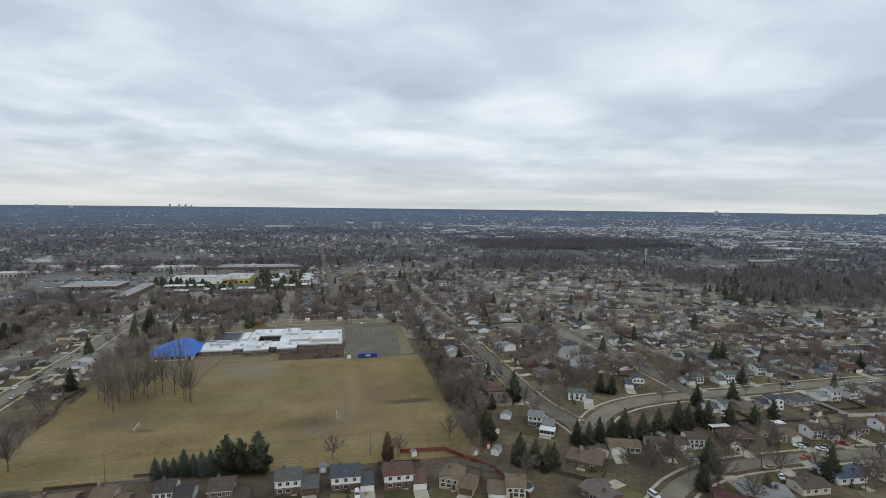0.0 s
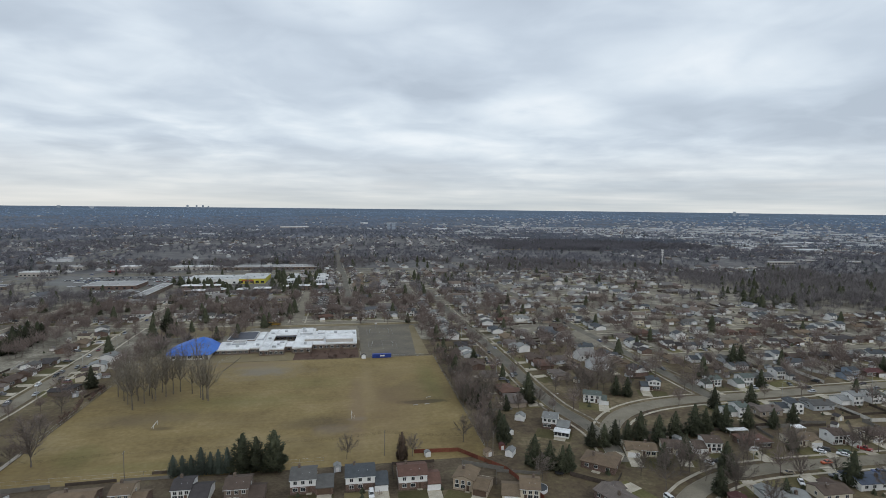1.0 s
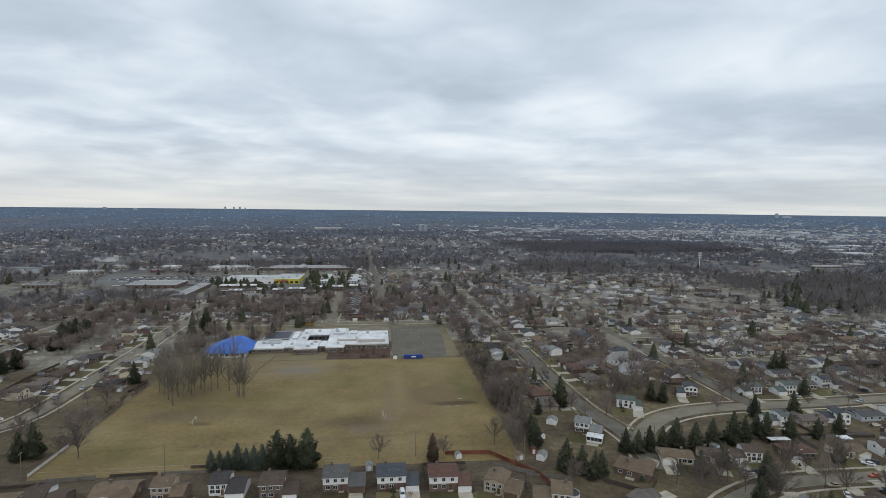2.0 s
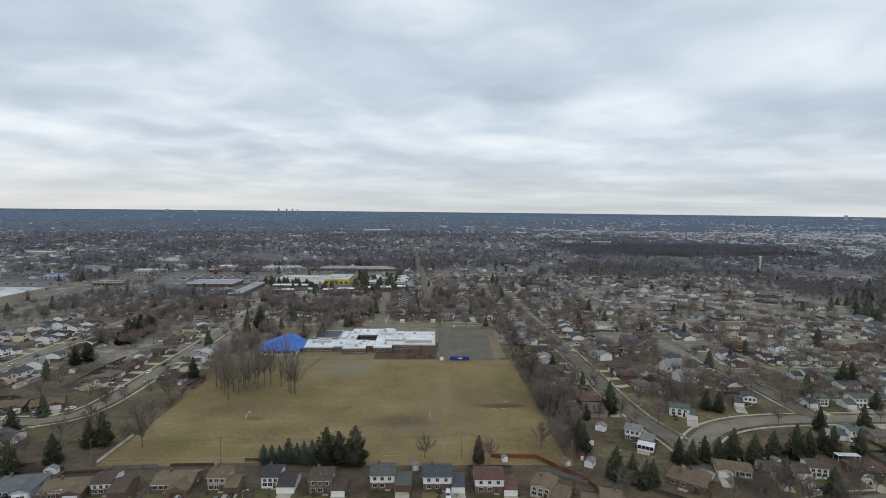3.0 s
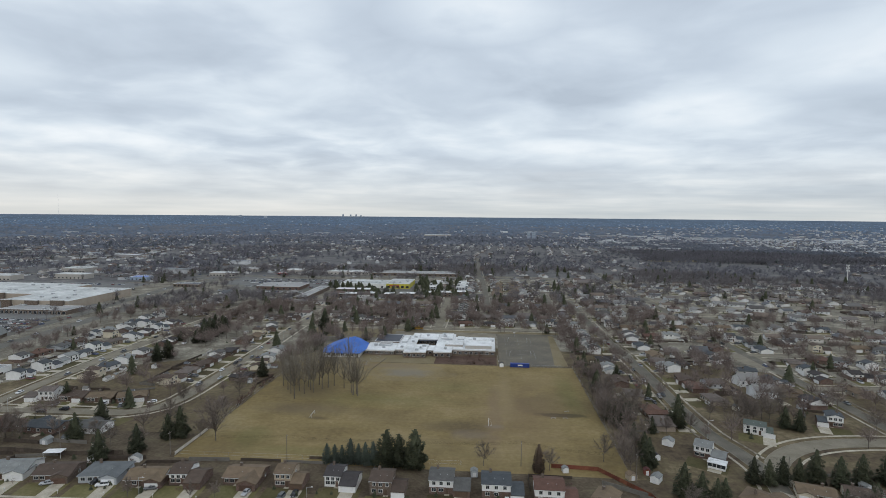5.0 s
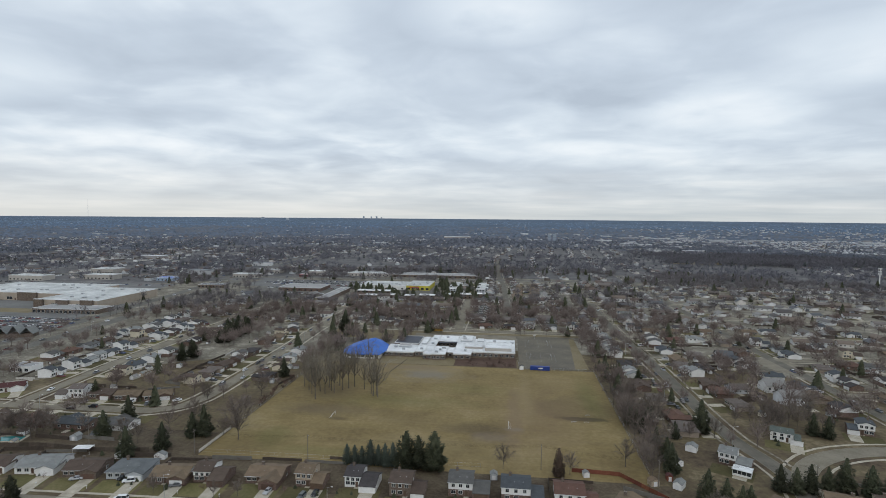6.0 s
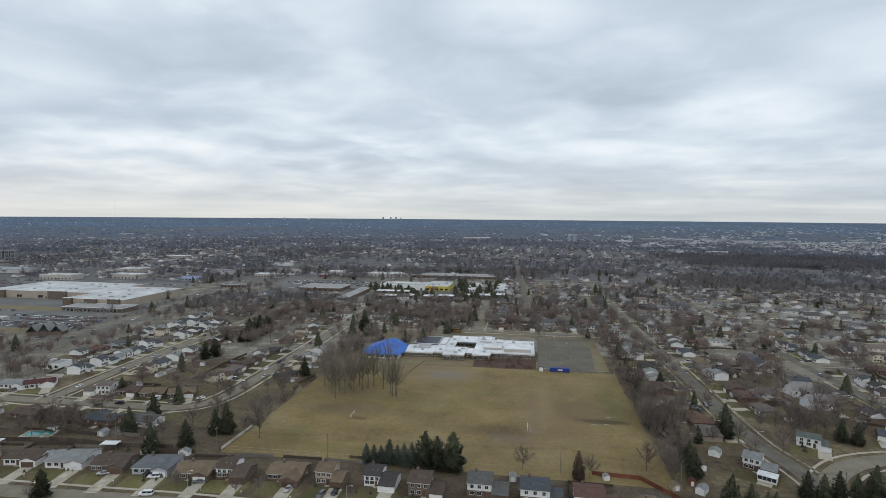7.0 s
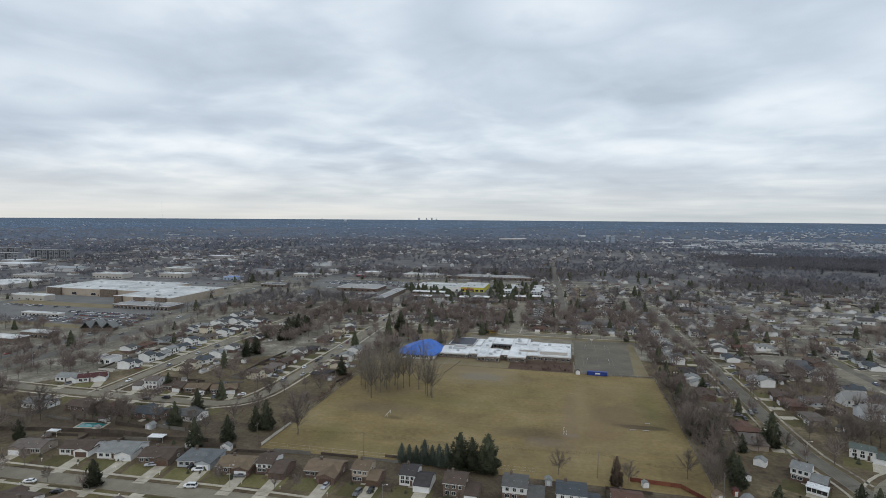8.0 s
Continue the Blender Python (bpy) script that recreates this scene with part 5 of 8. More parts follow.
flat_building("shop", -850, -805, 668, 700, 6, PALEWALL, GREYROOF, "low shop with a grey roof beyond the car park", "shop", 8, 2)
flat_building("shop", -744, -688, 712, 735, 7, PALEWALL, OLDMEMBRANE, "white shop with a small tower and dark openings", "shop", 9, 2)
flat_building("shop", -648, -598, 742, 762, 7, PALEWALL, OLDMEMBRANE, "white roadside shop with a red end wall", "shop", 8, 2)
flat_building("shop", -700, -660, 820, 850, 7, PALEWALL, OLDMEMBRANE, "white warehouse store north of the superstore", "shop", 8, 2)
flat_building("shop", -526, -500, 742, 758, 5, WALLS["blue"], BLUEROOF, "small shop with a blue roof in the car park", "shop", 4, 0)
flat_building("shop", -440, -398, 808, 826, 5.5, PALEWALL, OLDMEMBRANE, "pale strip of shops along the boulevard", "shop", 8, 2)
flat_building("shop", -420, -392, 878, 896, 5.5, PALEWALL, GREYROOF, "grey-roofed shop across the main road", "shop", 6, 1)
flat_building("shop", -424, -388, 684, 700, 4, WALLS["brown"], DARKROOF, "low brown shop by the boulevard car park", "shop", 7, 2)
flat_building("shop", -304, -246, 676, 716, 4.4, WALLS["brick"], GREYROOF, "brick shop with a wide grey flat roof", "shop", 7, 2)
flat_building("shop", -340, -326, 836, 846, 4, RED, REDROOF, "roadside diner with a red canopy and white roof", "shop", 6, 1)
flat_building("shop", -276, -196, 866, 892, 4.6, PALEWALL, OLDMEMBRANE, "long strip of shops with a pale flat roof", "shop", 12, 4)
flat_building("shop", -190, -40, 862, 894, 4.4, WALLS["brown"], GREYROOF, "long strip of shops beyond the yellow store", "shop", 18, 6)
flat_building("shop", -338, -312, 868, 886, 6, PALEWALL, MEMBRANE, "white shop with a red canopy at the crossing", "shop", 5, 1)
flat_building("motel", -470, -412, 322, 334, 5, WALLS["brown"], OLDMEMBRANE, "low motel with white roof edges beside the boulevard", "motel", 14, 0, 1.6, 1.5)
flat_building("motel", -436, -408, 346, 356, 4.5, WALLS["brown"], OLDMEMBRANE, "small office with a white-edged roof by the motel", "office", 6, 0)
flat_building("office", -312, -298, 296, 306, 3.6, WALLS["white"], GREYROOF, "small white kiosk with a pitched canopy", "kiosk", 3, 0)
flat_building("yellow_store", -138, -106, 712, 766, 6.2, YELLOW, OLDMEMBRANE, "store with a bright yellow front and pale roof", "store", 5, 6, 4, 2.6)
flat_building("store", -202, -138.2, 712, 756, 5.6, WALLS["white"], OLDMEMBRANE, "white store with yellow-green signs beside the yellow store", "store", 6, 8, 3, 2)
for x0, x1, y in ((-192, -149, 660), (-178, -157, 622), (-153, -137, 628), (-124, -113, 626), (-107, -88, 632), (-78, -70, 644), (-65, -44, 648), (-40, -27, 655)):
    flat_building("apartment_block", x0, x1, y, y + 12, 5.2, WALLS["brown"], MEMBRANE, "two-storey brick apartments with a pale flat roof", "apartments", int((x1 - x0) / 5), 1, 1.8, 1.4, 0.9, 2)
flat_building("apartment_block", -221, -209, 596, 688, 4.6, WALLS["brown"], GREYROOF, "long brick apartment row with a pale flat roof", "apartments", 2, 2, 1.8, 1.4, 0.9, 2)
for k in range(5):
    for x in (-80, -42):
        flat_building("apartment_block", x + 4 * (k % 2), x + 11 + 4 * (k % 2), 700 + 15 * k, 713 + 15 * k, 4.6, WALLS["grey"], OLDMEMBRANE, "white stepped apartment block among dark conifers", "apartments", 3, 0, 1.8, 1.4, 0.9, 2)
for x, y in ((17, 668), (18, 712), (19, 756), (38, 680), (40, 724), (42, 768)):
    put_house(x, y, 90, drive=0, kind="ranch", w=26, d=12, roof="tan", wall="buff", fine=False, group="tan apartments", note="long low apartment house with a tan shingle roof")
for k in range(6):
    put_house(-29.5, 504 + 12 * k, -90, drive=0, kind="two", w=11, d=8.5, roof="grey", wall="white", fine=False, wing=4, group="townhouses by the school approach", note="white gabled townhouse with a grey roof")
s = Shape()
s.box(-134, -120, 711.4, 711.8, 3.2, 4.6)
sign = new("shop_sign", s.mesh("shop_sign", material("orange_red_sign", [(0.42, 0.09, 0.03), (0.5, 0.12, 0.04)], 0.3, 3, 0.5)))
tagged(sign, "plain orange-red sign band on the yellow store front", "sign")
# the pleated pavilion by the boulevard
pav = thing("pavilion", spot(-396, 384, 20), "dark pavilion with pleated pointed roofs", "pavilion")
s = Shape()
s.box(-13, 13, -5, 5, 0, 3)
part("wall", s, WALLS["brown"], pav)
for k in range(3):
    part("roof_gable", roof_block(-13.5 + 9 * k, -4.5 + 9 * k, -6, 6, 3, "y", 6.5 if k == 1 else 5.0, 0.3, 0.2), ROOFS["pale"], pav)
TAKEN.append((-396, 384, 14))
SLABWALL = material("grey_concrete_slab", [(0.19, 0.195, 0.21), (0.26, 0.265, 0.28)], 0.1, 1.0, 0.9)
# apartment slabs on the western horizon
for x, y, n in ((-1128, 985, 7), (-1130, 880, 5), (-1290, 1010, 5)):
    t = thing("apartment_slab", spot(x, y, 15), "seven-storey brown apartment slab far beyond the stores", "apartments")
    for k in range(n):
        s = Shape()
        s.box(-5 + 13 * (k - n / 2), 5 + 13 * (k - n / 2), -7 + (k % 2) * 1.5, 7, 0, 21)
        part("bay", s, SLABWALL, t)
        s = Shape()
        for f in range(7):
            for e in (-3.2, 0.2):
                s.box(13 * (k - n / 2) + e, 13 * (k - n / 2) + e + 3, -7.05 + (k % 2) * 1.5, -6.95 + (k % 2) * 1.5, 1 + 3 * f, 2.4 + 3 * f)
        part("window_band", s, GLASS, t)
    s = Shape()
    s.box(-6.5 - 13 * n / 2, 6.5 + 13 * (n / 2 - 1), -7.4, 7.4, 21.0, 21.8)
    part("roof", s, GREYROOF, t)

# car parks
def sheet(name, x0, x1, y0, y1, z, mat, label, category):
    s = Shape()
    n = max(1, int((x1 - x0) / 60))
    for k in range(n):
        s.face([(x0 + (x1 - x0) * k / n, y0, z), (x0 + (x1 - x0) * (k + 1) / n, y0, z), (x0 + (x1 - x0) * (k + 1) / n, y1, z), (x0 + (x1 - x0) * k / n, y1, z)])
    return structure(name, s, mat, label, category)


sheet("car_park_west", -640, -412, 395, 545, 0.012, LOT, "wide grey car park in front of the superstore", "car park")
sheet("car_park_north", -820, -470, 640, 712, 0.012, LOT, "broad grey car park behind the superstore", "car park")
sheet("car_park_middle", -380, -100, 716, 800, 0.012, LOT, "grey car park along the main road", "car park")
sheet("car_park_corner", -350, -215, 640, 716, 0.013, BLACKTOP, "dark car park by the brick shops", "car park")
sheet("car_park_yellow", -196, -95, 664, 714, 0.014, BLACKTOP, "narrow car park in front of the yellow store", "car park")
LOTS = [(-640, -412, 395, 545), (-820, -470, 640, 712), (-380, -100, 716, 800), (-350, -215, 640, 716), (-660, -425, 505, 640), (-128, 56, 203, 372), (-80, 56, 372, 450), (-204, -104, 708, 768), (355, 512, 1225, 1296), (60, 110, 190, 246), (96, 262, 184, 242), (110, 162, 236, 264)]

MULCH = material("reddish_mulch_bed", [(0.06, 0.036, 0.026), (0.09, 0.055, 0.04), (0.12, 0.08, 0.058)], 0.15, 1.5, 0.97, 0.3, coords="P")
sheet("garden_bed", -36, 6.5, 353.2, 375.5, 0.018, MULCH, "brown overgrown garden bed before the school", "garden bed")
LITTER = material("leaf_littered_garden_soil", [(0.052, 0.038, 0.026), (0.08, 0.06, 0.04), (0.112, 0.088, 0.058), (0.14, 0.118, 0.07)], 0.09, 0.8, 0.97, 0.3, coords="P")
sheet("back_gardens", -131, 62, 180, 202.9, 0.0035, LITTER, "leaf-littered brown back gardens along the field", "garden")
sheet("west_back_gardens", -290, -131.1, 184, 226, 0.0035, LITTER, "leaf-littered brown back gardens west of the field", "garden")
sheet("bare_lot", -625, -480, 478, 500, 0.018, VERGE, "bare tan strip of ground in the store car park", "ground")
sheet("green_strip", -520, -392, 385, 399, 0.018, VERGE, "dry grass strip between car park and boulevard", "verge")

sheet("straw_field", 362, 505, 1232, 1290, 0.02, VERGE, "open straw-coloured field beside the dark wood", "field")
# markings and hoops on the playground
s = Shape()
for x in (14, 24, 34):
    for y in (372, 412):
        s.box(x - 0.06, x + 0.06, y, y + 24, 0.022, 0.027)
for y in (372, 384, 396, 412, 424, 436):
    s.box(14, 34, y - 0.06, y + 0.06, 0.028, 0.032)
structure("court_lines", s, LINE, "faded white court lines on the playground", "road marking")
for x, y, rz in ((16, 378, 0), (31, 378, 180), (16, 420, 0), (31, 420, 180), (22, 440, 90)):
    t = thing("basketball_hoop", spot(x, y, rz), "grey basketball hoop on a steel post", "hoop", "hoops on the playground")
    q = Shape()
    q.tube((0, 0, 0), (0, 0, 3.2), 0.08, 0.07, 6)
    part("post", q, STEEL, t)
    q = Shape()
    q.box(0.5, 0.56, -0.9, 0.9, 2.9, 3.95)
    part("backboard", q, TRIM, t)
    q = Shape()
    q.tube((0.06, 0, 3.1), (0.5, 0, 3.2), 0.05, 0.05, 5)
    part("arm", q, STEEL, t)

# ---------------------------------------------------------------- cars
TYRE = material("tyre_rubber", [(0.012, 0.012, 0.012), (0.02, 0.02, 0.02)], 2, 12, 0.9)
RIM = material("alloy_rim", [(0.35, 0.35, 0.36), (0.5, 0.5, 0.52)], 2, 12, 0.35, metal=0.8)
CARGLASS = GLASS
LAMP = material("headlamp_glass", [(0.6, 0.62, 0.64), (0.75, 0.77, 0.8)], 2, 9, 0.15)
TAIL = material("red_tail_lamp", [(0.25, 0.01, 0.01), (0.35, 0.02, 0.02)], 2, 9, 0.2)
PAINTS = {"white": (0.72, 0.73, 0.74), "silver": (0.42, 0.43, 0.45), "black": (0.015, 0.016, 0.018), "red": (0.30, 0.02, 0.015), "blue": (0.03, 0.06, 0.16), "grey": (0.12, 0.125, 0.13), "tan": (0.32, 0.27, 0.2), "orange": (0.45, 0.09, 0.03), "green": (0.04, 0.08, 0.05)}


def paint(colour):
    c = PAINTS[colour]
    return material(colour + "_car_paint", [tint(c, 0.92), c, tint(c, 1.06)], 0.8, 6, 0.28, spec=0.5)


def wheel_mesh():
    if "wheel" not in PIECES:
        s = Shape()
        n = 12
        rings = []
        for r, y in ((0.30, -0.11), (0.33, -0.08), (0.33, 0.08), (0.30, 0.11)):
            rings.append([(r * math.cos(2 * math.pi * k / n), y, r * math.sin(2 * math.pi * k / n)) for k in range(n)])
        for a, b in zip(rings, rings[1:]):
            for k in range(n):
                j = (k + 1) % n
                s.face([a[k], a[j], b[j], b[k]])
        s.slot = 1
        for y in (-0.10, 0.10):
            s.face([(0.21 * math.cos(2 * math.pi * k / n), y * 1.12, 0.21 * math.sin(2 * math.pi * k / n)) for k in range(n)])
        s.slot = 0
        for ring in (rings[0], rings[-1]):
            s.face(ring)
        PIECES["wheel"] = s.mesh("wheel", TYRE, RIM)
    return PIECES["wheel"]


def car_build(colour, kind):
    L, W, H, nose, cab0, cab1, slope = {"sedan": (4.7, 1.8, 1.42, 0.92, -0.95, 1.75, 0.62), "suv": (4.7, 1.88, 1.75, 1.05, -0.85, 2.2, 0.4), "van": (5.0, 1.95, 1.8, 1.05, -1.35, 2.4, 0.45), "pickup": (5.5, 1.95, 1.85, 1.1, -0.9, 1.0, 0.35)}[kind]
    m = paint(colour)
    top = thing("car", spot(0, -3600), "parked %s %s with dark windows" % (colour, {"sedan": "sedan car", "suv": "utility car", "van": "family van", "pickup": "pickup truck"}[kind]), "car")
    s = Shape()
    w = W / 2

    def ring(z, x0, x1, half, cut):
        return [(x0 + cut, -half, z), (x1 - cut, -half, z), (x1, -half + cut, z), (x1, half - cut, z), (x1 - cut, half, z), (x0 + cut, half, z), (x0, half - cut, z), (x0, -half + cut, z)]

    levels = [ring(0.28, -L / 2 + 0.12, L / 2 - 0.12, w - 0.08, 0.2), ring(0.45, -L / 2, L / 2, w, 0.22), ring(0.72, -L / 2 + 0.03, L / 2 - 0.02, w, 0.24), ring(nose, -L / 2 + 0.2, L / 2 - 0.12, w - 0.1, 0.25)]
    for a, b in zip(levels, levels[1:]):
        for k in range(8):
            j = (k + 1) % 8
            s.face([a[k], a[j], b[j], b[k]])
    s.face(levels[-1])
    s.face(list(reversed(levels[0])))
    r0, r1 = cab0 + slope, cab1 - slope * 0.7
    s.box(r0 - 0.03, r1 + 0.03, -w + 0.27, w - 0.27, H - 0.06, H)
    for x0, x1 in ((cab0, r0), (cab1, r1), ((cab0 + cab1) / 2, (cab0 + cab1) / 2)):
        for side in (-1, 1):
            s.tube((x0, side * (w - 0.12), nose - 0.02), (x1, side * (w - 0.28), H - 0.03), 0.05, 0.05, 4, False)
    part("body", s, m, top)
    g = Shape()
    g.solid([(cab0 + 0.02, -w + 0.16, nose), (cab0 + 0.06, -w + 0.16, nose), (cab0 + 0.06, w - 0.16, nose), (cab0 + 0.02, w - 0.16, nose)], [(r0, -w + 0.3, H - 0.05), (r0 + 0.04, -w + 0.3, H - 0.05), (r0 + 0.04, w - 0.3, H - 0.05), (r0, w - 0.3, H - 0.05)])
    part("windscreen", g, CARGLASS, top)
    g = Shape()
    g.solid([(cab1 - 0.06, -w + 0.16, nose), (cab1 - 0.02, -w + 0.16, nose), (cab1 - 0.02, w - 0.16, nose), (cab1 - 0.06, w - 0.16, nose)], [(r1 - 0.04, -w + 0.3, H - 0.05), (r1, -w + 0.3, H - 0.05), (r1, w - 0.3, H - 0.05), (r1 - 0.04, w - 0.3, H - 0.05)])
    part("rear_window", g, CARGLASS, top)
    for side in (-1, 1):
        g = Shape()
        a, b = side * (w - 0.13), side * (w - 0.29)
        g.solid([(cab0 + 0.08, a, nose), (cab1 - 0.08, a, nose), (cab1 - 0.08, a - side * 0.03, nose), (cab0 + 0.08, a - side * 0.03, nose)], [(r0 + 0.05, b, H - 0.06), (r1 - 0.05, b, H - 0.06), (r1 - 0.05, b - side * 0.03, H - 0.06), (r0 + 0.05, b - side * 0.03, H - 0.06)])
        part("side_window", g, CARGLASS, top)
        for x in (-L / 2 + 0.9, L / 2 - 0.95):
            part("wheel", wheel_mesh(), None, top, "", spot(x, side * (w - 0.1), 0, 0.33))
        g = Shape()
        g.box(-L / 2 - 0.01, -L / 2 + 0.15, side * (w - 0.45) - 0.18, side * (w - 0.45) + 0.18, 0.58, 0.72)
        part("headlight", g, LAMP, top)
        g = Shape()
        g.box(L / 2 - 0.15, L / 2 + 0.005, side * (w - 0.4) - 0.16, side * (w - 0.4) + 0.16, 0.6, 0.78)
        part("tail_light", g, TAIL, top)
    return top


CARS = {}


def park(x, y, rz, colour, kind="sedan", z=0.06):
    key = (colour, kind)
    if key not in CARS:
        CARS[key] = car_build(colour, kind)
    return copy_thing(CARS[key], spot(x, y, rz, z))


# on and beside the front street
for x, y, rz, c, k in ((-195, 155, 15, "white", "sedan"), (-134, 166, 12, "white", "van"), (-161, 177, 25, "silver", "sedan"), (-140, 178, 20, "white", "suv"), (-144, 180, 80, "black", "suv"), (-121, 177.5, 18, "grey", "sedan"),
                       (-85.5, 178, 85, "silver", "sedan"), (-86, 182, 88, "white", "sedan"), (-68, 179, 88, "black", "sedan"), (-72, 176, 80, "grey", "suv"), (-178, 151, 10, "black", "sedan"), (7.5, 180, 90, "white", "van")):
    park(x, y, rz, c, k)
# the east end
for x, y, rz, c, k in ((140, 183.5, -50, "white", "sedan"), (144, 183, -50, "black", "suv"), (196, 186, -45, "black", "suv"), (193, 185, -45, "white", "sedan"), (200, 181, -45, "white", "sedan"), (203, 183, -45, "green", "sedan"), (187, 176, 0, "orange", "sedan"), (165, 171, -8, "tan", "sedan"),
                       (164, 164, 60, "white", "sedan"), (181, 166, -20, "grey", "sedan"), (214, 184, -50, "red", "pickup"), (200, 166, -30, "blue", "suv"), (203, 166.5, -30, "white", "sedan"), (231, 178, 10, "white", "sedan"), (109, 161, 100, "white", "van")):
    park(x, y, rz, c, k)
# the curved street and the street to the north
for x, y, rz, c, k in ((270, 265, -60, "black", "suv"), (256, 256, 5, "black", "sedan"), (253, 250, 5, "silver", "sedan"), (294, 257, 5, "black", "sedan"), (294, 249, 5, "grey", "sedan"), (309, 251, 5, "white", "sedan"), (250, 262, 70, "grey", "sedan"), (322, 262, 80, "grey", "suv"),
                       (97, 271, 92, "white", "sedan"), (90, 290, 90, "black", "sedan"), (95.5, 300, 90, "grey", "suv"), (89, 334, 90, "black", "suv"), (90, 383, 90, "silver", "sedan"), (95, 352, 90, "black", "sedan"), (194, 300, 92, "grey", "sedan"), (88.5, 318, 90, "red", "sedan"), (95.5, 330, 90, "white", "sedan")):
    park(x, y, rz, c, k)
# west of the field
for x, y, rz, c, k in ((-168, 294, 88, "black", "sedan"), (-167, 337, 90, "black", "suv"), (-161, 305, 90, "silver", "sedan"), (-161.5, 331, 90, "black", "sedan"), (-168, 321, 90, "white", "sedan"), (-176, 262, 40, "white", "sedan"), (-167, 378, 90, "silver", "sedan"), (-222, 243, 4, "black", "sedan"),
                       (-213, 247, 4, "black", "suv"), (-257, 268, 95, "white", "sedan"), (-260, 335, 92, "silver", "sedan"), (-265, 402, 92, "black", "sedan"), (-360, 288, 88, "white", "sedan"), (-363, 337, 90, "tan", "sedan"), (-365, 375, 92, "grey", "sedan"), (-358, 257, 88, "white", "sedan"), (-391, 300, 90, "red", "sedan"),
                       (-163, 353, 90, "grey", "sedan"), (-168, 410, 90, "white", "sedan")):
    park(x, y, rz, c, k)
for b in CARS.values():
    for o in (b, *b.children_recursive):
        bpy.data.objects.remove(o)

# school bus on the street behind the school
BUSYELLOW = material("school_bus_yellow", [(0.46, 0.27, 0.05), (0.55, 0.34, 0.07)], 0.6, 5, 0.4)
bus = thing("school_bus", spot(-62, 458.5, 0, 0.06), "yellow school bus waiting beside the school", "bus")
s = Shape()
s.solid([(-5.6, -1.2, 0.5), (5.6, -1.2, 0.5), (5.6, 1.2, 0.5), (-5.6, 1.2, 0.5)], [(-5.6, -1.2, 2.0), (5.6, -1.2, 2.0), (5.6, 1.2, 2.0), (-5.6, 1.2, 2.0)])
s.solid([(-5.6, -1.19, 2.7), (5.6, -1.19, 2.7), (5.6, 1.19, 2.7), (-5.6, 1.19, 2.7)], [(-5.4, -0.9, 3.05), (5.4, -0.9, 3.05), (5.4, 0.9, 3.05), (-5.4, 0.9, 3.05)])
s.box(-7.0, -5.6, -1.0, 1.0, 0.5, 1.6)
part("body", s, BUSYELLOW, bus)
s = Shape()
s.box(-5.5, 5.5, -1.15, 1.15, 2.0, 2.7)
part("window_band", s, GLASS, bus)
for x in (-5.2, 3.6):
    for y in (-1.1, 1.1):
        part("wheel", wheel_mesh(), None, bus, "", spot(x, y, 0, 0.45, 1.35))


# ---------------------------------------------------------------- fences, sheds and poles
def board_fence(pts, h, mat, label, pitch=2.4, gap=0.02):
    """Posts, rails and closed board panels along a line."""
    top = thing("fence", spot(*pts[0]), label, "fence")
    o = Vector((*pts[0], 0))
    for p, q in zip(pts, pts[1:]):
        a, b = Vector((*p, 0)), Vector((*q, 0))
        n = max(1, round((b - a).length / pitch))
        rz = math.degrees(math.atan2(b.y - a.y, b.x - a.x))
        w = (b - a).length / n
        key = ("panel", round(w, 2), h, mat.name)
        if key not in PIECES:
            s = Shape()
            k = max(3, int(w / 0.3))
            # one closed sheet of boards, every second one set back a little
            cut = [(w * (i + e) / k, -0.02 if i % 2 else 0.012) for i in range(k) for e in (0.04, 0.96)]
            rows_ = [[(x, y, z) for x, y in cut] for z in (0.06, h)] + [[(x, y + 0.03, z) for x, y in cut] for z in (h, 0.06)]
            n0, m_ = len(s.v), len(cut)
            for row in rows_:
                s.v.extend(row)
            for a_ in range(4):
                b_ = (a_ + 1) % 4
                for i in range(m_ - 1):
                    s.f.append((n0 + a_ * m_ + i, n0 + a_ * m_ + i + 1, n0 + b_ * m_ + i + 1, n0 + b_ * m_ + i))
                    s.m.append(0)
            t = Shape()
            t.box(-0.06, 0.06, -0.06, 0.06, -0.05, h + 0.1)
            PIECES[key] = (s.mesh("panel", mat), t.mesh("post", mat))
        pm, tm = PIECES[key]
        for i in range(n):
            c = a.lerp(b, i / n) - o
            part("panel", pm, None, top, "", spot(c.x, c.y, rz))
            part("post", tm, None, top, "", spot(c.x, c.y, rz))
    return top


GREYFENCE = material("grey_weathered_fence", [(0.14, 0.13, 0.115), (0.2, 0.188, 0.165)], 0.7, 5, 0.9)
board_fence([(26, 209.5), (44, 208.5), (59, 190), (66, 168)], 1.7, REDWOOD, "red-stained board fence round the corner gardens", 3.4)
board_fence([(283, 294), (289, 270)], 1.9, TRIM, "tall white vinyl fence between two gardens", 3.0)
board_fence([(-70, 363), (-72, 350), (-75, 332), (-74, 312)], 0.45, GREYFENCE, "low weathered timber edging beside the field", 3.0)
board_fence([(-262, 190), (-232, 196), (-200, 201), (-172, 200), (-150, 203)], 1.8, DARKWOOD, "dark weathered board fence behind the gardens", 4.0)
board_fence([(-128.6, 205), (-128.4, 231)], 1.4, PALEWOOD, "pale grey board fence at the field's corner", 3.2)
board_fence([(274, 286), (273, 262)], 1.8, PALEWOOD, "white vinyl fence beside a garden", 3.0)
board_fence([(246, 231), (246, 209), (268, 207)], 1.8, PALEWOOD, "white vinyl fence behind the houses", 3.0)
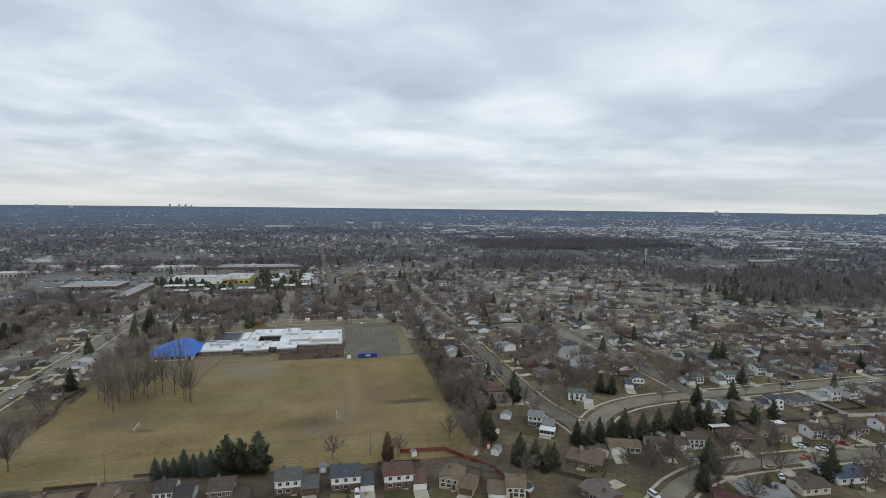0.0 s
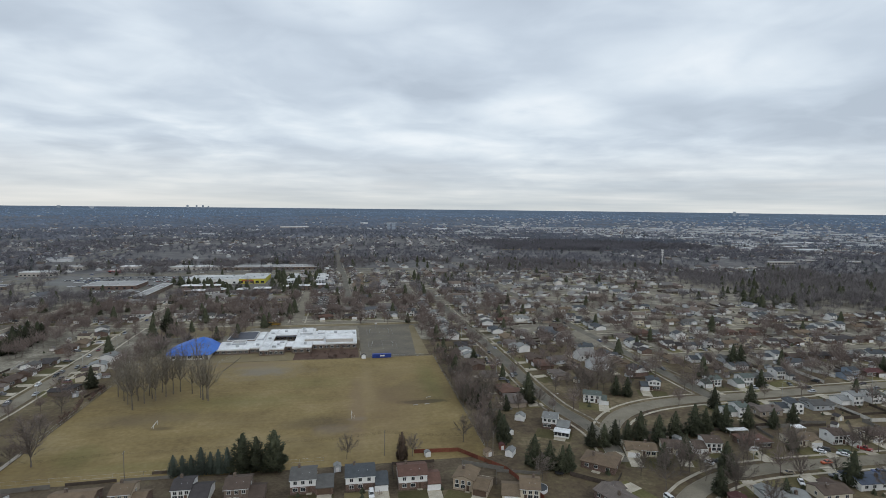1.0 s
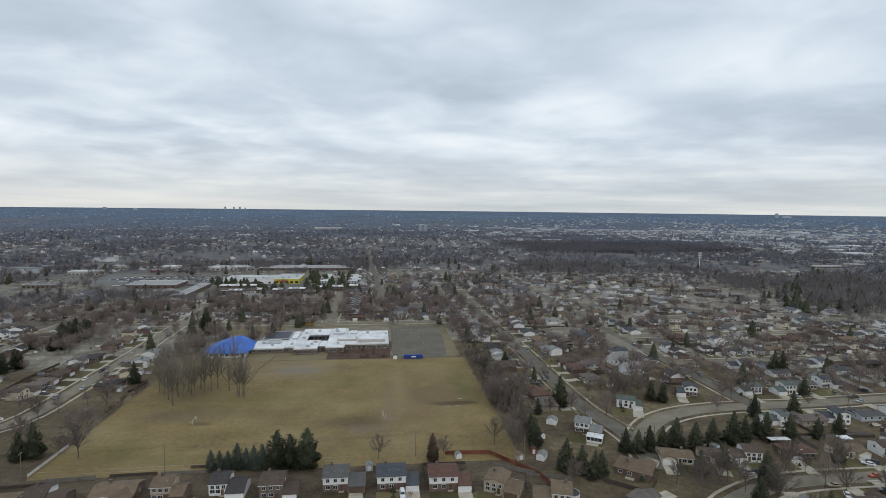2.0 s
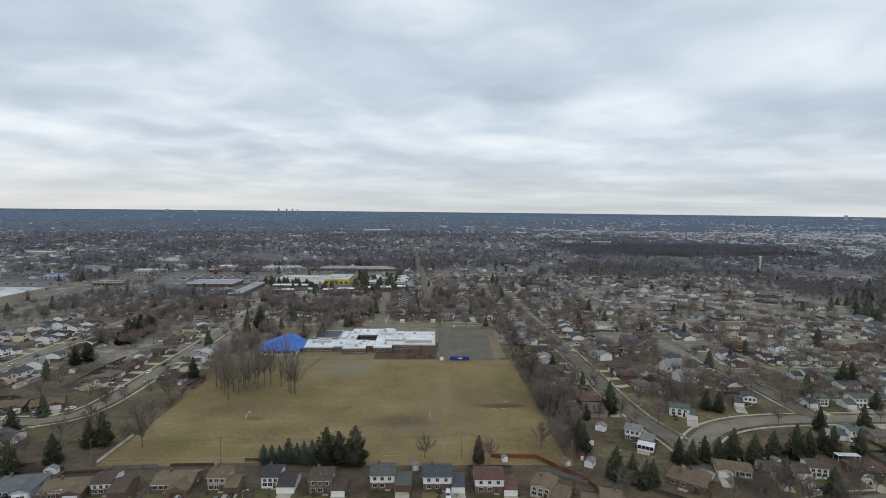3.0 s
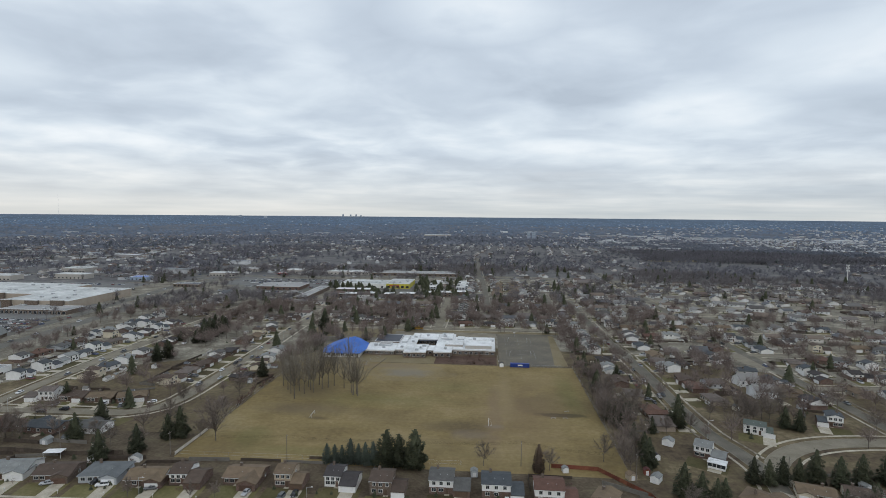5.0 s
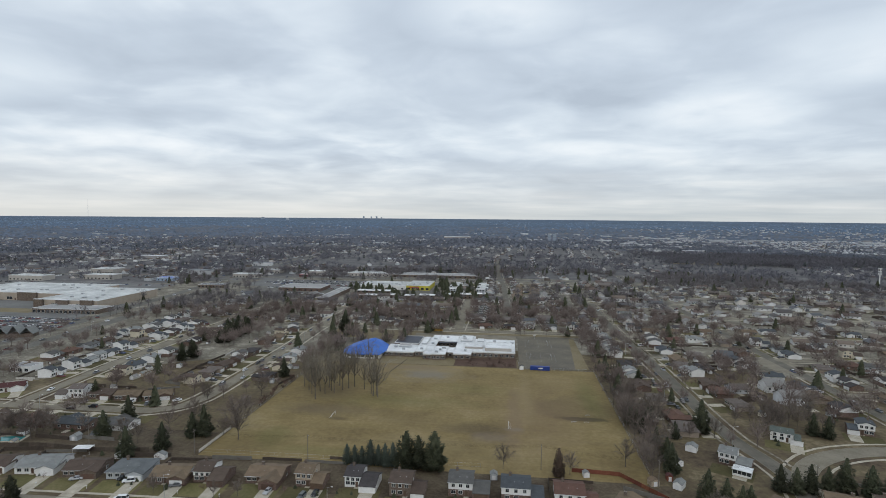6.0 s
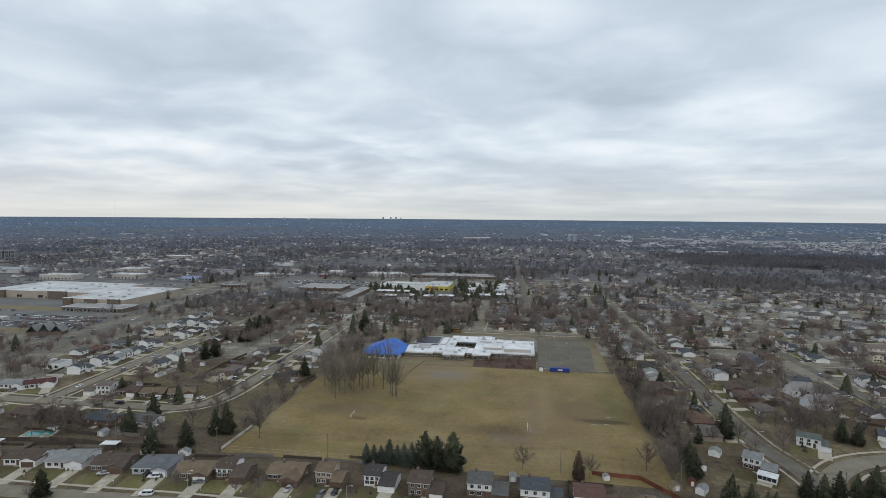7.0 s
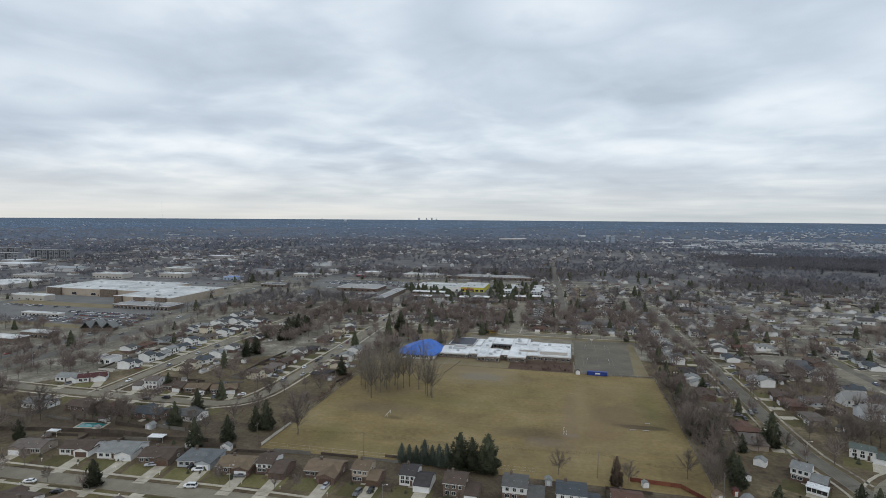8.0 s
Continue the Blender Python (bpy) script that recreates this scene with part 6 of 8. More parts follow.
board_fence([(-72, 207), (-46, 207.5)], 1.2, DARKWOOD, "low dark fence along the field", 3.2)


def mesh_fence(pts, h, label):
    """Chain-link fence: slim posts and a top rail."""
    top = thing("chain_link_fence", spot(*pts[0]), label, "fence")
    o = Vector((*pts[0], 0))
    if "slim" not in PIECES:
        s = Shape()
        s.tube((0, 0, -0.05), (0, 0, h), 0.045, 0.045, 5)
        PIECES["slim"] = s.mesh("post", STEEL)
    for p, q in zip(pts, pts[1:]):
        a, b = Vector((*p, 0)) - o, Vector((*q, 0)) - o
        n = max(1, int((b - a).length / 9))
        for i in range(n + 1):
            c = a.lerp(b, i / n)
            part("post", PIECES["slim"], None, top, "", spot(c.x, c.y))
        for z in (h - 0.04, 0.15):
            r = Shape()
            r.tube(a + Vector((0, 0, z)), b + Vector((0, 0, z)), 0.025, 0.025, 4)
            part("rail", r, STEEL, top)
    return top


mesh_fence([(-127, 206), (-75, 207), (-10, 208.6)], 1.5, "thin chain-link fence along the near side of the field")
mesh_fence([(56, 212), (56.3, 280), (56, 352), (8, 352), (7, 376)], 1.5, "thin chain-link fence along the gardens and playground")
mesh_fence([(-81, 336), (-80, 356), (-75, 366)], 1.5, "short chain-link fence by the school corner")
mesh_fence([(-128.6, 232), (-129, 312), (-128, 352)], 1.5, "chain-link fence along the western gardens")


def shed(x, y, rz, w, d, h, wall, roof, label):
    t = thing("shed", spot(x, y, rz), label, "shed")
    part("wall", wall_block(-w / 2, w / 2, -d / 2, d / 2, h, "y", w * 0.25), wall, t)
    part("roof", roof_block(-w / 2, w / 2, -d / 2, d / 2, h, "y", w * 0.25, 0.18, 0.08), roof, t)
    part("door", door_mesh(min(1.4, w * 0.5), 1.8, True, 2), None, t, "", spot(0, -d / 2 - 0.02, 0, 0.03))
    TAKEN.append((x, y, w))


shed(-4.5, 200, 5, 2.6, 3, 2.1, WALLS["grey"], ROOFS["pale"], "small grey garden shed behind a house")
shed(64.5, 202.5, -35, 3.2, 4.5, 2.2, WALLS["white"], ROOFS["pale"], "white garden shed with a pale roof")
shed(62.5, 208, 0, 2.2, 2.2, 2.0, REDWOOD, ROOFS["red"], "small red playhouse in a garden")
shed(55.5, 203.5, 15, 3.4, 3.0, 1.9, WALLS["tan"], ROOFS["tan"], "low tan shed by the red fence")
shed(-158, 196.5, 10, 3.2, 3, 2.0, WALLS["white"], ROOFS["pale"], "white garden shed beside a tall spruce")
shed(-141, 198, 5, 4.5, 2.4, 1.8, WALLS["white"], ROOFS["pale"], "low white garden store by the fence")
shed(31, 206.5, 12, 2.2, 2.2, 1.8, WALLS["white"], ROOFS["pale"], "white garden shed near the field")
shed(9.5, 351, 0, 2.6, 2.2, 2.3, WALLS["white"], ROOFS["dark"], "white kiosk at the playground corner")
shed(80, 237, -30, 4.5, 4, 2.2, WALLS["white"], ROOFS["pale"], "white shed in a garden by the street")
BLUEPAINT = material("blue_painted_steel", [(0.02, 0.045, 0.20), (0.03, 0.06, 0.26)], 0.4, 3, 0.5)
t = thing("storage_container", spot(21.5, 351.5), "long blue storage container beside the playground", "container")
s = Shape()
for k in range(24):
    s.box(-6.2 + 0.52 * k, -6.2 + 0.52 * k + 0.3, -1.26, 1.26, 0.1, 2.5)
s.box(-6.25, 6.25, -1.2, 1.2, 0.05, 2.55)
part("body", s, BLUEPAINT, t)
s = Shape()
s.box(-1.2, 1.8, -1.30, -1.265, 1.0, 1.9)
part("sign", s, TRIM, t, "plain white sign panel")

TRIMPOOL = material("pool_water", [(0.03, 0.20, 0.20), (0.05, 0.27, 0.27)], 0.3, 3, 0.08, coords="P")
t = thing("swimming_pool", spot(-219.5, 206, 14), "rectangular swimming pool with teal cover and concrete edge", "pool")
part("edge", ring_shape(-7, 7, -3.6, 3.6, 0, 0.25, 0.9), CONCRETE, t)
s = Shape()
s.box(-6.1, 6.1, -2.7, 2.7, 0.0, 0.14)
part("water", s, TRIMPOOL, t)
t = thing("round_pool", spot(66.5, 174.5), "round above-ground pool with a grey cover", "pool")
s = Shape()
ring = [(3.1 * math.cos(k * math.pi / 12), 3.1 * math.sin(k * math.pi / 12)) for k in range(24)]
s.solid([(a, b, 0) for a, b in ring], [(a, b, 1.2) for a, b in ring])
part("wall", s, GUTTER, t)
s = Shape()
s.solid([(a * 0.96, b * 0.96, 1.2) for a, b in ring], [(a * 0.93, b * 0.93, 1.26) for a, b in ring])
part("cover", s, ROOFS["slate"], t)
t = thing("trampoline", spot(78, 184), "round garden trampoline with a dark safety net", "trampoline")
s = Shape()
s.solid([(a * 0.55, b * 0.55, 0.8) for a, b in ring], [(a * 0.55, b * 0.55, 0.86) for a, b in ring])
part("mat", s, TYRE, t)
for k in range(6):
    s = Shape()
    s.tube((1.75 * math.cos(k), 1.75 * math.sin(k), 0), (1.75 * math.cos(k), 1.75 * math.sin(k), 2.6), 0.05, 0.05, 5)
    part("post", s, TYRE, t)

# goals
for x, y in ((-86, 253), (1, 252)):
    t = thing("soccer_goal", spot(x, y, 90 if x < -50 else -90, 0, 0.72), "white metal soccer goal standing on the dry field", "goal")
    for a in (-3.66, 3.66):
        s = Shape()
        s.tube((a, 0, 0), (a, 0, 2.44), 0.11, 0.11, 6)
        part("post", s, TRIM, t)
        s = Shape()
        s.tube((a, 0, 2.4), (a, 1.8, 0.05), 0.05, 0.05, 5)
        part("stay", s, TRIM, t)
    s = Shape()
    s.tube((-3.77, 0, 2.44), (3.77, 0, 2.44), 0.11, 0.11, 6)
    part("crossbar", s, TRIM, t)
    s = Shape()
    s.tube((-3.66, 1.8, 0.06), (3.66, 1.8, 0.06), 0.05, 0.05, 5)
    part("ground_bar", s, TRIM, t)
for x, y, rz in ((41, 272, 10), (33, 262, 8), (39, 262.5, 8)):
    t = thing("bench", spot(x, y, rz), "pale bench beside the worn ball diamond", "bench")
    s = Shape()
    s.box(-1.3, 1.3, -0.15, 0.15, 0.42, 0.46)
    part("seat", s, STEEL, t)
    for a in (-1.0, 1.0):
        s = Shape()
        s.box(a - 0.05, a + 0.05, -0.16, 0.16, 0, 0.42)
        part("leg", s, STEEL, t)

# utility poles and their lines behind the gardens
POLEWOOD = material("weathered_pole_wood", [(0.15, 0.13, 0.11), (0.22, 0.195, 0.17)], 0.4, 6, 0.9)
POLES = [(-176, 201), (-130, 204), (-81, 205.5), (-34, 207), (14, 209.5), (57, 202), (114, 206)]
for i, (x, y) in enumerate(POLES):
    t = thing("utility_pole", spot(x, y), "weathered wooden utility pole with a crossarm", "pole", "poles behind the gardens")
    s = Shape()
    s.tube((0, 0, -0.2), (0, 0, 10.5), 0.16, 0.11, 8)
    part("pole", s, POLEWOOD, t)
    s = Shape()
    s.box(-0.06, 0.06, -1.1, 1.1, 9.6, 9.75)
    part("crossarm", s, POLEWOOD, t)
    for k in (-0.9, 0, 0.9):
        s = Shape()
        s.tube((0, k, 9.75), (0, k, 9.95), 0.05, 0.04, 6)
        part("insulator", s, GUTTER, t)
for k in (-0.9, 0, 0.9):
    s = Shape()
    for (x0, y0), (x1, y1) in zip(POLES, POLES[1:]):
        last = None
        for i in range(9):
            u = i / 8
            p = Vector((x0 + (x1 - x0) * u, y0 + (y1 - y0) * u + k, 9.95 - 1.1 * 4 * u * (1 - u)))
            if last:
                s.tube(last, p, 0.016, 0.016, 3, False)
            last = p
    tagged(new("power_line", s.mesh("power_line", TYRE)), "thin dark power line hung between the poles", "cable")
for x, y in ((-158, 300), (-158.5, 350), (-159, 400), (-185, 240), (-235, 238), (86, 300), (86, 350), (86, 400), (100, 245), (230, 245.5), (290, 248), (-120, 169.5), (-60, 169), (160, 183), (210, 183), (-344, 280), (-346, 340), (-352, 410)):
    t = thing("street_lamp", spot(x, y), "slim grey street lamp with a short arm", "street lamp", "street lamps")
    s = Shape()
    s.tube((0, 0, 0), (0, 0, 8.5), 0.1, 0.06, 6)
    part("pole", s, STEEL, t)
    s = Shape()
    s.tube((0, 0, 8.4), (1.6, 0, 8.7), 0.04, 0.04, 5)
    part("arm", s, STEEL, t)
    s = Shape()
    s.box(1.4, 2.1, -0.15, 0.15, 8.62, 8.78)
    part("lamp_head", s, GUTTER, t)

# cell tower, far masts and towers
t = thing("cell_tower", spot(544, 858), "tall white cell tower with antenna rings", "tower")
s = Shape()
s.tube((0, 0, 0), (0, 0, 30), 0.9, 0.6, 8)
part("pole", s, TRIM, t)
for z in (29, 25, 21):
    s = Shape()
    s.tube((0, 0, z - 0.15), (0, 0, z + 0.15), 1.9, 1.9, 9)
    ring = part("antenna_ring", s, TRIM, t)
    for k in range(6):
        a = 2 * math.pi * k / 6
        s = Shape()
        s.box(2.0 * math.cos(a) - 0.35, 2.0 * math.cos(a) + 0.35, 2.0 * math.sin(a) - 0.35, 2.0 * math.sin(a) + 0.35, z - 1.1, z + 1.1)
        part("antenna", s, TRIM, ring)
# blue-grey facades and pale window bands: distance haze put into the colour
FARTOWER = material("hazy_far_facade", [(0.30, 0.345, 0.40), (0.36, 0.405, 0.46)], 0.02, 0.3, 0.9)
FARBAND = material("hazy_window_band", [(0.22, 0.26, 0.31), (0.27, 0.31, 0.36)], 0.02, 0.3, 0.5)
PALETOWER = material("pale_far_facade", [(0.45, 0.48, 0.52), (0.55, 0.58, 0.62)], 0.02, 0.3, 0.9)


def far_spot(azimuth, r):
    a = radians(azimuth)
    return spot(r * math.sin(a), r * math.cos(a), -azimuth, ground_z(r) - 0.5)


for az, r, w, h, m in ((-15.45, 4800, 15, 27, FARTOWER), (-14.65, 4800, 12, 26, FARTOWER), (-14.1, 4800, 14, 27, FARTOWER), (-13.6, 4800, 12, 20, FARTOWER), (-23.2, 4650, 26, 16, PALETOWER), (-25.6, 4700, 24, 18, FARTOWER), (38.5, 4500, 22, 34, PALETOWER), (39.3, 4520, 60, 12, PALETOWER), (4.75, 2245, 14, 34, FARTOWER), (4.2, 2245, 12, 32, FARTOWER), (50.8, 4700, 40, 20, FARTOWER)):
    t = thing("distant_tower", far_spot(az, r), "hazy high-rise block standing on the horizon", "building")
    s = Shape()
    s.box(-w / 2, w / 2, -w * 0.3, w * 0.3, 0, h * 0.92)
    part("shaft", s, m, t)
    s = Shape()
    s.box(-w * 0.35, w * 0.35, -w * 0.2, w * 0.2, h * 0.92, h)
    part("crown", s, m, t)
    for k in range(4):
        s = Shape()
        s.box(-w * 0.46, w * 0.46, -w * 0.3 - 0.2, -w * 0.3, h * (0.12 + 0.2 * k), h * (0.2 + 0.2 * k))
        part("window_band", s, FARBAND, t)
t = thing("radio_mast", far_spot(-40.53, 4850), "thin lattice radio mast rising over the horizon", "mast")
for a in (-1, 1):
    s = Shape()
    s.tube((a * 0.8, 0, 0), (0, 0, 150), 0.35, 0.2, 4)
    part("leg", s, FARTOWER, t)
for x0, x1, y in ((772, 830, 872), (868, 908, 900), (926, 985, 940), (948, 975, 868)):
    flat_building("warehouse", x0, x1, y, y + 12, 4.5, PALEWALL, GREYROOF, "long low pale building beyond the eastern wood", "warehouse", 10, 1, 4, 2)
flat_building("warehouse", -292, -172, 2410, 2450, 9, PALEWALL, MEMBRANE, "very long white warehouse far to the north", "warehouse", 12, 0, 5, 3)

# ---------------------------------------------------------------- shrubs
def shrub_shapes(seed, h):
    r = random.Random(seed)
    wood, fine = Shape(), Shape()
    for k in range(9):
        a = r.uniform(0, 6.3)
        q = Vector((math.cos(a) * h * 0.4, math.sin(a) * h * 0.4, h * r.uniform(0.6, 0.9)))
        wood.tube((0, 0, -0.05), q, 0.03, 0.01, 3, False)
        for n in range(26):
            p = q * r.uniform(0.3, 1.0)
            d = Vector((r.uniform(-1, 1), r.uniform(-1, 1), r.uniform(-0.2, 1.2))).normalized() * h * r.uniform(0.15, 0.35)
            sd = d.orthogonal().normalized() * 0.025
            fine.face([tuple(p - sd), tuple(p + sd), tuple(p + d)])
    return wood, fine


REDTWIG = material("reddish_brush_twigs", [(0.12, 0.075, 0.06), (0.17, 0.11, 0.09)], 0.4, 4, 0.95, 0, 0.2)
SHRUB = [tree_build("shrub", shrub_shapes(120 + k, 2.6), (BARK, REDTWIG), "leafless reddish-brown shrub at the field's edge", "shrub") for k in range(4)]
HEDGE = [tree_build("evergreen_shrub", conifer_shapes(130 + k, 3.4, 0.9, 0.02, 0.3, 0.5, 0.2, 0.1), (BARK, NEEDLE), "narrow dark evergreen shrub in a row", "shrub") for k in range(2)]
srng = random.Random(9)
for k in range(26):
    plant(SHRUB, srng.uniform(-30, 5), srng.uniform(353.5, 373), srng.uniform(0.7, 1.15))
for k in range(22):
    plant(SHRUB, -130 + srng.uniform(-2, 1.5), 262 + 2.4 * k, srng.uniform(0.8, 1.3))
for k in range(9):
    plant(HEDGE, 58.5 + 1.7 * k, 360 + 0.2 * k, 1.0)

# small garden and street things
for x, y in ((-207, 170), (-189, 170), (-172, 171), (-152, 171.5), (-135, 172), (-117, 172.5), (-101, 172.5), (-82, 172), (-64, 171.5), (-196, 152), (-154, 154), (150, 181.5), (172, 181), (190, 182), (214, 181), (229, 181), (170, 169.5), (192, 170)):
    t = thing("mailbox", spot(x, y, 0), "small white mailbox on a wooden post", "mailbox", "mailboxes along the front street")
    s = Shape()
    s.box(-0.06, 0.06, -0.06, 0.06, 0, 1.0)
    part("post", s, PALEWOOD, t)
    s = Shape()
    s.solid([(-0.12, -0.3, 1.0), (0.12, -0.3, 1.0), (0.12, 0.3, 1.0), (-0.12, 0.3, 1.0)], [(-0.1, -0.3, 1.28), (0.1, -0.3, 1.28), (0.1, 0.3, 1.28), (-0.1, 0.3, 1.28)])
    part("box", s, TRIM, t)
# glazed porch on the white house by the bend
t = thing("sun_porch", spot(92.5, 216.5, -30), "white sun porch with a flat pale roof and dark panes", "porch")
s = Shape()
s.box(-3.2, 3.2, -2.2, 2.2, 0, 0.8)
part("base", s, TRIM, t)
for k in range(5):
    for y in (-2.15, 2.15):
        s = Shape()
        s.box(-3.2 + 1.58 * k - 0.02, -3.2 + 1.58 * k + 0.12, y - 0.05, y + 0.05, 0.8, 2.4)
        part("mullion", s, TRIM, t)
s = Shape()
s.box(-3.1, 3.1, -2.1, 2.1, 0.8, 2.4)
part("glazing", s, GLASS, t)
s = Shape()
s.box(-3.5, 3.5, -2.5, 2.5, 2.4, 2.6)
part("roof", s, MEMBRANE, t)
# flat white patio roofs behind houses
for x, y, rz, w, d in ((171, 206, -4, 9, 3.2), (201, 204.5, -3, 5, 4), (-176, 198, 10, 7, 4), (-226, 192, 8, 5, 3), (-150, 312, 0, 5, 3)):
    t = thing("patio_roof", spot(x, y, rz), "flat white patio roof on slim posts", "patio roof")
    s = Shape()
    s.box(-w / 2, w / 2, -d / 2, d / 2, 2.5, 2.64)
    part("cover", s, MEMBRANE, t)
    for a in (-w / 2 + 0.2, w / 2 - 0.2):
        for b in (-d / 2 + 0.2, d / 2 - 0.2):
            s = Shape()
            s.tube((a, b, 0), (a, b, 2.5), 0.06, 0.06, 5)
            part("post", s, TRIM, t)
# sheds in the back gardens
grng = random.Random(21)
for x, y in ((-212, 201), (-190, 210), (-165, 208), (70, 222), (66, 262), (62, 310), (64, 345), (-140, 300), (-142, 330), (-140, 352), (-225, 300), (-222, 345), (-214, 322), (130, 285), (140, 310), (150, 336), (225, 290), (262, 292), (300, 296), (232, 214), (222, 206), (286, 212), (262, 204), (140, 204)):
    w = grng.uniform(2.4, 3.6)
    shed(x, y, grng.uniform(-30, 30), w, grng.uniform(2.2, 3.4), 2.0, WALLS[grng.choice(["white", "grey", "tan", "cream"])], ROOFS[grng.choice(["grey", "pale", "brown", "dark"])], "small garden shed with a pitched roof in a back garden")
# a dark thicket of conifers and the strip of bare trees by the field
for k in range(16):
    plant(SPRUCE if k % 3 else PINE, -232 + grng.uniform(-8, 14), 388 + 3.6 * k + grng.uniform(-3, 3), grng.uniform(0.55, 0.85))

# ---------------------------------------------------------------- woods, garden trees and far houses, gathered as stuff
nrng = np.random.default_rng(17)


def stuff(name, verts, faces, mats, slots, label, category):
    """One mesh from arrays of vertices and triangles or quads."""
    me = bpy.data.meshes.new(name)
    n, k = faces.shape
    me.vertices.add(len(verts))
    me.vertices.foreach_set("co", np.ascontiguousarray(verts, dtype=np.float32).ravel())
    me.loops.add(n * k)
    me.loops.foreach_set("vertex_index", np.ascontiguousarray(faces, dtype=np.int32).ravel())
    me.polygons.add(n)
    me.polygons.foreach_set("loop_start", np.arange(0, n * k, k, dtype=np.int32))
    for m in mats:
        me.materials.append(m)
    if slots is not None:
        me.polygons.foreach_set("material_index", np.ascontiguousarray(slots, dtype=np.int32))
    me.update(calc_edges=True)
    return tagged(new(name, me), label, category, kind="stuff")


def scatter(builds, pos, size, turn=None):
    """Copies of small builds (arrays of vertices, faces) at positions, joined."""
    V, F, base = [], [], 0
    pick = nrng.integers(0, len(builds), len(pos))
    turn = nrng.uniform(0, 2 * np.pi, len(pos)) if turn is None else turn
    for b, (v, f) in enumerate(builds):
        i = np.where(pick == b)[0]
        if not len(i):
            continue
        c, s = np.cos(turn[i])[:, None], np.sin(turn[i])[:, None]
        x = v[None, :, 0] * size[i, 0:1]
        y = v[None, :, 1] * size[i, 1:2]
        z = v[None, :, 2] * size[i, 2:3]
        w = np.stack([x * c - y * s + pos[i, 0:1], x * s + y * c + pos[i, 1:2], z + pos[i, 2:3]], -1)
        V.append(w.reshape(-1, 3))
        F.append((f[None] + (np.arange(len(i)) * len(v))[:, None, None]).reshape(-1, f.shape[1]) + base)
        base += len(i) * len(v)
    return np.concatenate(V), np.concatenate(F)


def twiggy(seed, n, width, trunk=0.03):
    """A bare crown of unit height made of thin upward-fanning slivers."""
    r = np.random.default_rng(seed)
    v, f = [], []

    def sliver(p, q, w):
        d = q - p
        a = np.cross(d, r.normal(size=3))
        a = a / np.linalg.norm(a) * w
        i = len(v)
        v.extend([p - a, p + a, q])
        f.append((i, i + 1, i + 2))

    zero = np.array([0, 0, -0.02])
    for k in range(2):
        sliver(zero, np.array([0, 0, 0.75]), trunk)
    for k in range(n):
        u = r.normal(size=3)
        u /= np.linalg.norm(u)
        u[2] = u[2] if u[2] > 0 else u[2] * 0.6
        k_ = r.uniform(0.55, 1.0)
        rim = np.array([u[0] * 0.40 * k_, u[1] * 0.40 * k_, 0.58 + u[2] * 0.42 * k_])
        t0 = r.uniform(0.2, 0.75)
        start = np.array([0, 0, 0.36]) * (1 - t0) + rim * t0 + r.normal(size=3) * 0.05
        sliver(start, rim + r.normal(size=3) * 0.04, width * r.uniform(0.6, 1.3))
    for k in range(max(4, n // 12)):
        a = r.uniform(0, 6.3)
        sliver(np.array([0, 0, r.uniform(0.22, 0.45)]), np.array([0.3 * np.cos(a), 0.3 * np.sin(a), r.uniform(0.6, 0.9)]), trunk * 0.45)
    return np.array(v), np.array(f)


def conic(seed, tiers, n):
    r = np.random.default_rng(seed)
    v, f = [], []
    for t in range(tiers):
        z = 0.05 + 0.9 * t / tiers
        reach = 0.27 * (1 - z) ** 0.8 + 0.02
        for k in range(n):
            a = 6.283 * (k + r.random()) / n
            R = reach * r.uniform(0.75, 1.2)
            w = 0.5
            i = len(v)
            v += [np.array([0, 0, min(1.0, z + 0.22)]), np.array([R * np.cos(a - w), R * np.sin(a - w), z - 0.02]), np.array([R * np.cos(a + w), R * np.sin(a + w), z + r.uniform(-0.03, 0.05)])]
            f.append((i, i + 1, i + 2))
    return np.array(v), np.array(f)


def mound(seed):
    """A ragged clump of far tree tops, unit height."""
    r = np.random.default_rng(seed)
    v = [(0.15 * r.normal(), 0.15 * r.normal(), 1.0)]
    for k in range(5):
        a = 6.283 * (k + 0.35 * r.normal()) / 5
        q = 0.5 * r.uniform(0.7, 1.3)
        v.append((q * np.cos(a), q * np.sin(a), r.uniform(-0.5, -0.1)))
    return np.array(v), np.array([(0, 1 + k, 1 + (k + 1) % 5) for k in range(5)])


def noise2(x, y, scale, seed):
    """Smooth value noise on arrays."""
    r = np.random.default_rng(seed)
    grid = r.random((256, 256))
    u, w = x / scale + 1000.3, y / scale + 1000.7
    i, j = np.floor(u).astype(int), np.floor(w).astype(int)
    a, b = u - i, w - j
    a, b = a * a * (3 - 2 * a), b * b * (3 - 2 * b)
    g = lambda p, q: grid[p % 256, q % 256]
    return g(i, j) * (1 - a) * (1 - b) + g(i + 1, j) * a * (1 - b) + g(i, j + 1) * (1 - a) * b + g(i + 1, j + 1) * a * b


def elevation(pos):
    r = np.hypot(pos[:, 0], pos[:, 1])
    u = np.clip((r - FLAT) / (FAR - FLAT), 0, None)
    return 78.5 * u ** 1.5


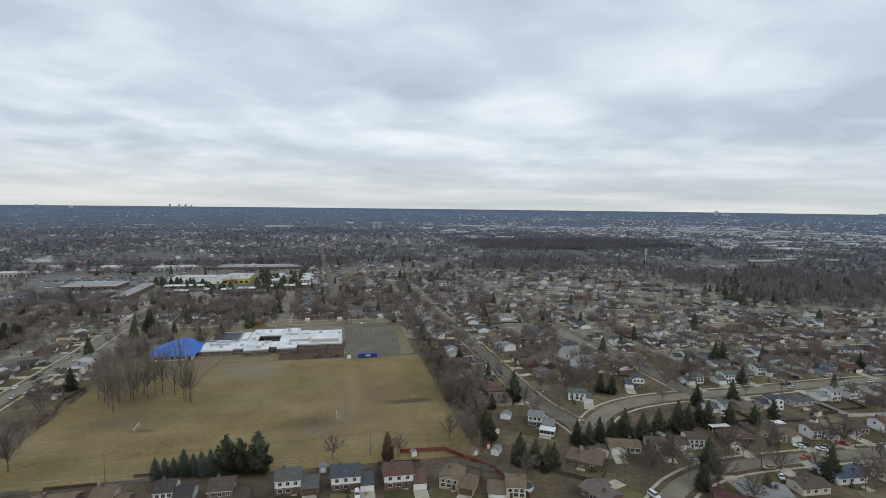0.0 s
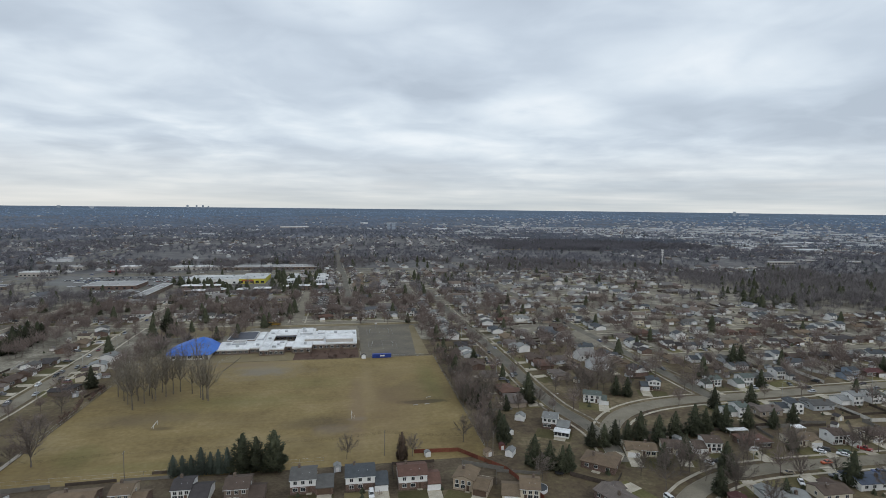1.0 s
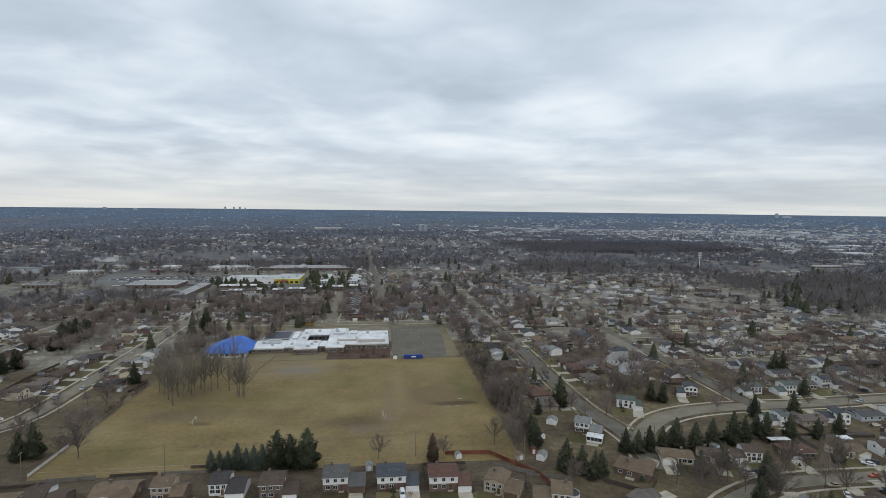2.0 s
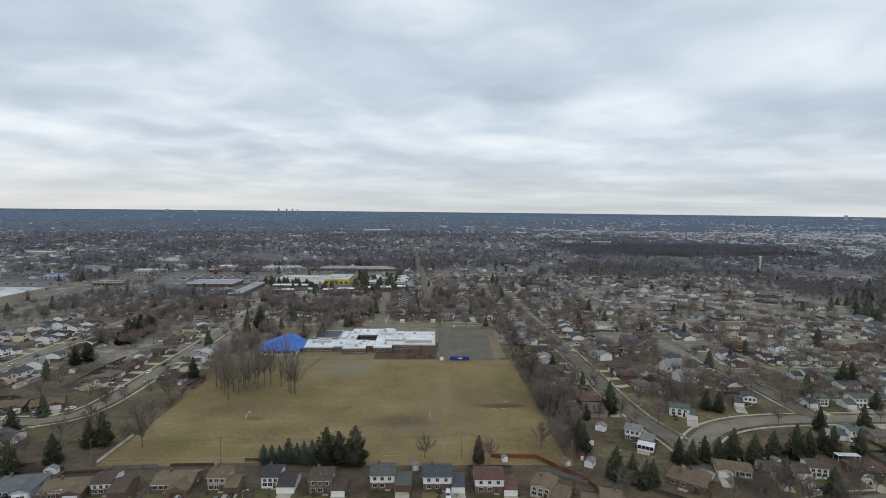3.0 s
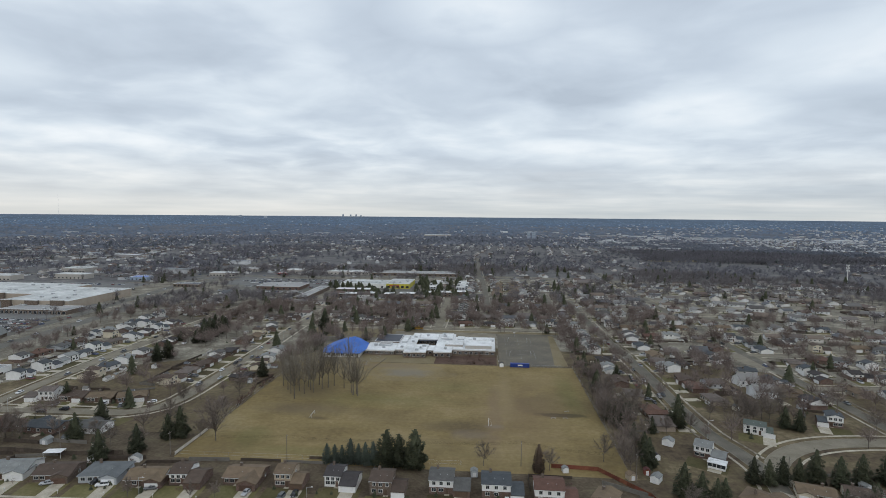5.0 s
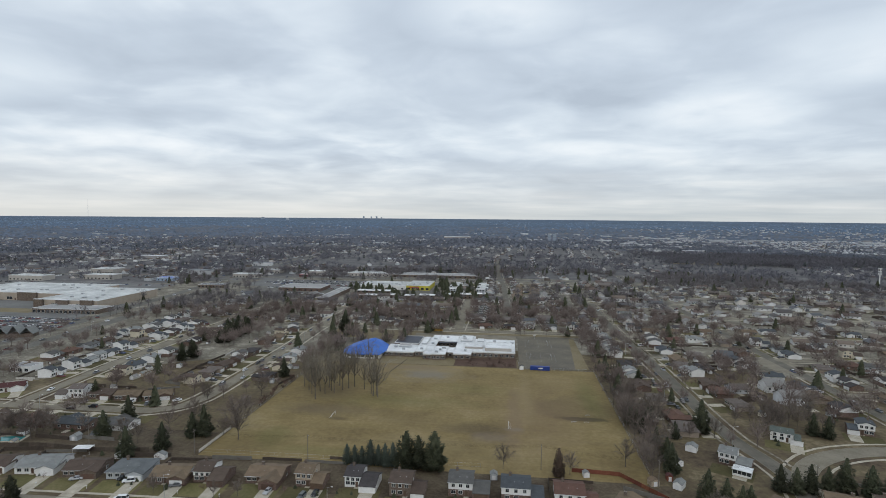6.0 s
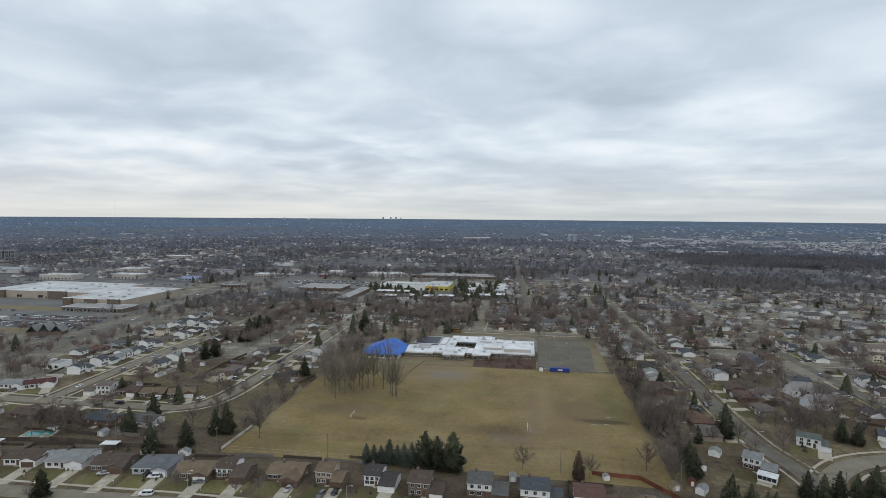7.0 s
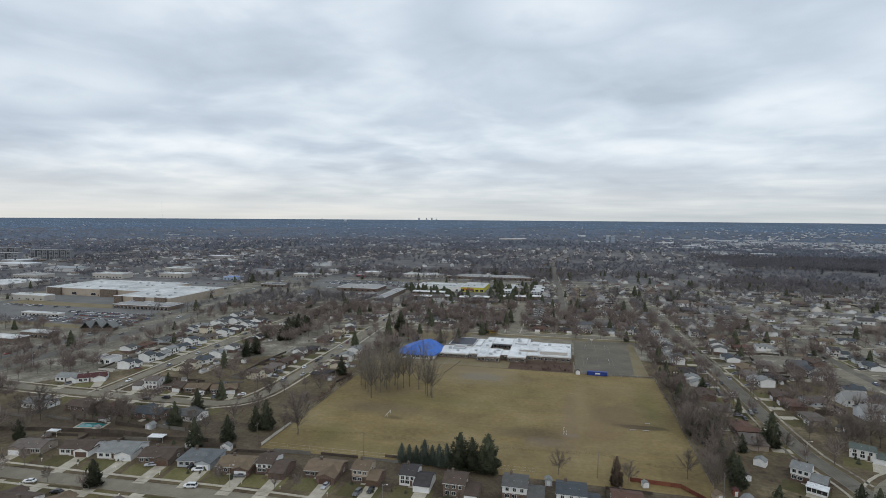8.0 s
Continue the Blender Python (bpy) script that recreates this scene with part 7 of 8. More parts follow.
def in_wood(x, y):
    """The wood east of the houses and the dark belt to the north-east."""
    rag = 120 * (noise2(x, y, 90, 31) - 0.5)
    y = y + 0.5 * rag
    a = (x > 455) & (y > 455 + 0.03 * (x - 430)) & (y > 0.78 * (x - 585) + 462) & (y < 505 + 1.05 * (x - 428)) & (y < 840 - 0.2 * (x - 666)) & (x > 428)
    b = (x > 290 + 0.28 * (y - 1180) + rag) & (x < 820 + 0.6 * (y - 1180) + 2 * rag) & (y > 1190 + rag) & (y < 1500 + 1.5 * rag)
    return a | b


# ground already taken by houses, roads and open lots
CELL, OX, OY, GW, GH = 2.0, -1000.0, 100.0, 1000, 560
busy = np.zeros((GW, GH), bool)


def mark(x, y, r):
    i0, i1 = int((x - r - OX) / CELL), int((x + r - OX) / CELL) + 1
    j0, j1 = int((y - r - OY) / CELL), int((y + r - OY) / CELL) + 1
    if i1 < 0 or j1 < 0 or i0 >= GW or j0 >= GH:
        return
    busy[max(0, i0):i1, max(0, j0):j1] = True


for x, y, r in TAKEN:
    mark(x, y, r * 0.72)
for x, y, rz in FARHOUSES:
    c = spot(x, y, rz) @ Vector((0, 4.5, 0))
    mark(c.x, c.y, 5.5)
for line, half in ROADS:
    for q in line:
        mark(q.x, q.y, half + 0.8)
for x0, x1, y0, y1 in LOTS:
    busy[max(0, int((x0 - OX) / CELL)):max(0, int((x1 - OX) / CELL)), max(0, int((y0 - OY) / CELL)):max(0, int((y1 - OY) / CELL))] = True


def is_free(x, y):
    i, j = ((x - OX) / CELL).astype(int), ((y - OY) / CELL).astype(int)
    ok = (i >= 0) & (i < GW) & (j >= 0) & (j < GH)
    out = np.ones(len(x), bool)
    out[ok] = ~busy[i[ok], j[ok]]
    return out


def points(n, r0, r1, half=62):
    a = np.radians(nrng.uniform(-half, half, n))
    r = np.sqrt(nrng.uniform(r0 * r0, r1 * r1, n))
    return r * np.sin(a), r * np.cos(a)


def keep_trees(x, y, thin):
    d = noise2(x, y, 34, 1) * 0.42 + noise2(x, y, 110, 2) * 0.4 + noise2(x, y, 240, 3) * 0.32
    west = (x < -345) & (y < 720)
    p = np.clip((d - 0.44) * 4.6, 0.06, 1.15)
    p = np.where(west, p * np.where(x > -374, 1.0, 0.4), p)
    p = np.where((x > 165) & (x < 470) & (y > 250) & (y < 790), p * 0.42, p)
    p = np.where((x > 72) & (x < 180) & (y < 480), p * 0.45, p)
    p = np.where((x > -204) & (x < -134) & (y < 470), p * 0.3, p)
    p = np.where((x > -300) & (x < -232) & (y < 470), p * 0.55, p)
    p = np.where((x > -250) & (x < -206) & (y > 380) & (y < 456), 1.7, p)
    p = np.where((x > -205) & (x < 75) & (y > 484) & (y < 604), 1.8, p)
    p = np.where((x > 20) & (x < 165) & (y > 490) & (y < 700), np.maximum(p, 0.75), p)
    p = np.where((x > -235) & (x < -20) & (y > 604) & (y < 800), p * 0.15, p)
    p = np.where(in_wood(x, y), np.where(y < 1000, np.clip(2.2 * noise2(x, y, 60, 35) - 0.25, 0.15, 1.0), 1.6), p)
    return (nrng.random(len(x)) < p * thin) & is_free(x, y)


# front lawns, each mown and worn in its own way
yard = Shape()
for k, (x, y, rz) in enumerate(YARDS):
    m = spot(x, y, rz)
    h = 0.004 + 0.002 * (k % 7)
    yard.face([tuple(m @ Vector(q)) for q in ((-7.8, -10.5, h), (7.8, -10.5, h), (7.8, -1.0, h), (-7.8, -1.0, h))])
LAWN = material("dormant_garden_lawn", [(0.078, 0.07, 0.028), (0.108, 0.094, 0.04), (0.145, 0.122, 0.06)], 0.07, 0.9, 0.97, 0.3, 0.45, coords="P", island=True)
structure("lawn", yard, LAWN, "dormant olive and straw-coloured garden lawns", "lawn")

# nearer garden trees: single things while they can be told apart
x, y = points(7600, 190, 600)
ok = keep_trees(x, y, 0.72) & (y > 150) & ~((x > -235) & (x < 62) & (y < 204))
x, y = x[ok], y[ok]
order = np.argsort(np.hypot(x, y))
x, y = x[order], y[order]
single = min(len(x), 290 - TREES[0])
for k in range(single):
    if nrng.random() < 0.06:
        plant(SPRUCE, x[k], y[k], nrng.uniform(0.45, 0.9))
    else:
        plant(BARE, x[k], y[k], nrng.uniform(0.65, 1.1))
# trees along the verges
vx, vy = [], []
for line, half in ROADS[:-3]:
    for k in range(2, len(line) - 2, 3):
        for side in (-1, 1):
            if nrng.random() < (0.05 if line in (left_st, west_st, curve_st, cross_st) else (0.3 if line in (right_st, avenue, avenue_b) else 0.2)):
                d = (line[k + 1] - line[k - 1]).normalized()
                q = line[k] + Vector((d.y, -d.x, 0)) * side * (half + 1.7) + d * nrng.uniform(-3, 3)
                if q.length > 230 and free(q.x, q.y, 0.5) and off_roads(q, 0.8, line):
                    vx.append(q.x)
                    vy.append(q.y)
near_x, near_y = np.concatenate([vx, x[single:], nrng.uniform(57, 70, 26), nrng.uniform(112, 176, 12)]), np.concatenate([vy, y[single:], nrng.uniform(222, 345, 26), nrng.uniform(268, 400, 12)])
x, y = points(13500, 600, 1000)
ok = keep_trees(x, y, 0.85)
mid_x, mid_y = np.concatenate([near_x, x[ok]]), np.concatenate([near_y, y[ok]])
pos = np.stack([mid_x, mid_y, np.zeros(len(mid_x))], -1)
h = nrng.uniform(8, 15, len(pos)) * np.where(in_wood(pos[:, 0], pos[:, 1]), 1.35, 1.0)
pine = nrng.random(len(pos)) < 0.05
LEAFLESS = [twiggy(k, 175, 0.0075, 0.014) for k in range(6)]
FIRS = [conic(k, 12, 7) for k in range(4)]
size = np.stack([h * nrng.uniform(0.9, 1.2, len(h))] * 2 + [h], -1)
close = np.arange(len(pos)) < len(near_x)
v, f = scatter(LEAFLESS, pos[~pine & close], size[~pine & close])
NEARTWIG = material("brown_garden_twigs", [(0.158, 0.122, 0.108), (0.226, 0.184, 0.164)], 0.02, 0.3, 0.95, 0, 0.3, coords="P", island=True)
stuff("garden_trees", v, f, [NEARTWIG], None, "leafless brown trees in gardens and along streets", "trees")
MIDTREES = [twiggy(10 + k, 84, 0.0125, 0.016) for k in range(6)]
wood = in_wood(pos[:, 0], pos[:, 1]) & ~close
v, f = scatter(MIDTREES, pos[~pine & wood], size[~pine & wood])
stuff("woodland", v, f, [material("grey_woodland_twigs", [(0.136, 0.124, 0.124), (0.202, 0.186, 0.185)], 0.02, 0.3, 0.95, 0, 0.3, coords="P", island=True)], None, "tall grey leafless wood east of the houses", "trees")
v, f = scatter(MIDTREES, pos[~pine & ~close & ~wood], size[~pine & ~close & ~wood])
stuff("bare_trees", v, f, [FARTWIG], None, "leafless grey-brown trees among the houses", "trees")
v, f = scatter(FIRS, pos[pine], size[pine] * 0.95)
wx, wy = nrng.uniform(395, 600, 40), nrng.uniform(468, 640, 40)
wx = wx * 0.55 + (wy * 1.05 - 80) * 0.45
edge = np.abs(wx - (wy * 1.05 - 80)) < 60
v3, f3 = scatter(FIRS, np.stack([wx[edge], wy[edge], np.zeros(edge.sum())], -1), np.stack([nrng.uniform(13, 20, edge.sum())] * 2 + [nrng.uniform(9, 15, edge.sum())], -1))
v, f = np.concatenate([v, v3]), np.concatenate([f, f3 + len(v)])
cx = np.concatenate([nrng.uniform(-205, -25, 34), nrng.uniform(-98, -16, 30), nrng.uniform(-208, -150, 16), nrng.uniform(-236, -200, 18)])
cy = np.concatenate([nrng.uniform(634, 662, 34), nrng.uniform(690, 780, 30), nrng.uniform(676, 706, 16), nrng.uniform(640, 720, 18)])
keep = is_free(cx, cy)
v2, f2 = scatter(FIRS, np.stack([cx[keep], cy[keep], np.zeros(keep.sum())], -1), np.stack([nrng.uniform(14, 19, keep.sum())] * 2 + [nrng.uniform(8, 13, keep.sum())], -1))
v, f = np.concatenate([v, v2]), np.concatenate([f, f2 + len(v)])
stuff("conifers", v, f, [NEEDLE], None, "dark conifers among the houses", "trees")

x, y = points(30000, 950, 2400)
bx, by = nrng.uniform(230, 1150, 5600), nrng.uniform(1130, 1600, 5600)
belt = in_wood(bx, by)
x, y = np.concatenate([x, bx[belt]]), np.concatenate([y, by[belt]])
ok = keep_trees(x, y, 1.0) & (nrng.random(len(x)) < np.clip((2500 - np.hypot(x, y)) / 700, 0.0, 1.0))
pos = np.stack([x[ok], y[ok], np.zeros(ok.sum())], -1)
h = nrng.uniform(8, 14, len(pos)) * np.where(in_wood(pos[:, 0], pos[:, 1]), 0.75 + 0.7 * noise2(pos[:, 0], pos[:, 1], 45, 33), 1.0)
pine = nrng.random(len(pos)) < 0.035
# cool grey-blue twigs: distance haze put into the colour
DISTWOOD = material("hazy_distant_twigs", [(0.138, 0.136, 0.156), (0.172, 0.171, 0.194)], 0.006, 0.2, 1.0, 0, 0.12, coords="P", island=True)
COARSE = [twiggy(40 + k, 34, 0.032, 0.02) for k in range(5)]
size = np.stack([h * nrng.uniform(1.1, 1.7, len(h))] * 2 + [h], -1)
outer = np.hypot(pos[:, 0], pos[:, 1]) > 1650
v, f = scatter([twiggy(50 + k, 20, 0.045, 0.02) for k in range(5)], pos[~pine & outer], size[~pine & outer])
# bluer still past 1650 m, with more haze painted into the tone
stuff("outskirts_woods", v, f, [material("hazy_slate_twigs", [(0.13, 0.142, 0.172), (0.164, 0.178, 0.212)], 0.006, 0.2, 1.0, 0, 0.1, coords="P", island=True)], None, "leafless outskirts woods, blue-grey with painted-in distance haze", "trees")
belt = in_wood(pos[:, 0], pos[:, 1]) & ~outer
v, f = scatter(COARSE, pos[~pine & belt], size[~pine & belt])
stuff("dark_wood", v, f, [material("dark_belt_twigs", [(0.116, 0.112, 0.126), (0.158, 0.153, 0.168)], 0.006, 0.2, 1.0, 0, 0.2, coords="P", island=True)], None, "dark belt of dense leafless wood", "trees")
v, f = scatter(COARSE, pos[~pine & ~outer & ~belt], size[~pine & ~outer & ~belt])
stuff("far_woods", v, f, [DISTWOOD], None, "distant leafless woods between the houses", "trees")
v, f = scatter([conic(60 + k, 5, 4) for k in range(3)], pos[pine], size[pine])
# needles greyed and lifted, distance haze put into their colour
stuff("far_conifers", v, f, [material("hazy_far_needles", [(0.06, 0.07, 0.068), (0.085, 0.096, 0.092)], 0.02, 0.3, 0.95, 0, 0.2, coords="P", island=True)], None, "distant dark conifers", "trees")

# distance haze put into the woods' colours: greyer, then bluer and paler
GREYHAZE = material("hazy_grey_woods", [(0.112, 0.12, 0.144), (0.136, 0.145, 0.172), (0.164, 0.174, 0.204)], 0.005, 0.02, 1.0, 0, 0.2, coords="P", island=True)
SLATEHAZE = material("hazy_slate_woods", [(0.108, 0.135, 0.18), (0.13, 0.161, 0.212), (0.156, 0.19, 0.246)], 0.004, 0.02, 1.0, 0, 0.16, coords="P", island=True)
HAZEWOOD = material("hazy_blue_grey_woods", [(0.114, 0.168, 0.244), (0.134, 0.193, 0.276), (0.156, 0.22, 0.308)], 0.003, 0.012, 1.0, 0, 0.1, coords="P", island=True)
PALEHAZE = material("hazy_pale_blue_woods", [(0.185, 0.257, 0.352), (0.212, 0.288, 0.386)], 0.003, 0.012, 1.0, 0, 0.06, coords="P", island=True)


def far_points(n, a0, a1, d0, d1):
    """Places spread evenly over the view towards the horizon: bearing and angle below it, in degrees."""
    az, dip = np.radians(nrng.uniform(a0, a1, n)), np.radians(nrng.uniform(d0, d1, n))
    r = np.linspace(1500, FAR - 60, 1200)
    fall = np.arctan((100 - 78.5 * np.clip((r - FLAT) / (FAR - FLAT), 0, None) ** 1.5) / r)
    r = np.interp(-dip, -fall, r)
    p = np.stack([r * np.sin(az), r * np.cos(az), np.zeros(n)], -1)
    p[:, 2] = elevation(p)
    return p, 1 - p[:, 2] / 100


def settled(p):
    """How densely built the far plain is: subdivisions in the east, woods elsewhere."""
    az, r = np.degrees(np.arctan2(p[:, 0], p[:, 1])), np.hypot(p[:, 0], p[:, 1])
    east = np.clip((az - 10) / 16, 0, 1)
    return np.clip(0.035 + 0.5 * east * (r < 4300), 0, 1) * np.clip(3.0 * noise2(p[:, 0], p[:, 1], 210, 15) - 0.7, 0.05, 1.6)


pos, small = far_points(64000, -56, 56, 0.29, 3.4)
grove = noise2(pos[:, 0], pos[:, 1], 170, 5) * 0.55 + noise2(pos[:, 0], pos[:, 1], 520, 6) * 0.55
ok = nrng.random(len(pos)) < np.clip((grove - 0.2) * 2.6, 0.12, 1) * (1 - 0.55 * np.clip(settled(pos), 0, 1)) * np.clip((np.hypot(pos[:, 0], pos[:, 1]) - 1700) / 500, 0, 1)
pos, small = pos[ok], small[ok]
h = nrng.uniform(4.5, 8.5, len(pos)) * small
pos[:, 2] -= 0.5
size = np.stack([h * nrng.uniform(2.2, 5.0, len(h)), h * 2.0, h], -1)
v, f = scatter([mound(80 + k) for k in range(9)], pos, size, np.arctan2(-pos[:, 0], pos[:, 1]) + nrng.uniform(-0.3, 0.3, len(pos)))
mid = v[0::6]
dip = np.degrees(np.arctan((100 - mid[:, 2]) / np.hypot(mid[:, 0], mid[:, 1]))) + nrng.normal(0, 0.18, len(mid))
# haze tone picked by the angle below the horizon
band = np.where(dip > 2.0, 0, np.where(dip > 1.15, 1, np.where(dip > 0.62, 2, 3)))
stuff("horizon_woods", v, f, [GREYHAZE, SLATEHAZE, HAZEWOOD, PALEHAZE], np.repeat(band, 5), "woods along the horizon, distance haze in their blue-grey colours", "trees")

# far houses: walls and gable roofs
def far_house():
    v = np.array([(-.5, 0, 0), (.5, 0, 0), (.5, 1, 0), (-.5, 1, 0), (-.5, 0, .6), (.5, 0, .6), (.5, 1, .6), (-.5, 1, .6),
                  (-.56, -.06, .56), (.56, -.06, .56), (.56, .5, 1.02), (-.56, .5, 1.02), (-.56, 1.06, .56), (.56, 1.06, .56),
                  (-.5, 0, .6), (-.5, 1, .6), (-.5, .5, .98), (.5, 0, .6), (.5, 1, .6), (.5, .5, .98)], float)
    f = [(0, 1, 5), (0, 5, 4), (1, 2, 6), (1, 6, 5), (2, 3, 7), (2, 7, 6), (3, 0, 4), (3, 4, 7), (14, 15, 16), (17, 19, 18), (8, 9, 10), (8, 10, 11), (11, 10, 13), (11, 13, 12)]
    v = list(map(tuple, v))
    for y, cols in ((-0.004, (-0.34, -0.08, 0.22)), (1.004, (-0.28, 0.05, 0.32))):
        for c in cols:
            i = len(v)
            v += [(c, y, 0.24), (c + 0.09, y, 0.24), (c + 0.09, y, 0.42), (c, y, 0.42)]
            f += [(i, i + 1, i + 2), (i, i + 2, i + 3)]
    return np.array(v), np.array(f)


def island_ramp(name, stops, rough=0.85):
    """Base colour picked house by house."""
    m = bpy.data.materials.new(name)
    m.use_nodes = True
    t = m.node_tree
    r = t.nodes.new("ShaderNodeNewGeometry").outputs["Random Per Island"]
    c = ramp(t, r, [(i / len(stops), s) for i, s in enumerate(stops)])
    c.node.color_ramp.interpolation = "CONSTANT"
    pos_ = t.nodes.new("ShaderNodeNewGeometry").outputs["Position"]
    t.links.new(mix(t, math_node(t, "MULTIPLY", noise_tex(t, pos_, 0.5, 3), 0.22), c, (0.12, 0.11, 0.10)), t.nodes["Principled BSDF"].inputs["Base Color"])
    t.nodes["Principled BSDF"].inputs["Roughness"].default_value = rough
    return m


FARWALL = island_ramp("far_house_walls", [(0.8, 0.8, 0.79), (0.2, 0.16, 0.138), (0.74, 0.7, 0.66), (0.8, 0.81, 0.82), (0.8, 0.8, 0.79), (0.15, 0.122, 0.108), (0.55, 0.57, 0.59)])
FARROOF = island_ramp("far_house_roofs", [(0.095, 0.075, 0.064), (0.13, 0.122, 0.115), (0.23, 0.222, 0.21), (0.07, 0.063, 0.06), (0.165, 0.126, 0.096), (0.085, 0.09, 0.1), (0.15, 0.128, 0.115), (0.12, 0.082, 0.068)])
drives, lawns = Shape(), Shape()
for k, (x, y, rz) in enumerate(FARHOUSES):
    m = spot(x, y, rz)
    h = 0.004 + 0.002 * (k % 7)
    a = 2.0 if k % 2 else -7.0
    drives.face([tuple(m @ Vector(q)) for q in ((a, -9.5, h + 0.02), (a + 5.0, -9.5, h + 0.02), (a + 5.0, 0, h + 0.02), (a, 0, h + 0.02))])
    lawns.face([tuple(m @ Vector(q)) for q in ((-7.5, -9, h), (7.5, -9, h), (7.5, -0.5, h), (-7.5, -0.5, h))])
structure("far_driveways", drives, CONCRETE, "pale driveways of the farther houses", "driveway")
structure("far_lawns", lawns, LAWN, "straw-coloured lawns of the farther houses", "lawn")
hx, hy, turn = [p[0] for p in FARHOUSES], [p[1] for p in FARHOUSES], [radians(p[2]) for p in FARHOUSES]
xs, ys = np.meshgrid(np.arange(-2600, 2600, 46.0), np.arange(500, 2900, 18.0))
xs, ys = xs.ravel(), ys.ravel()
rr, az = np.hypot(xs, ys), np.degrees(np.arctan2(xs, ys))
gx = xs + nrng.uniform(-4, 4, len(xs)) + 25 * np.sin(ys / 230.0)
gy = ys + nrng.uniform(-4, 4, len(xs))
d = noise2(gx, gy, 260, 9)
ok = (rr < 2600) & (abs(az) < 60) & (d > 0.3) & is_free(gx, gy) & ~in_wood(gx, gy) & ~((gx > -460) & (gx < 500) & (gy < 850)) & ~((gx < -300) & (gy < 735)) & (nrng.random(len(xs)) < np.where(rr > 1100, 0.5, 0.75))
side = (np.round(xs / 46).astype(int) % 2) * np.pi + np.pi / 2
hx, hy, turn = np.concatenate([hx, gx[ok]]), np.concatenate([hy, gy[ok]]), np.concatenate([turn, side[ok] + nrng.uniform(-0.2, 0.2, ok.sum())])
pos = np.stack([hx, hy, np.zeros(len(hx))], -1)
pos[:, 2] = elevation(pos)
size = np.stack([nrng.uniform(10, 16, len(hx)), nrng.uniform(8, 10, len(hx)), np.where(nrng.random(len(hx)) < 0.16, 7.2, 4.6)], -1)
v, f = scatter([far_house()], pos, size, turn)
stuff("distant_houses", v, f, [FARWALL, FARROOF, GLASS], np.tile([0] * 10 + [1] * 4 + [2] * 12, len(hx)), "rows of small distant houses with pale walls", "houses")

# bushes round the houses, patios and the fences between the plots
plots = list(YARDS) + list(FARHOUSES)
bush, hedge, slabs, rails = [], [], Shape(), Shape()
crng = random.Random(77)
for k, (x, y, rz) in enumerate(plots):
    m = spot(x, y, rz)
    for _ in range(crng.randint(3, 7)):
        q = m @ Vector((crng.uniform(-8, 8), crng.choice([-1.6, -1.2, crng.uniform(10, 20), crng.uniform(9.5, 12), crng.uniform(-6, -3)]), 0))
        if off_roads(q, 0.6):
            (bush if crng.random() < 0.6 else hedge).append((q.x, q.y, 0.0))
    if k % 3:
        h, a = 0.03 + 0.004 * (k % 5), crng.uniform(-4, 1)
        w, d = crng.uniform(2.5, 5), crng.uniform(2.5, 4)
        slabs.face([tuple(m @ Vector(p)) for p in ((a, 9.2, h), (a + w, 9.2, h), (a + w, 9.2 + d, h), (a, 9.2 + d, h))])
    for p, q in (((-8.6, 8), (-8.6, 19)), ((-8.6, 19), (8.0, 19))):
        if crng.random() < 0.55:
            a, b = m @ Vector((*p, 0)), m @ Vector((*q, 0))
            c = (a + b) / 2
            if off_roads(a, 2) and off_roads(b, 2) and off_roads(c, 2) and not (-128 < c.x < 56 and 203 < c.y < 450):
                n = (b - a).normalized().cross(Vector((0, 0, 1))) * 0.04
                up = crng.choice([1.2, 1.2, 1.7])
                rails.slot = crng.choice([0, 0, 1, 2 if math.hypot(x, y) > 380 else 1])
                ring4 = [a - n, b - n, b + n, a + n]
                rails.solid([(p_.x, p_.y, 0.0) for p_ in ring4], [(p_.x, p_.y, up) for p_ in ring4])
structure("patios", slabs, CONCRETE, "small pale concrete patios behind the houses", "patio")
tagged(new("garden_fences", rails.mesh("garden_fences", DARKWOOD, GREYFENCE, PALEWOOD)), "board fences between the garden plots", "fences", kind="stuff")
for name, spots_, builds, mat, lo, hi, label in (("garden_shrubs", bush, [twiggy(90 + k, 26, 0.03, 0.02) for k in range(4)], REDTWIG, 1.2, 2.6, "leafless brown shrubs round the houses"),
                                                 ("evergreen_bushes", hedge, [conic(95 + k, 6, 8) for k in range(4)], NEEDLE, 1.0, 2.2, "dark evergreen bushes round the houses")):
    p = np.array(spots_)
    u = nrng.uniform(lo, hi, len(p))
    v, f = scatter(builds, p, np.stack([u * (1.5 if mat is REDTWIG else 1.9)] * 2 + [u], -1))
    stuff(name, v, f, [mat], None, label, "shrubs")

# small sheds in the back gardens
sx, sy, sr = [], [], []
for k, (x, y, rz) in enumerate(list(FARHOUSES) + [q for q in YARDS if math.hypot(q[0], q[1]) > 270]):
    if k % 3 < 2:
        q = spot(x, y, rz) @ Vector((5.5 * math.sin(2.3 * k), 14.0 + 2.0 * math.sin(5.1 * k), 0))
        if off_roads(q, 2.5) and is_free(np.array([q.x]), np.array([q.y]))[0]:
            sx.append(q.x)
            sy.append(q.y)
            sr.append(radians(rz + 90 * (k % 2)))
pos = np.stack([sx, sy, np.zeros(len(sx))], -1)
size = np.stack([nrng.uniform(2.4, 4.2, len(sx)), nrng.uniform(2.0, 3.2, len(sx)), nrng.uniform(2.2, 3.0, len(sx))], -1)
v, f = scatter([far_house()], pos, size, np.array(sr))
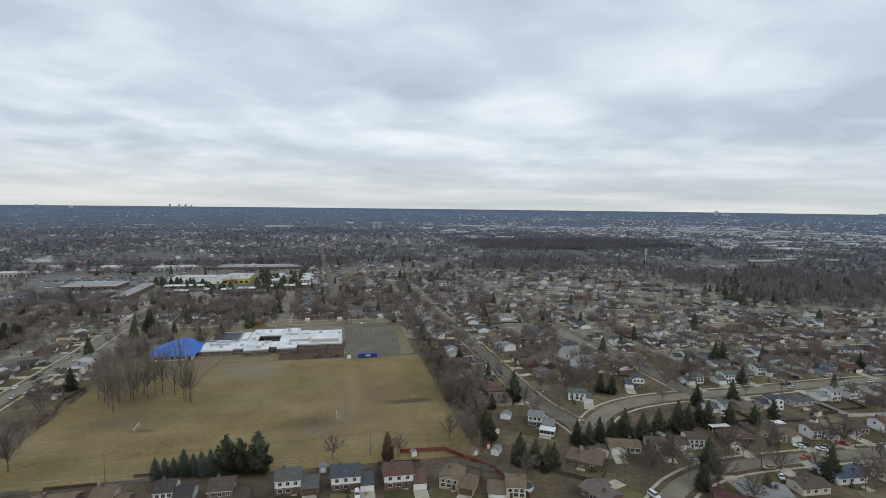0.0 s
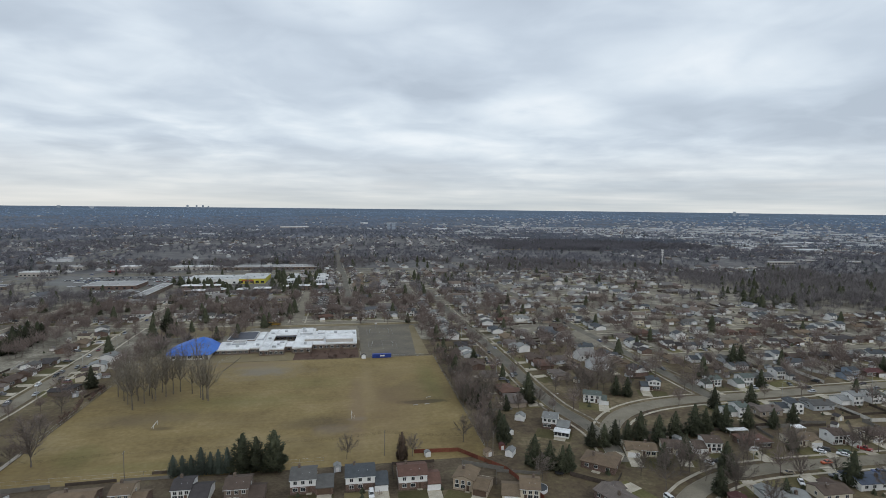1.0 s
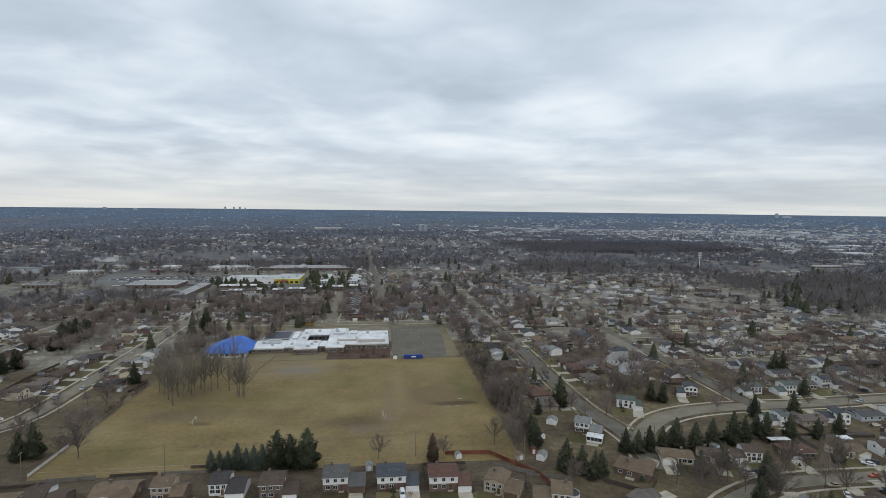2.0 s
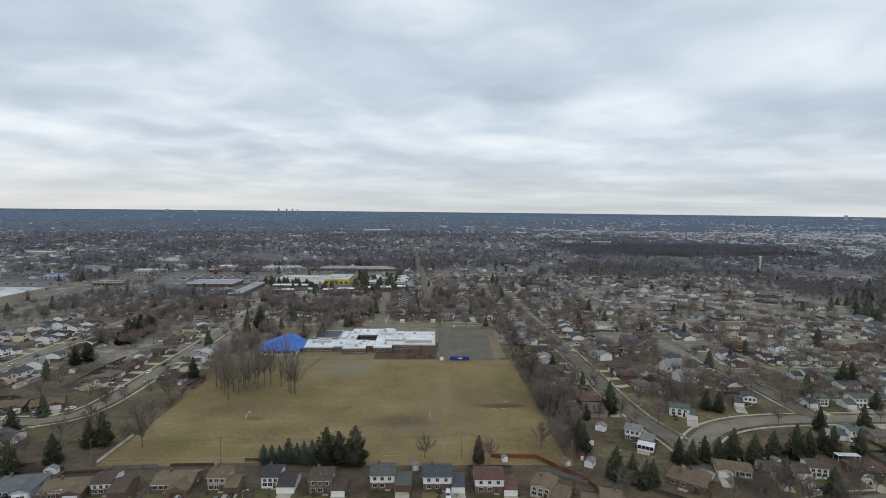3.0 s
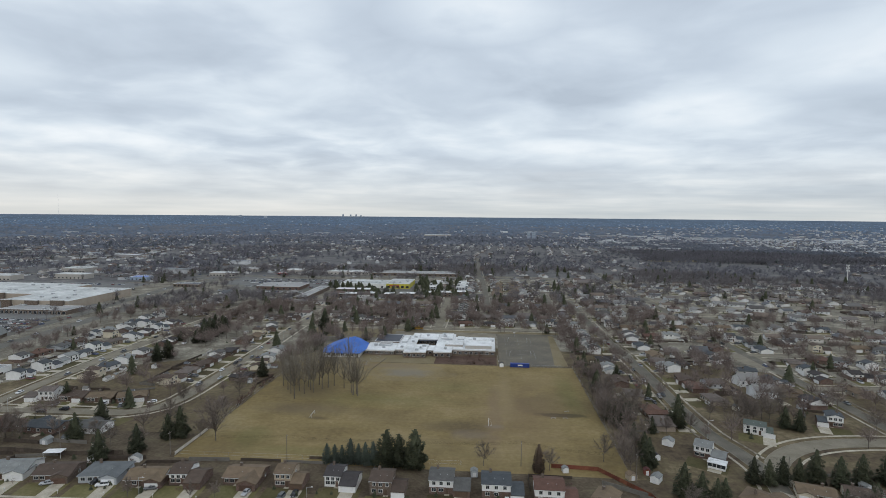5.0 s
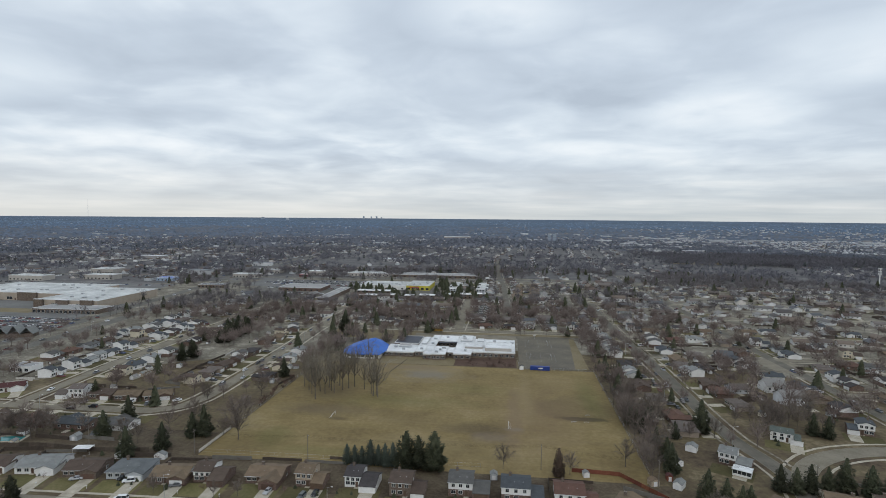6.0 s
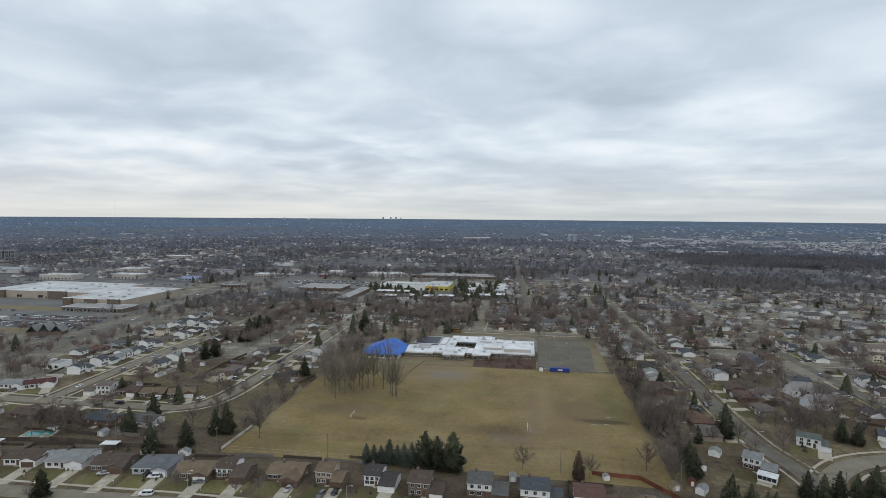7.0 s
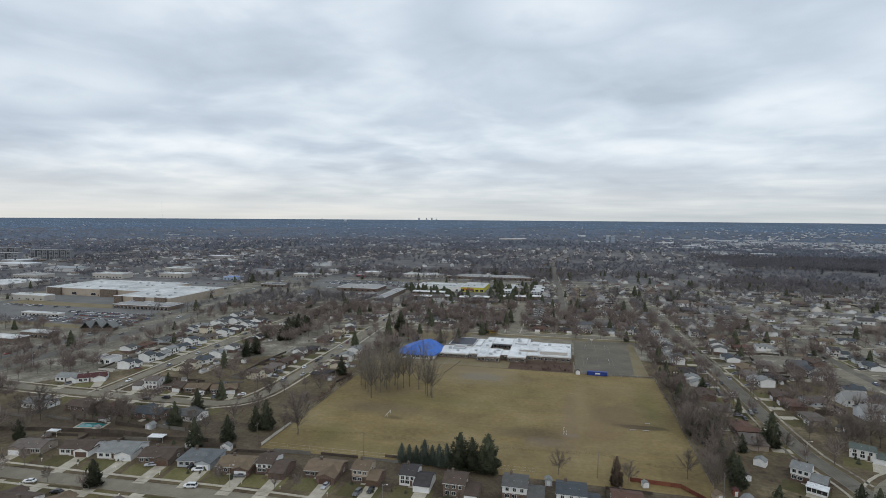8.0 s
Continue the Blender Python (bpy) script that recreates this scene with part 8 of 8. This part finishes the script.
stuff("garden_sheds", v, f, [FARWALL, FARROOF, GLASS], np.tile([0] * 10 + [1] * 4 + [2] * 12, len(sx)), "small pale garden sheds behind the houses", "sheds")

# far low warehouses and stores
def far_hall():
    v = np.array([(-.5, -.5, 0), (.5, -.5, 0), (.5, .5, 0), (-.5, .5, 0), (-.5, -.5, .9), (.5, -.5, .9), (.5, .5, .9), (-.5, .5, .9),
                  (-.51, -.51, .9), (.51, -.51, .9), (.51, .51, .9), (-.51, .51, .9), (-.51, -.51, 1), (.51, -.51, 1), (.51, .51, 1), (-.51, .51, 1)], float)
    q = [(0, 1, 5, 4), (1, 2, 6, 5), (2, 3, 7, 6), (3, 0, 4, 7), (8, 9, 13, 12), (9, 10, 14, 13), (10, 11, 15, 14), (11, 8, 12, 15), (12, 13, 14, 15)]
    return v, np.array(q)


HALLWALL = island_ramp("far_hall_walls", [(0.5, 0.51, 0.52), (0.6, 0.6, 0.6), (0.35, 0.34, 0.34), (0.68, 0.69, 0.7)])
HALLROOF = island_ramp("far_hall_roofs", [(0.6, 0.62, 0.64), (0.36, 0.38, 0.4), (0.7, 0.72, 0.74), (0.22, 0.235, 0.25), (0.46, 0.48, 0.5)])
pos, small = far_points(16000, -54, 54, 0.7, 3.2)
ok = (nrng.random(len(pos)) < 0.75 * settled(pos)) & ~in_wood(pos[:, 0], pos[:, 1])
pos, small = pos[ok], small[ok][:, None]
size = np.stack([nrng.uniform(8, 17, len(pos)), nrng.uniform(8, 12, len(pos)), nrng.uniform(4, 6.5, len(pos))], -1) * small
v, f = scatter([far_hall()], pos, size, nrng.choice([0.0, 0.2, -0.3, 1.4], len(pos)))
stuff("far_subdivisions", v, f, [HALLWALL, HALLROOF], np.tile([0] * 4 + [1] * 5, len(pos)), "pale houses of subdivisions far out on the plain", "houses")
x, y = points(1300, 950, 3900, 56)
az, r = np.degrees(np.arctan2(x, y)), np.hypot(x, y)
want = np.where((az > 12) & (r > 1300) & (r < 3000), 0.3, 0.025) + 0.2 * ((r > 2300) & (r < 2900) & (az > -14))
want = np.where((r > 2500) & (az < 4), want * 0.3, want)
want = np.where((az < -25) & (r < 1500), 0.3, want)
ok = (nrng.random(len(x)) < want) & ~in_wood(x, y)
pos = np.stack([x[ok], y[ok], np.zeros(ok.sum())], -1)
pos[:, 2] = elevation(pos)
size = np.stack([nrng.uniform(16, 70, len(pos)), nrng.uniform(14, 40, len(pos)), nrng.uniform(5, 9, len(pos))], -1) * (1 - pos[:, 2:3] / 100)
az, r = np.radians(nrng.uniform(12, 52, 46)), nrng.uniform(2520, 2760, 46)
row = np.stack([r * np.sin(az), r * np.cos(az), np.zeros(46)], -1)
row[:, 2] = elevation(row)
pos = np.concatenate([pos, row])
size = np.concatenate([size, np.stack([nrng.uniform(40, 120, 46), nrng.uniform(14, 30, 46), nrng.uniform(4, 6, 46)], -1)])
v, f = scatter([far_hall()], pos, size, nrng.choice([0.0, 0.05, -0.1], len(pos)))
stuff("distant_warehouses", v, f, [HALLWALL, HALLROOF], np.tile([0] * 4 + [1] * 5, len(pos)), "pale distant warehouses and stores on the plain", "buildings")

# cars in the distant car parks
def far_car():
    lower = [(-.5, -.5, .12), (.5, -.5, .12), (.5, .5, .12), (-.5, .5, .12)]
    belt = [(-.5, -.5, .6), (.5, -.5, .6), (.5, .5, .6), (-.5, .5, .6)]
    roof_ = [(-.14, -.38, 1), (.3, -.38, 1), (.3, .38, 1), (-.14, .38, 1)]
    foot = [(-.28, -.44, .6), (.42, -.44, .6), (.42, .44, .6), (-.28, .44, .6)]
    v = lower + belt + foot + roof_ + roof_
    f = []
    for k in range(4):
        j = (k + 1) % 4
        f.append((k, j, 4 + j, 4 + k))
    f.append((4, 5, 6, 7))
    for k in range(4):
        j = (k + 1) % 4
        f.append((8 + k, 8 + j, 12 + j, 12 + k))
    f.append((16, 17, 18, 19))
    return np.array(v, float), np.array(f)


px_, py_ = [], []
for x0, x1, y0, y1, n, step in ((-520, -388, 404, 412, 46, 2.9), (-520, -388, 420, 421, 40, 3.0), (-478, -392, 436, 437, 28, 3.0), (-500, -400, 450, 451, 26, 3.4), (-610, -520, 470, 471, 12, 3.4), (-340, -110, 740, 741, 60, 3.2), (-360, -130, 756, 757, 52, 3.4), (-350, -110, 778, 779, 56, 3.2), (-345, -220, 655, 656, 22, 3.3), (-330, -220, 702, 703, 24, 3.0), (-840, -450, 650, 651, 40, 4.5), (-860, -460, 690, 691, 36, 5.0), (-860, -460, 780, 781, 50, 4.0)):
    spots = np.arange(x0, x1, step)
    pick_ = nrng.permutation(len(spots))[:n]
    px_ += list(spots[pick_])
    py_ += list(nrng.uniform(y0, y1, len(pick_)))
lot = len(px_)
heading = [np.pi / 2] * lot
for k, (x, y, rz) in enumerate(list(FARHOUSES) + [q for q in YARDS if math.hypot(q[0], q[1]) > 300]):
    if k % 5 < 3:
        q = spot(x, y, rz) @ Vector(((4.2 if k % 2 else -4.4) + 0.5 * math.sin(k), -4.5 + 1.5 * math.sin(3.0 * k), 0))
        px_.append(q.x)
        py_.append(q.y)
        heading.append(radians(rz + 90))
for line, lanes, every in ((big_road, (-4.6, -1.2, 2.2), 9), (big_road_b, (-3.6, 0, 3.6), 8), (main_road, (-6.5, -3, 3, 6.5), 6), (right_st, (-2.6, 2.6), 9), (left_st, (-2.6, 2.6), 8), (side_st, (-2.6, 2.6), 10), (west_st, (2.6,), 9)):
    for k in range(3, len(line) - 2):
        if (k * 7) % every == 0 and line[k].length > 300:
            d = (line[k + 1] - line[k - 1]).normalized()
            q = line[k] + Vector((d.y, -d.x, 0)) * lanes[k % len(lanes)]
            px_.append(q.x)
            py_.append(q.y)
            heading.append(math.atan2(d.y, d.x))
pos = np.stack([px_, py_, np.full(len(px_), 0.1)], -1)
size = np.stack([nrng.uniform(4.3, 5.0, len(pos)), nrng.uniform(1.75, 1.95, len(pos)), nrng.uniform(1.4, 1.8, len(pos))], -1)
LOTCAR = island_ramp("far_car_paint", [(0.6, 0.6, 0.62), (0.02, 0.02, 0.022), (0.3, 0.31, 0.33), (0.12, 0.12, 0.13), (0.05, 0.07, 0.15), (0.14, 0.03, 0.03), (0.7, 0.7, 0.7), (0.08, 0.085, 0.09)], 0.35)
v, f = scatter([far_car()], pos, size, np.array(heading) + nrng.uniform(-0.05, 0.05, len(pos)))
stuff("parked_cars", v, f, [LOTCAR, GLASS], np.tile([0] * 5 + [1] * 4 + [0], len(pos)), "small cars in the distant car parks, streets and driveways", "cars")
for b in BARE + BIG + TALL + SPRUCE + BLUESPRUCE + PINE + CEDAR + SHRUB + HEDGE:
    for o in (b, *b.children_recursive):
        bpy.data.objects.remove(o)
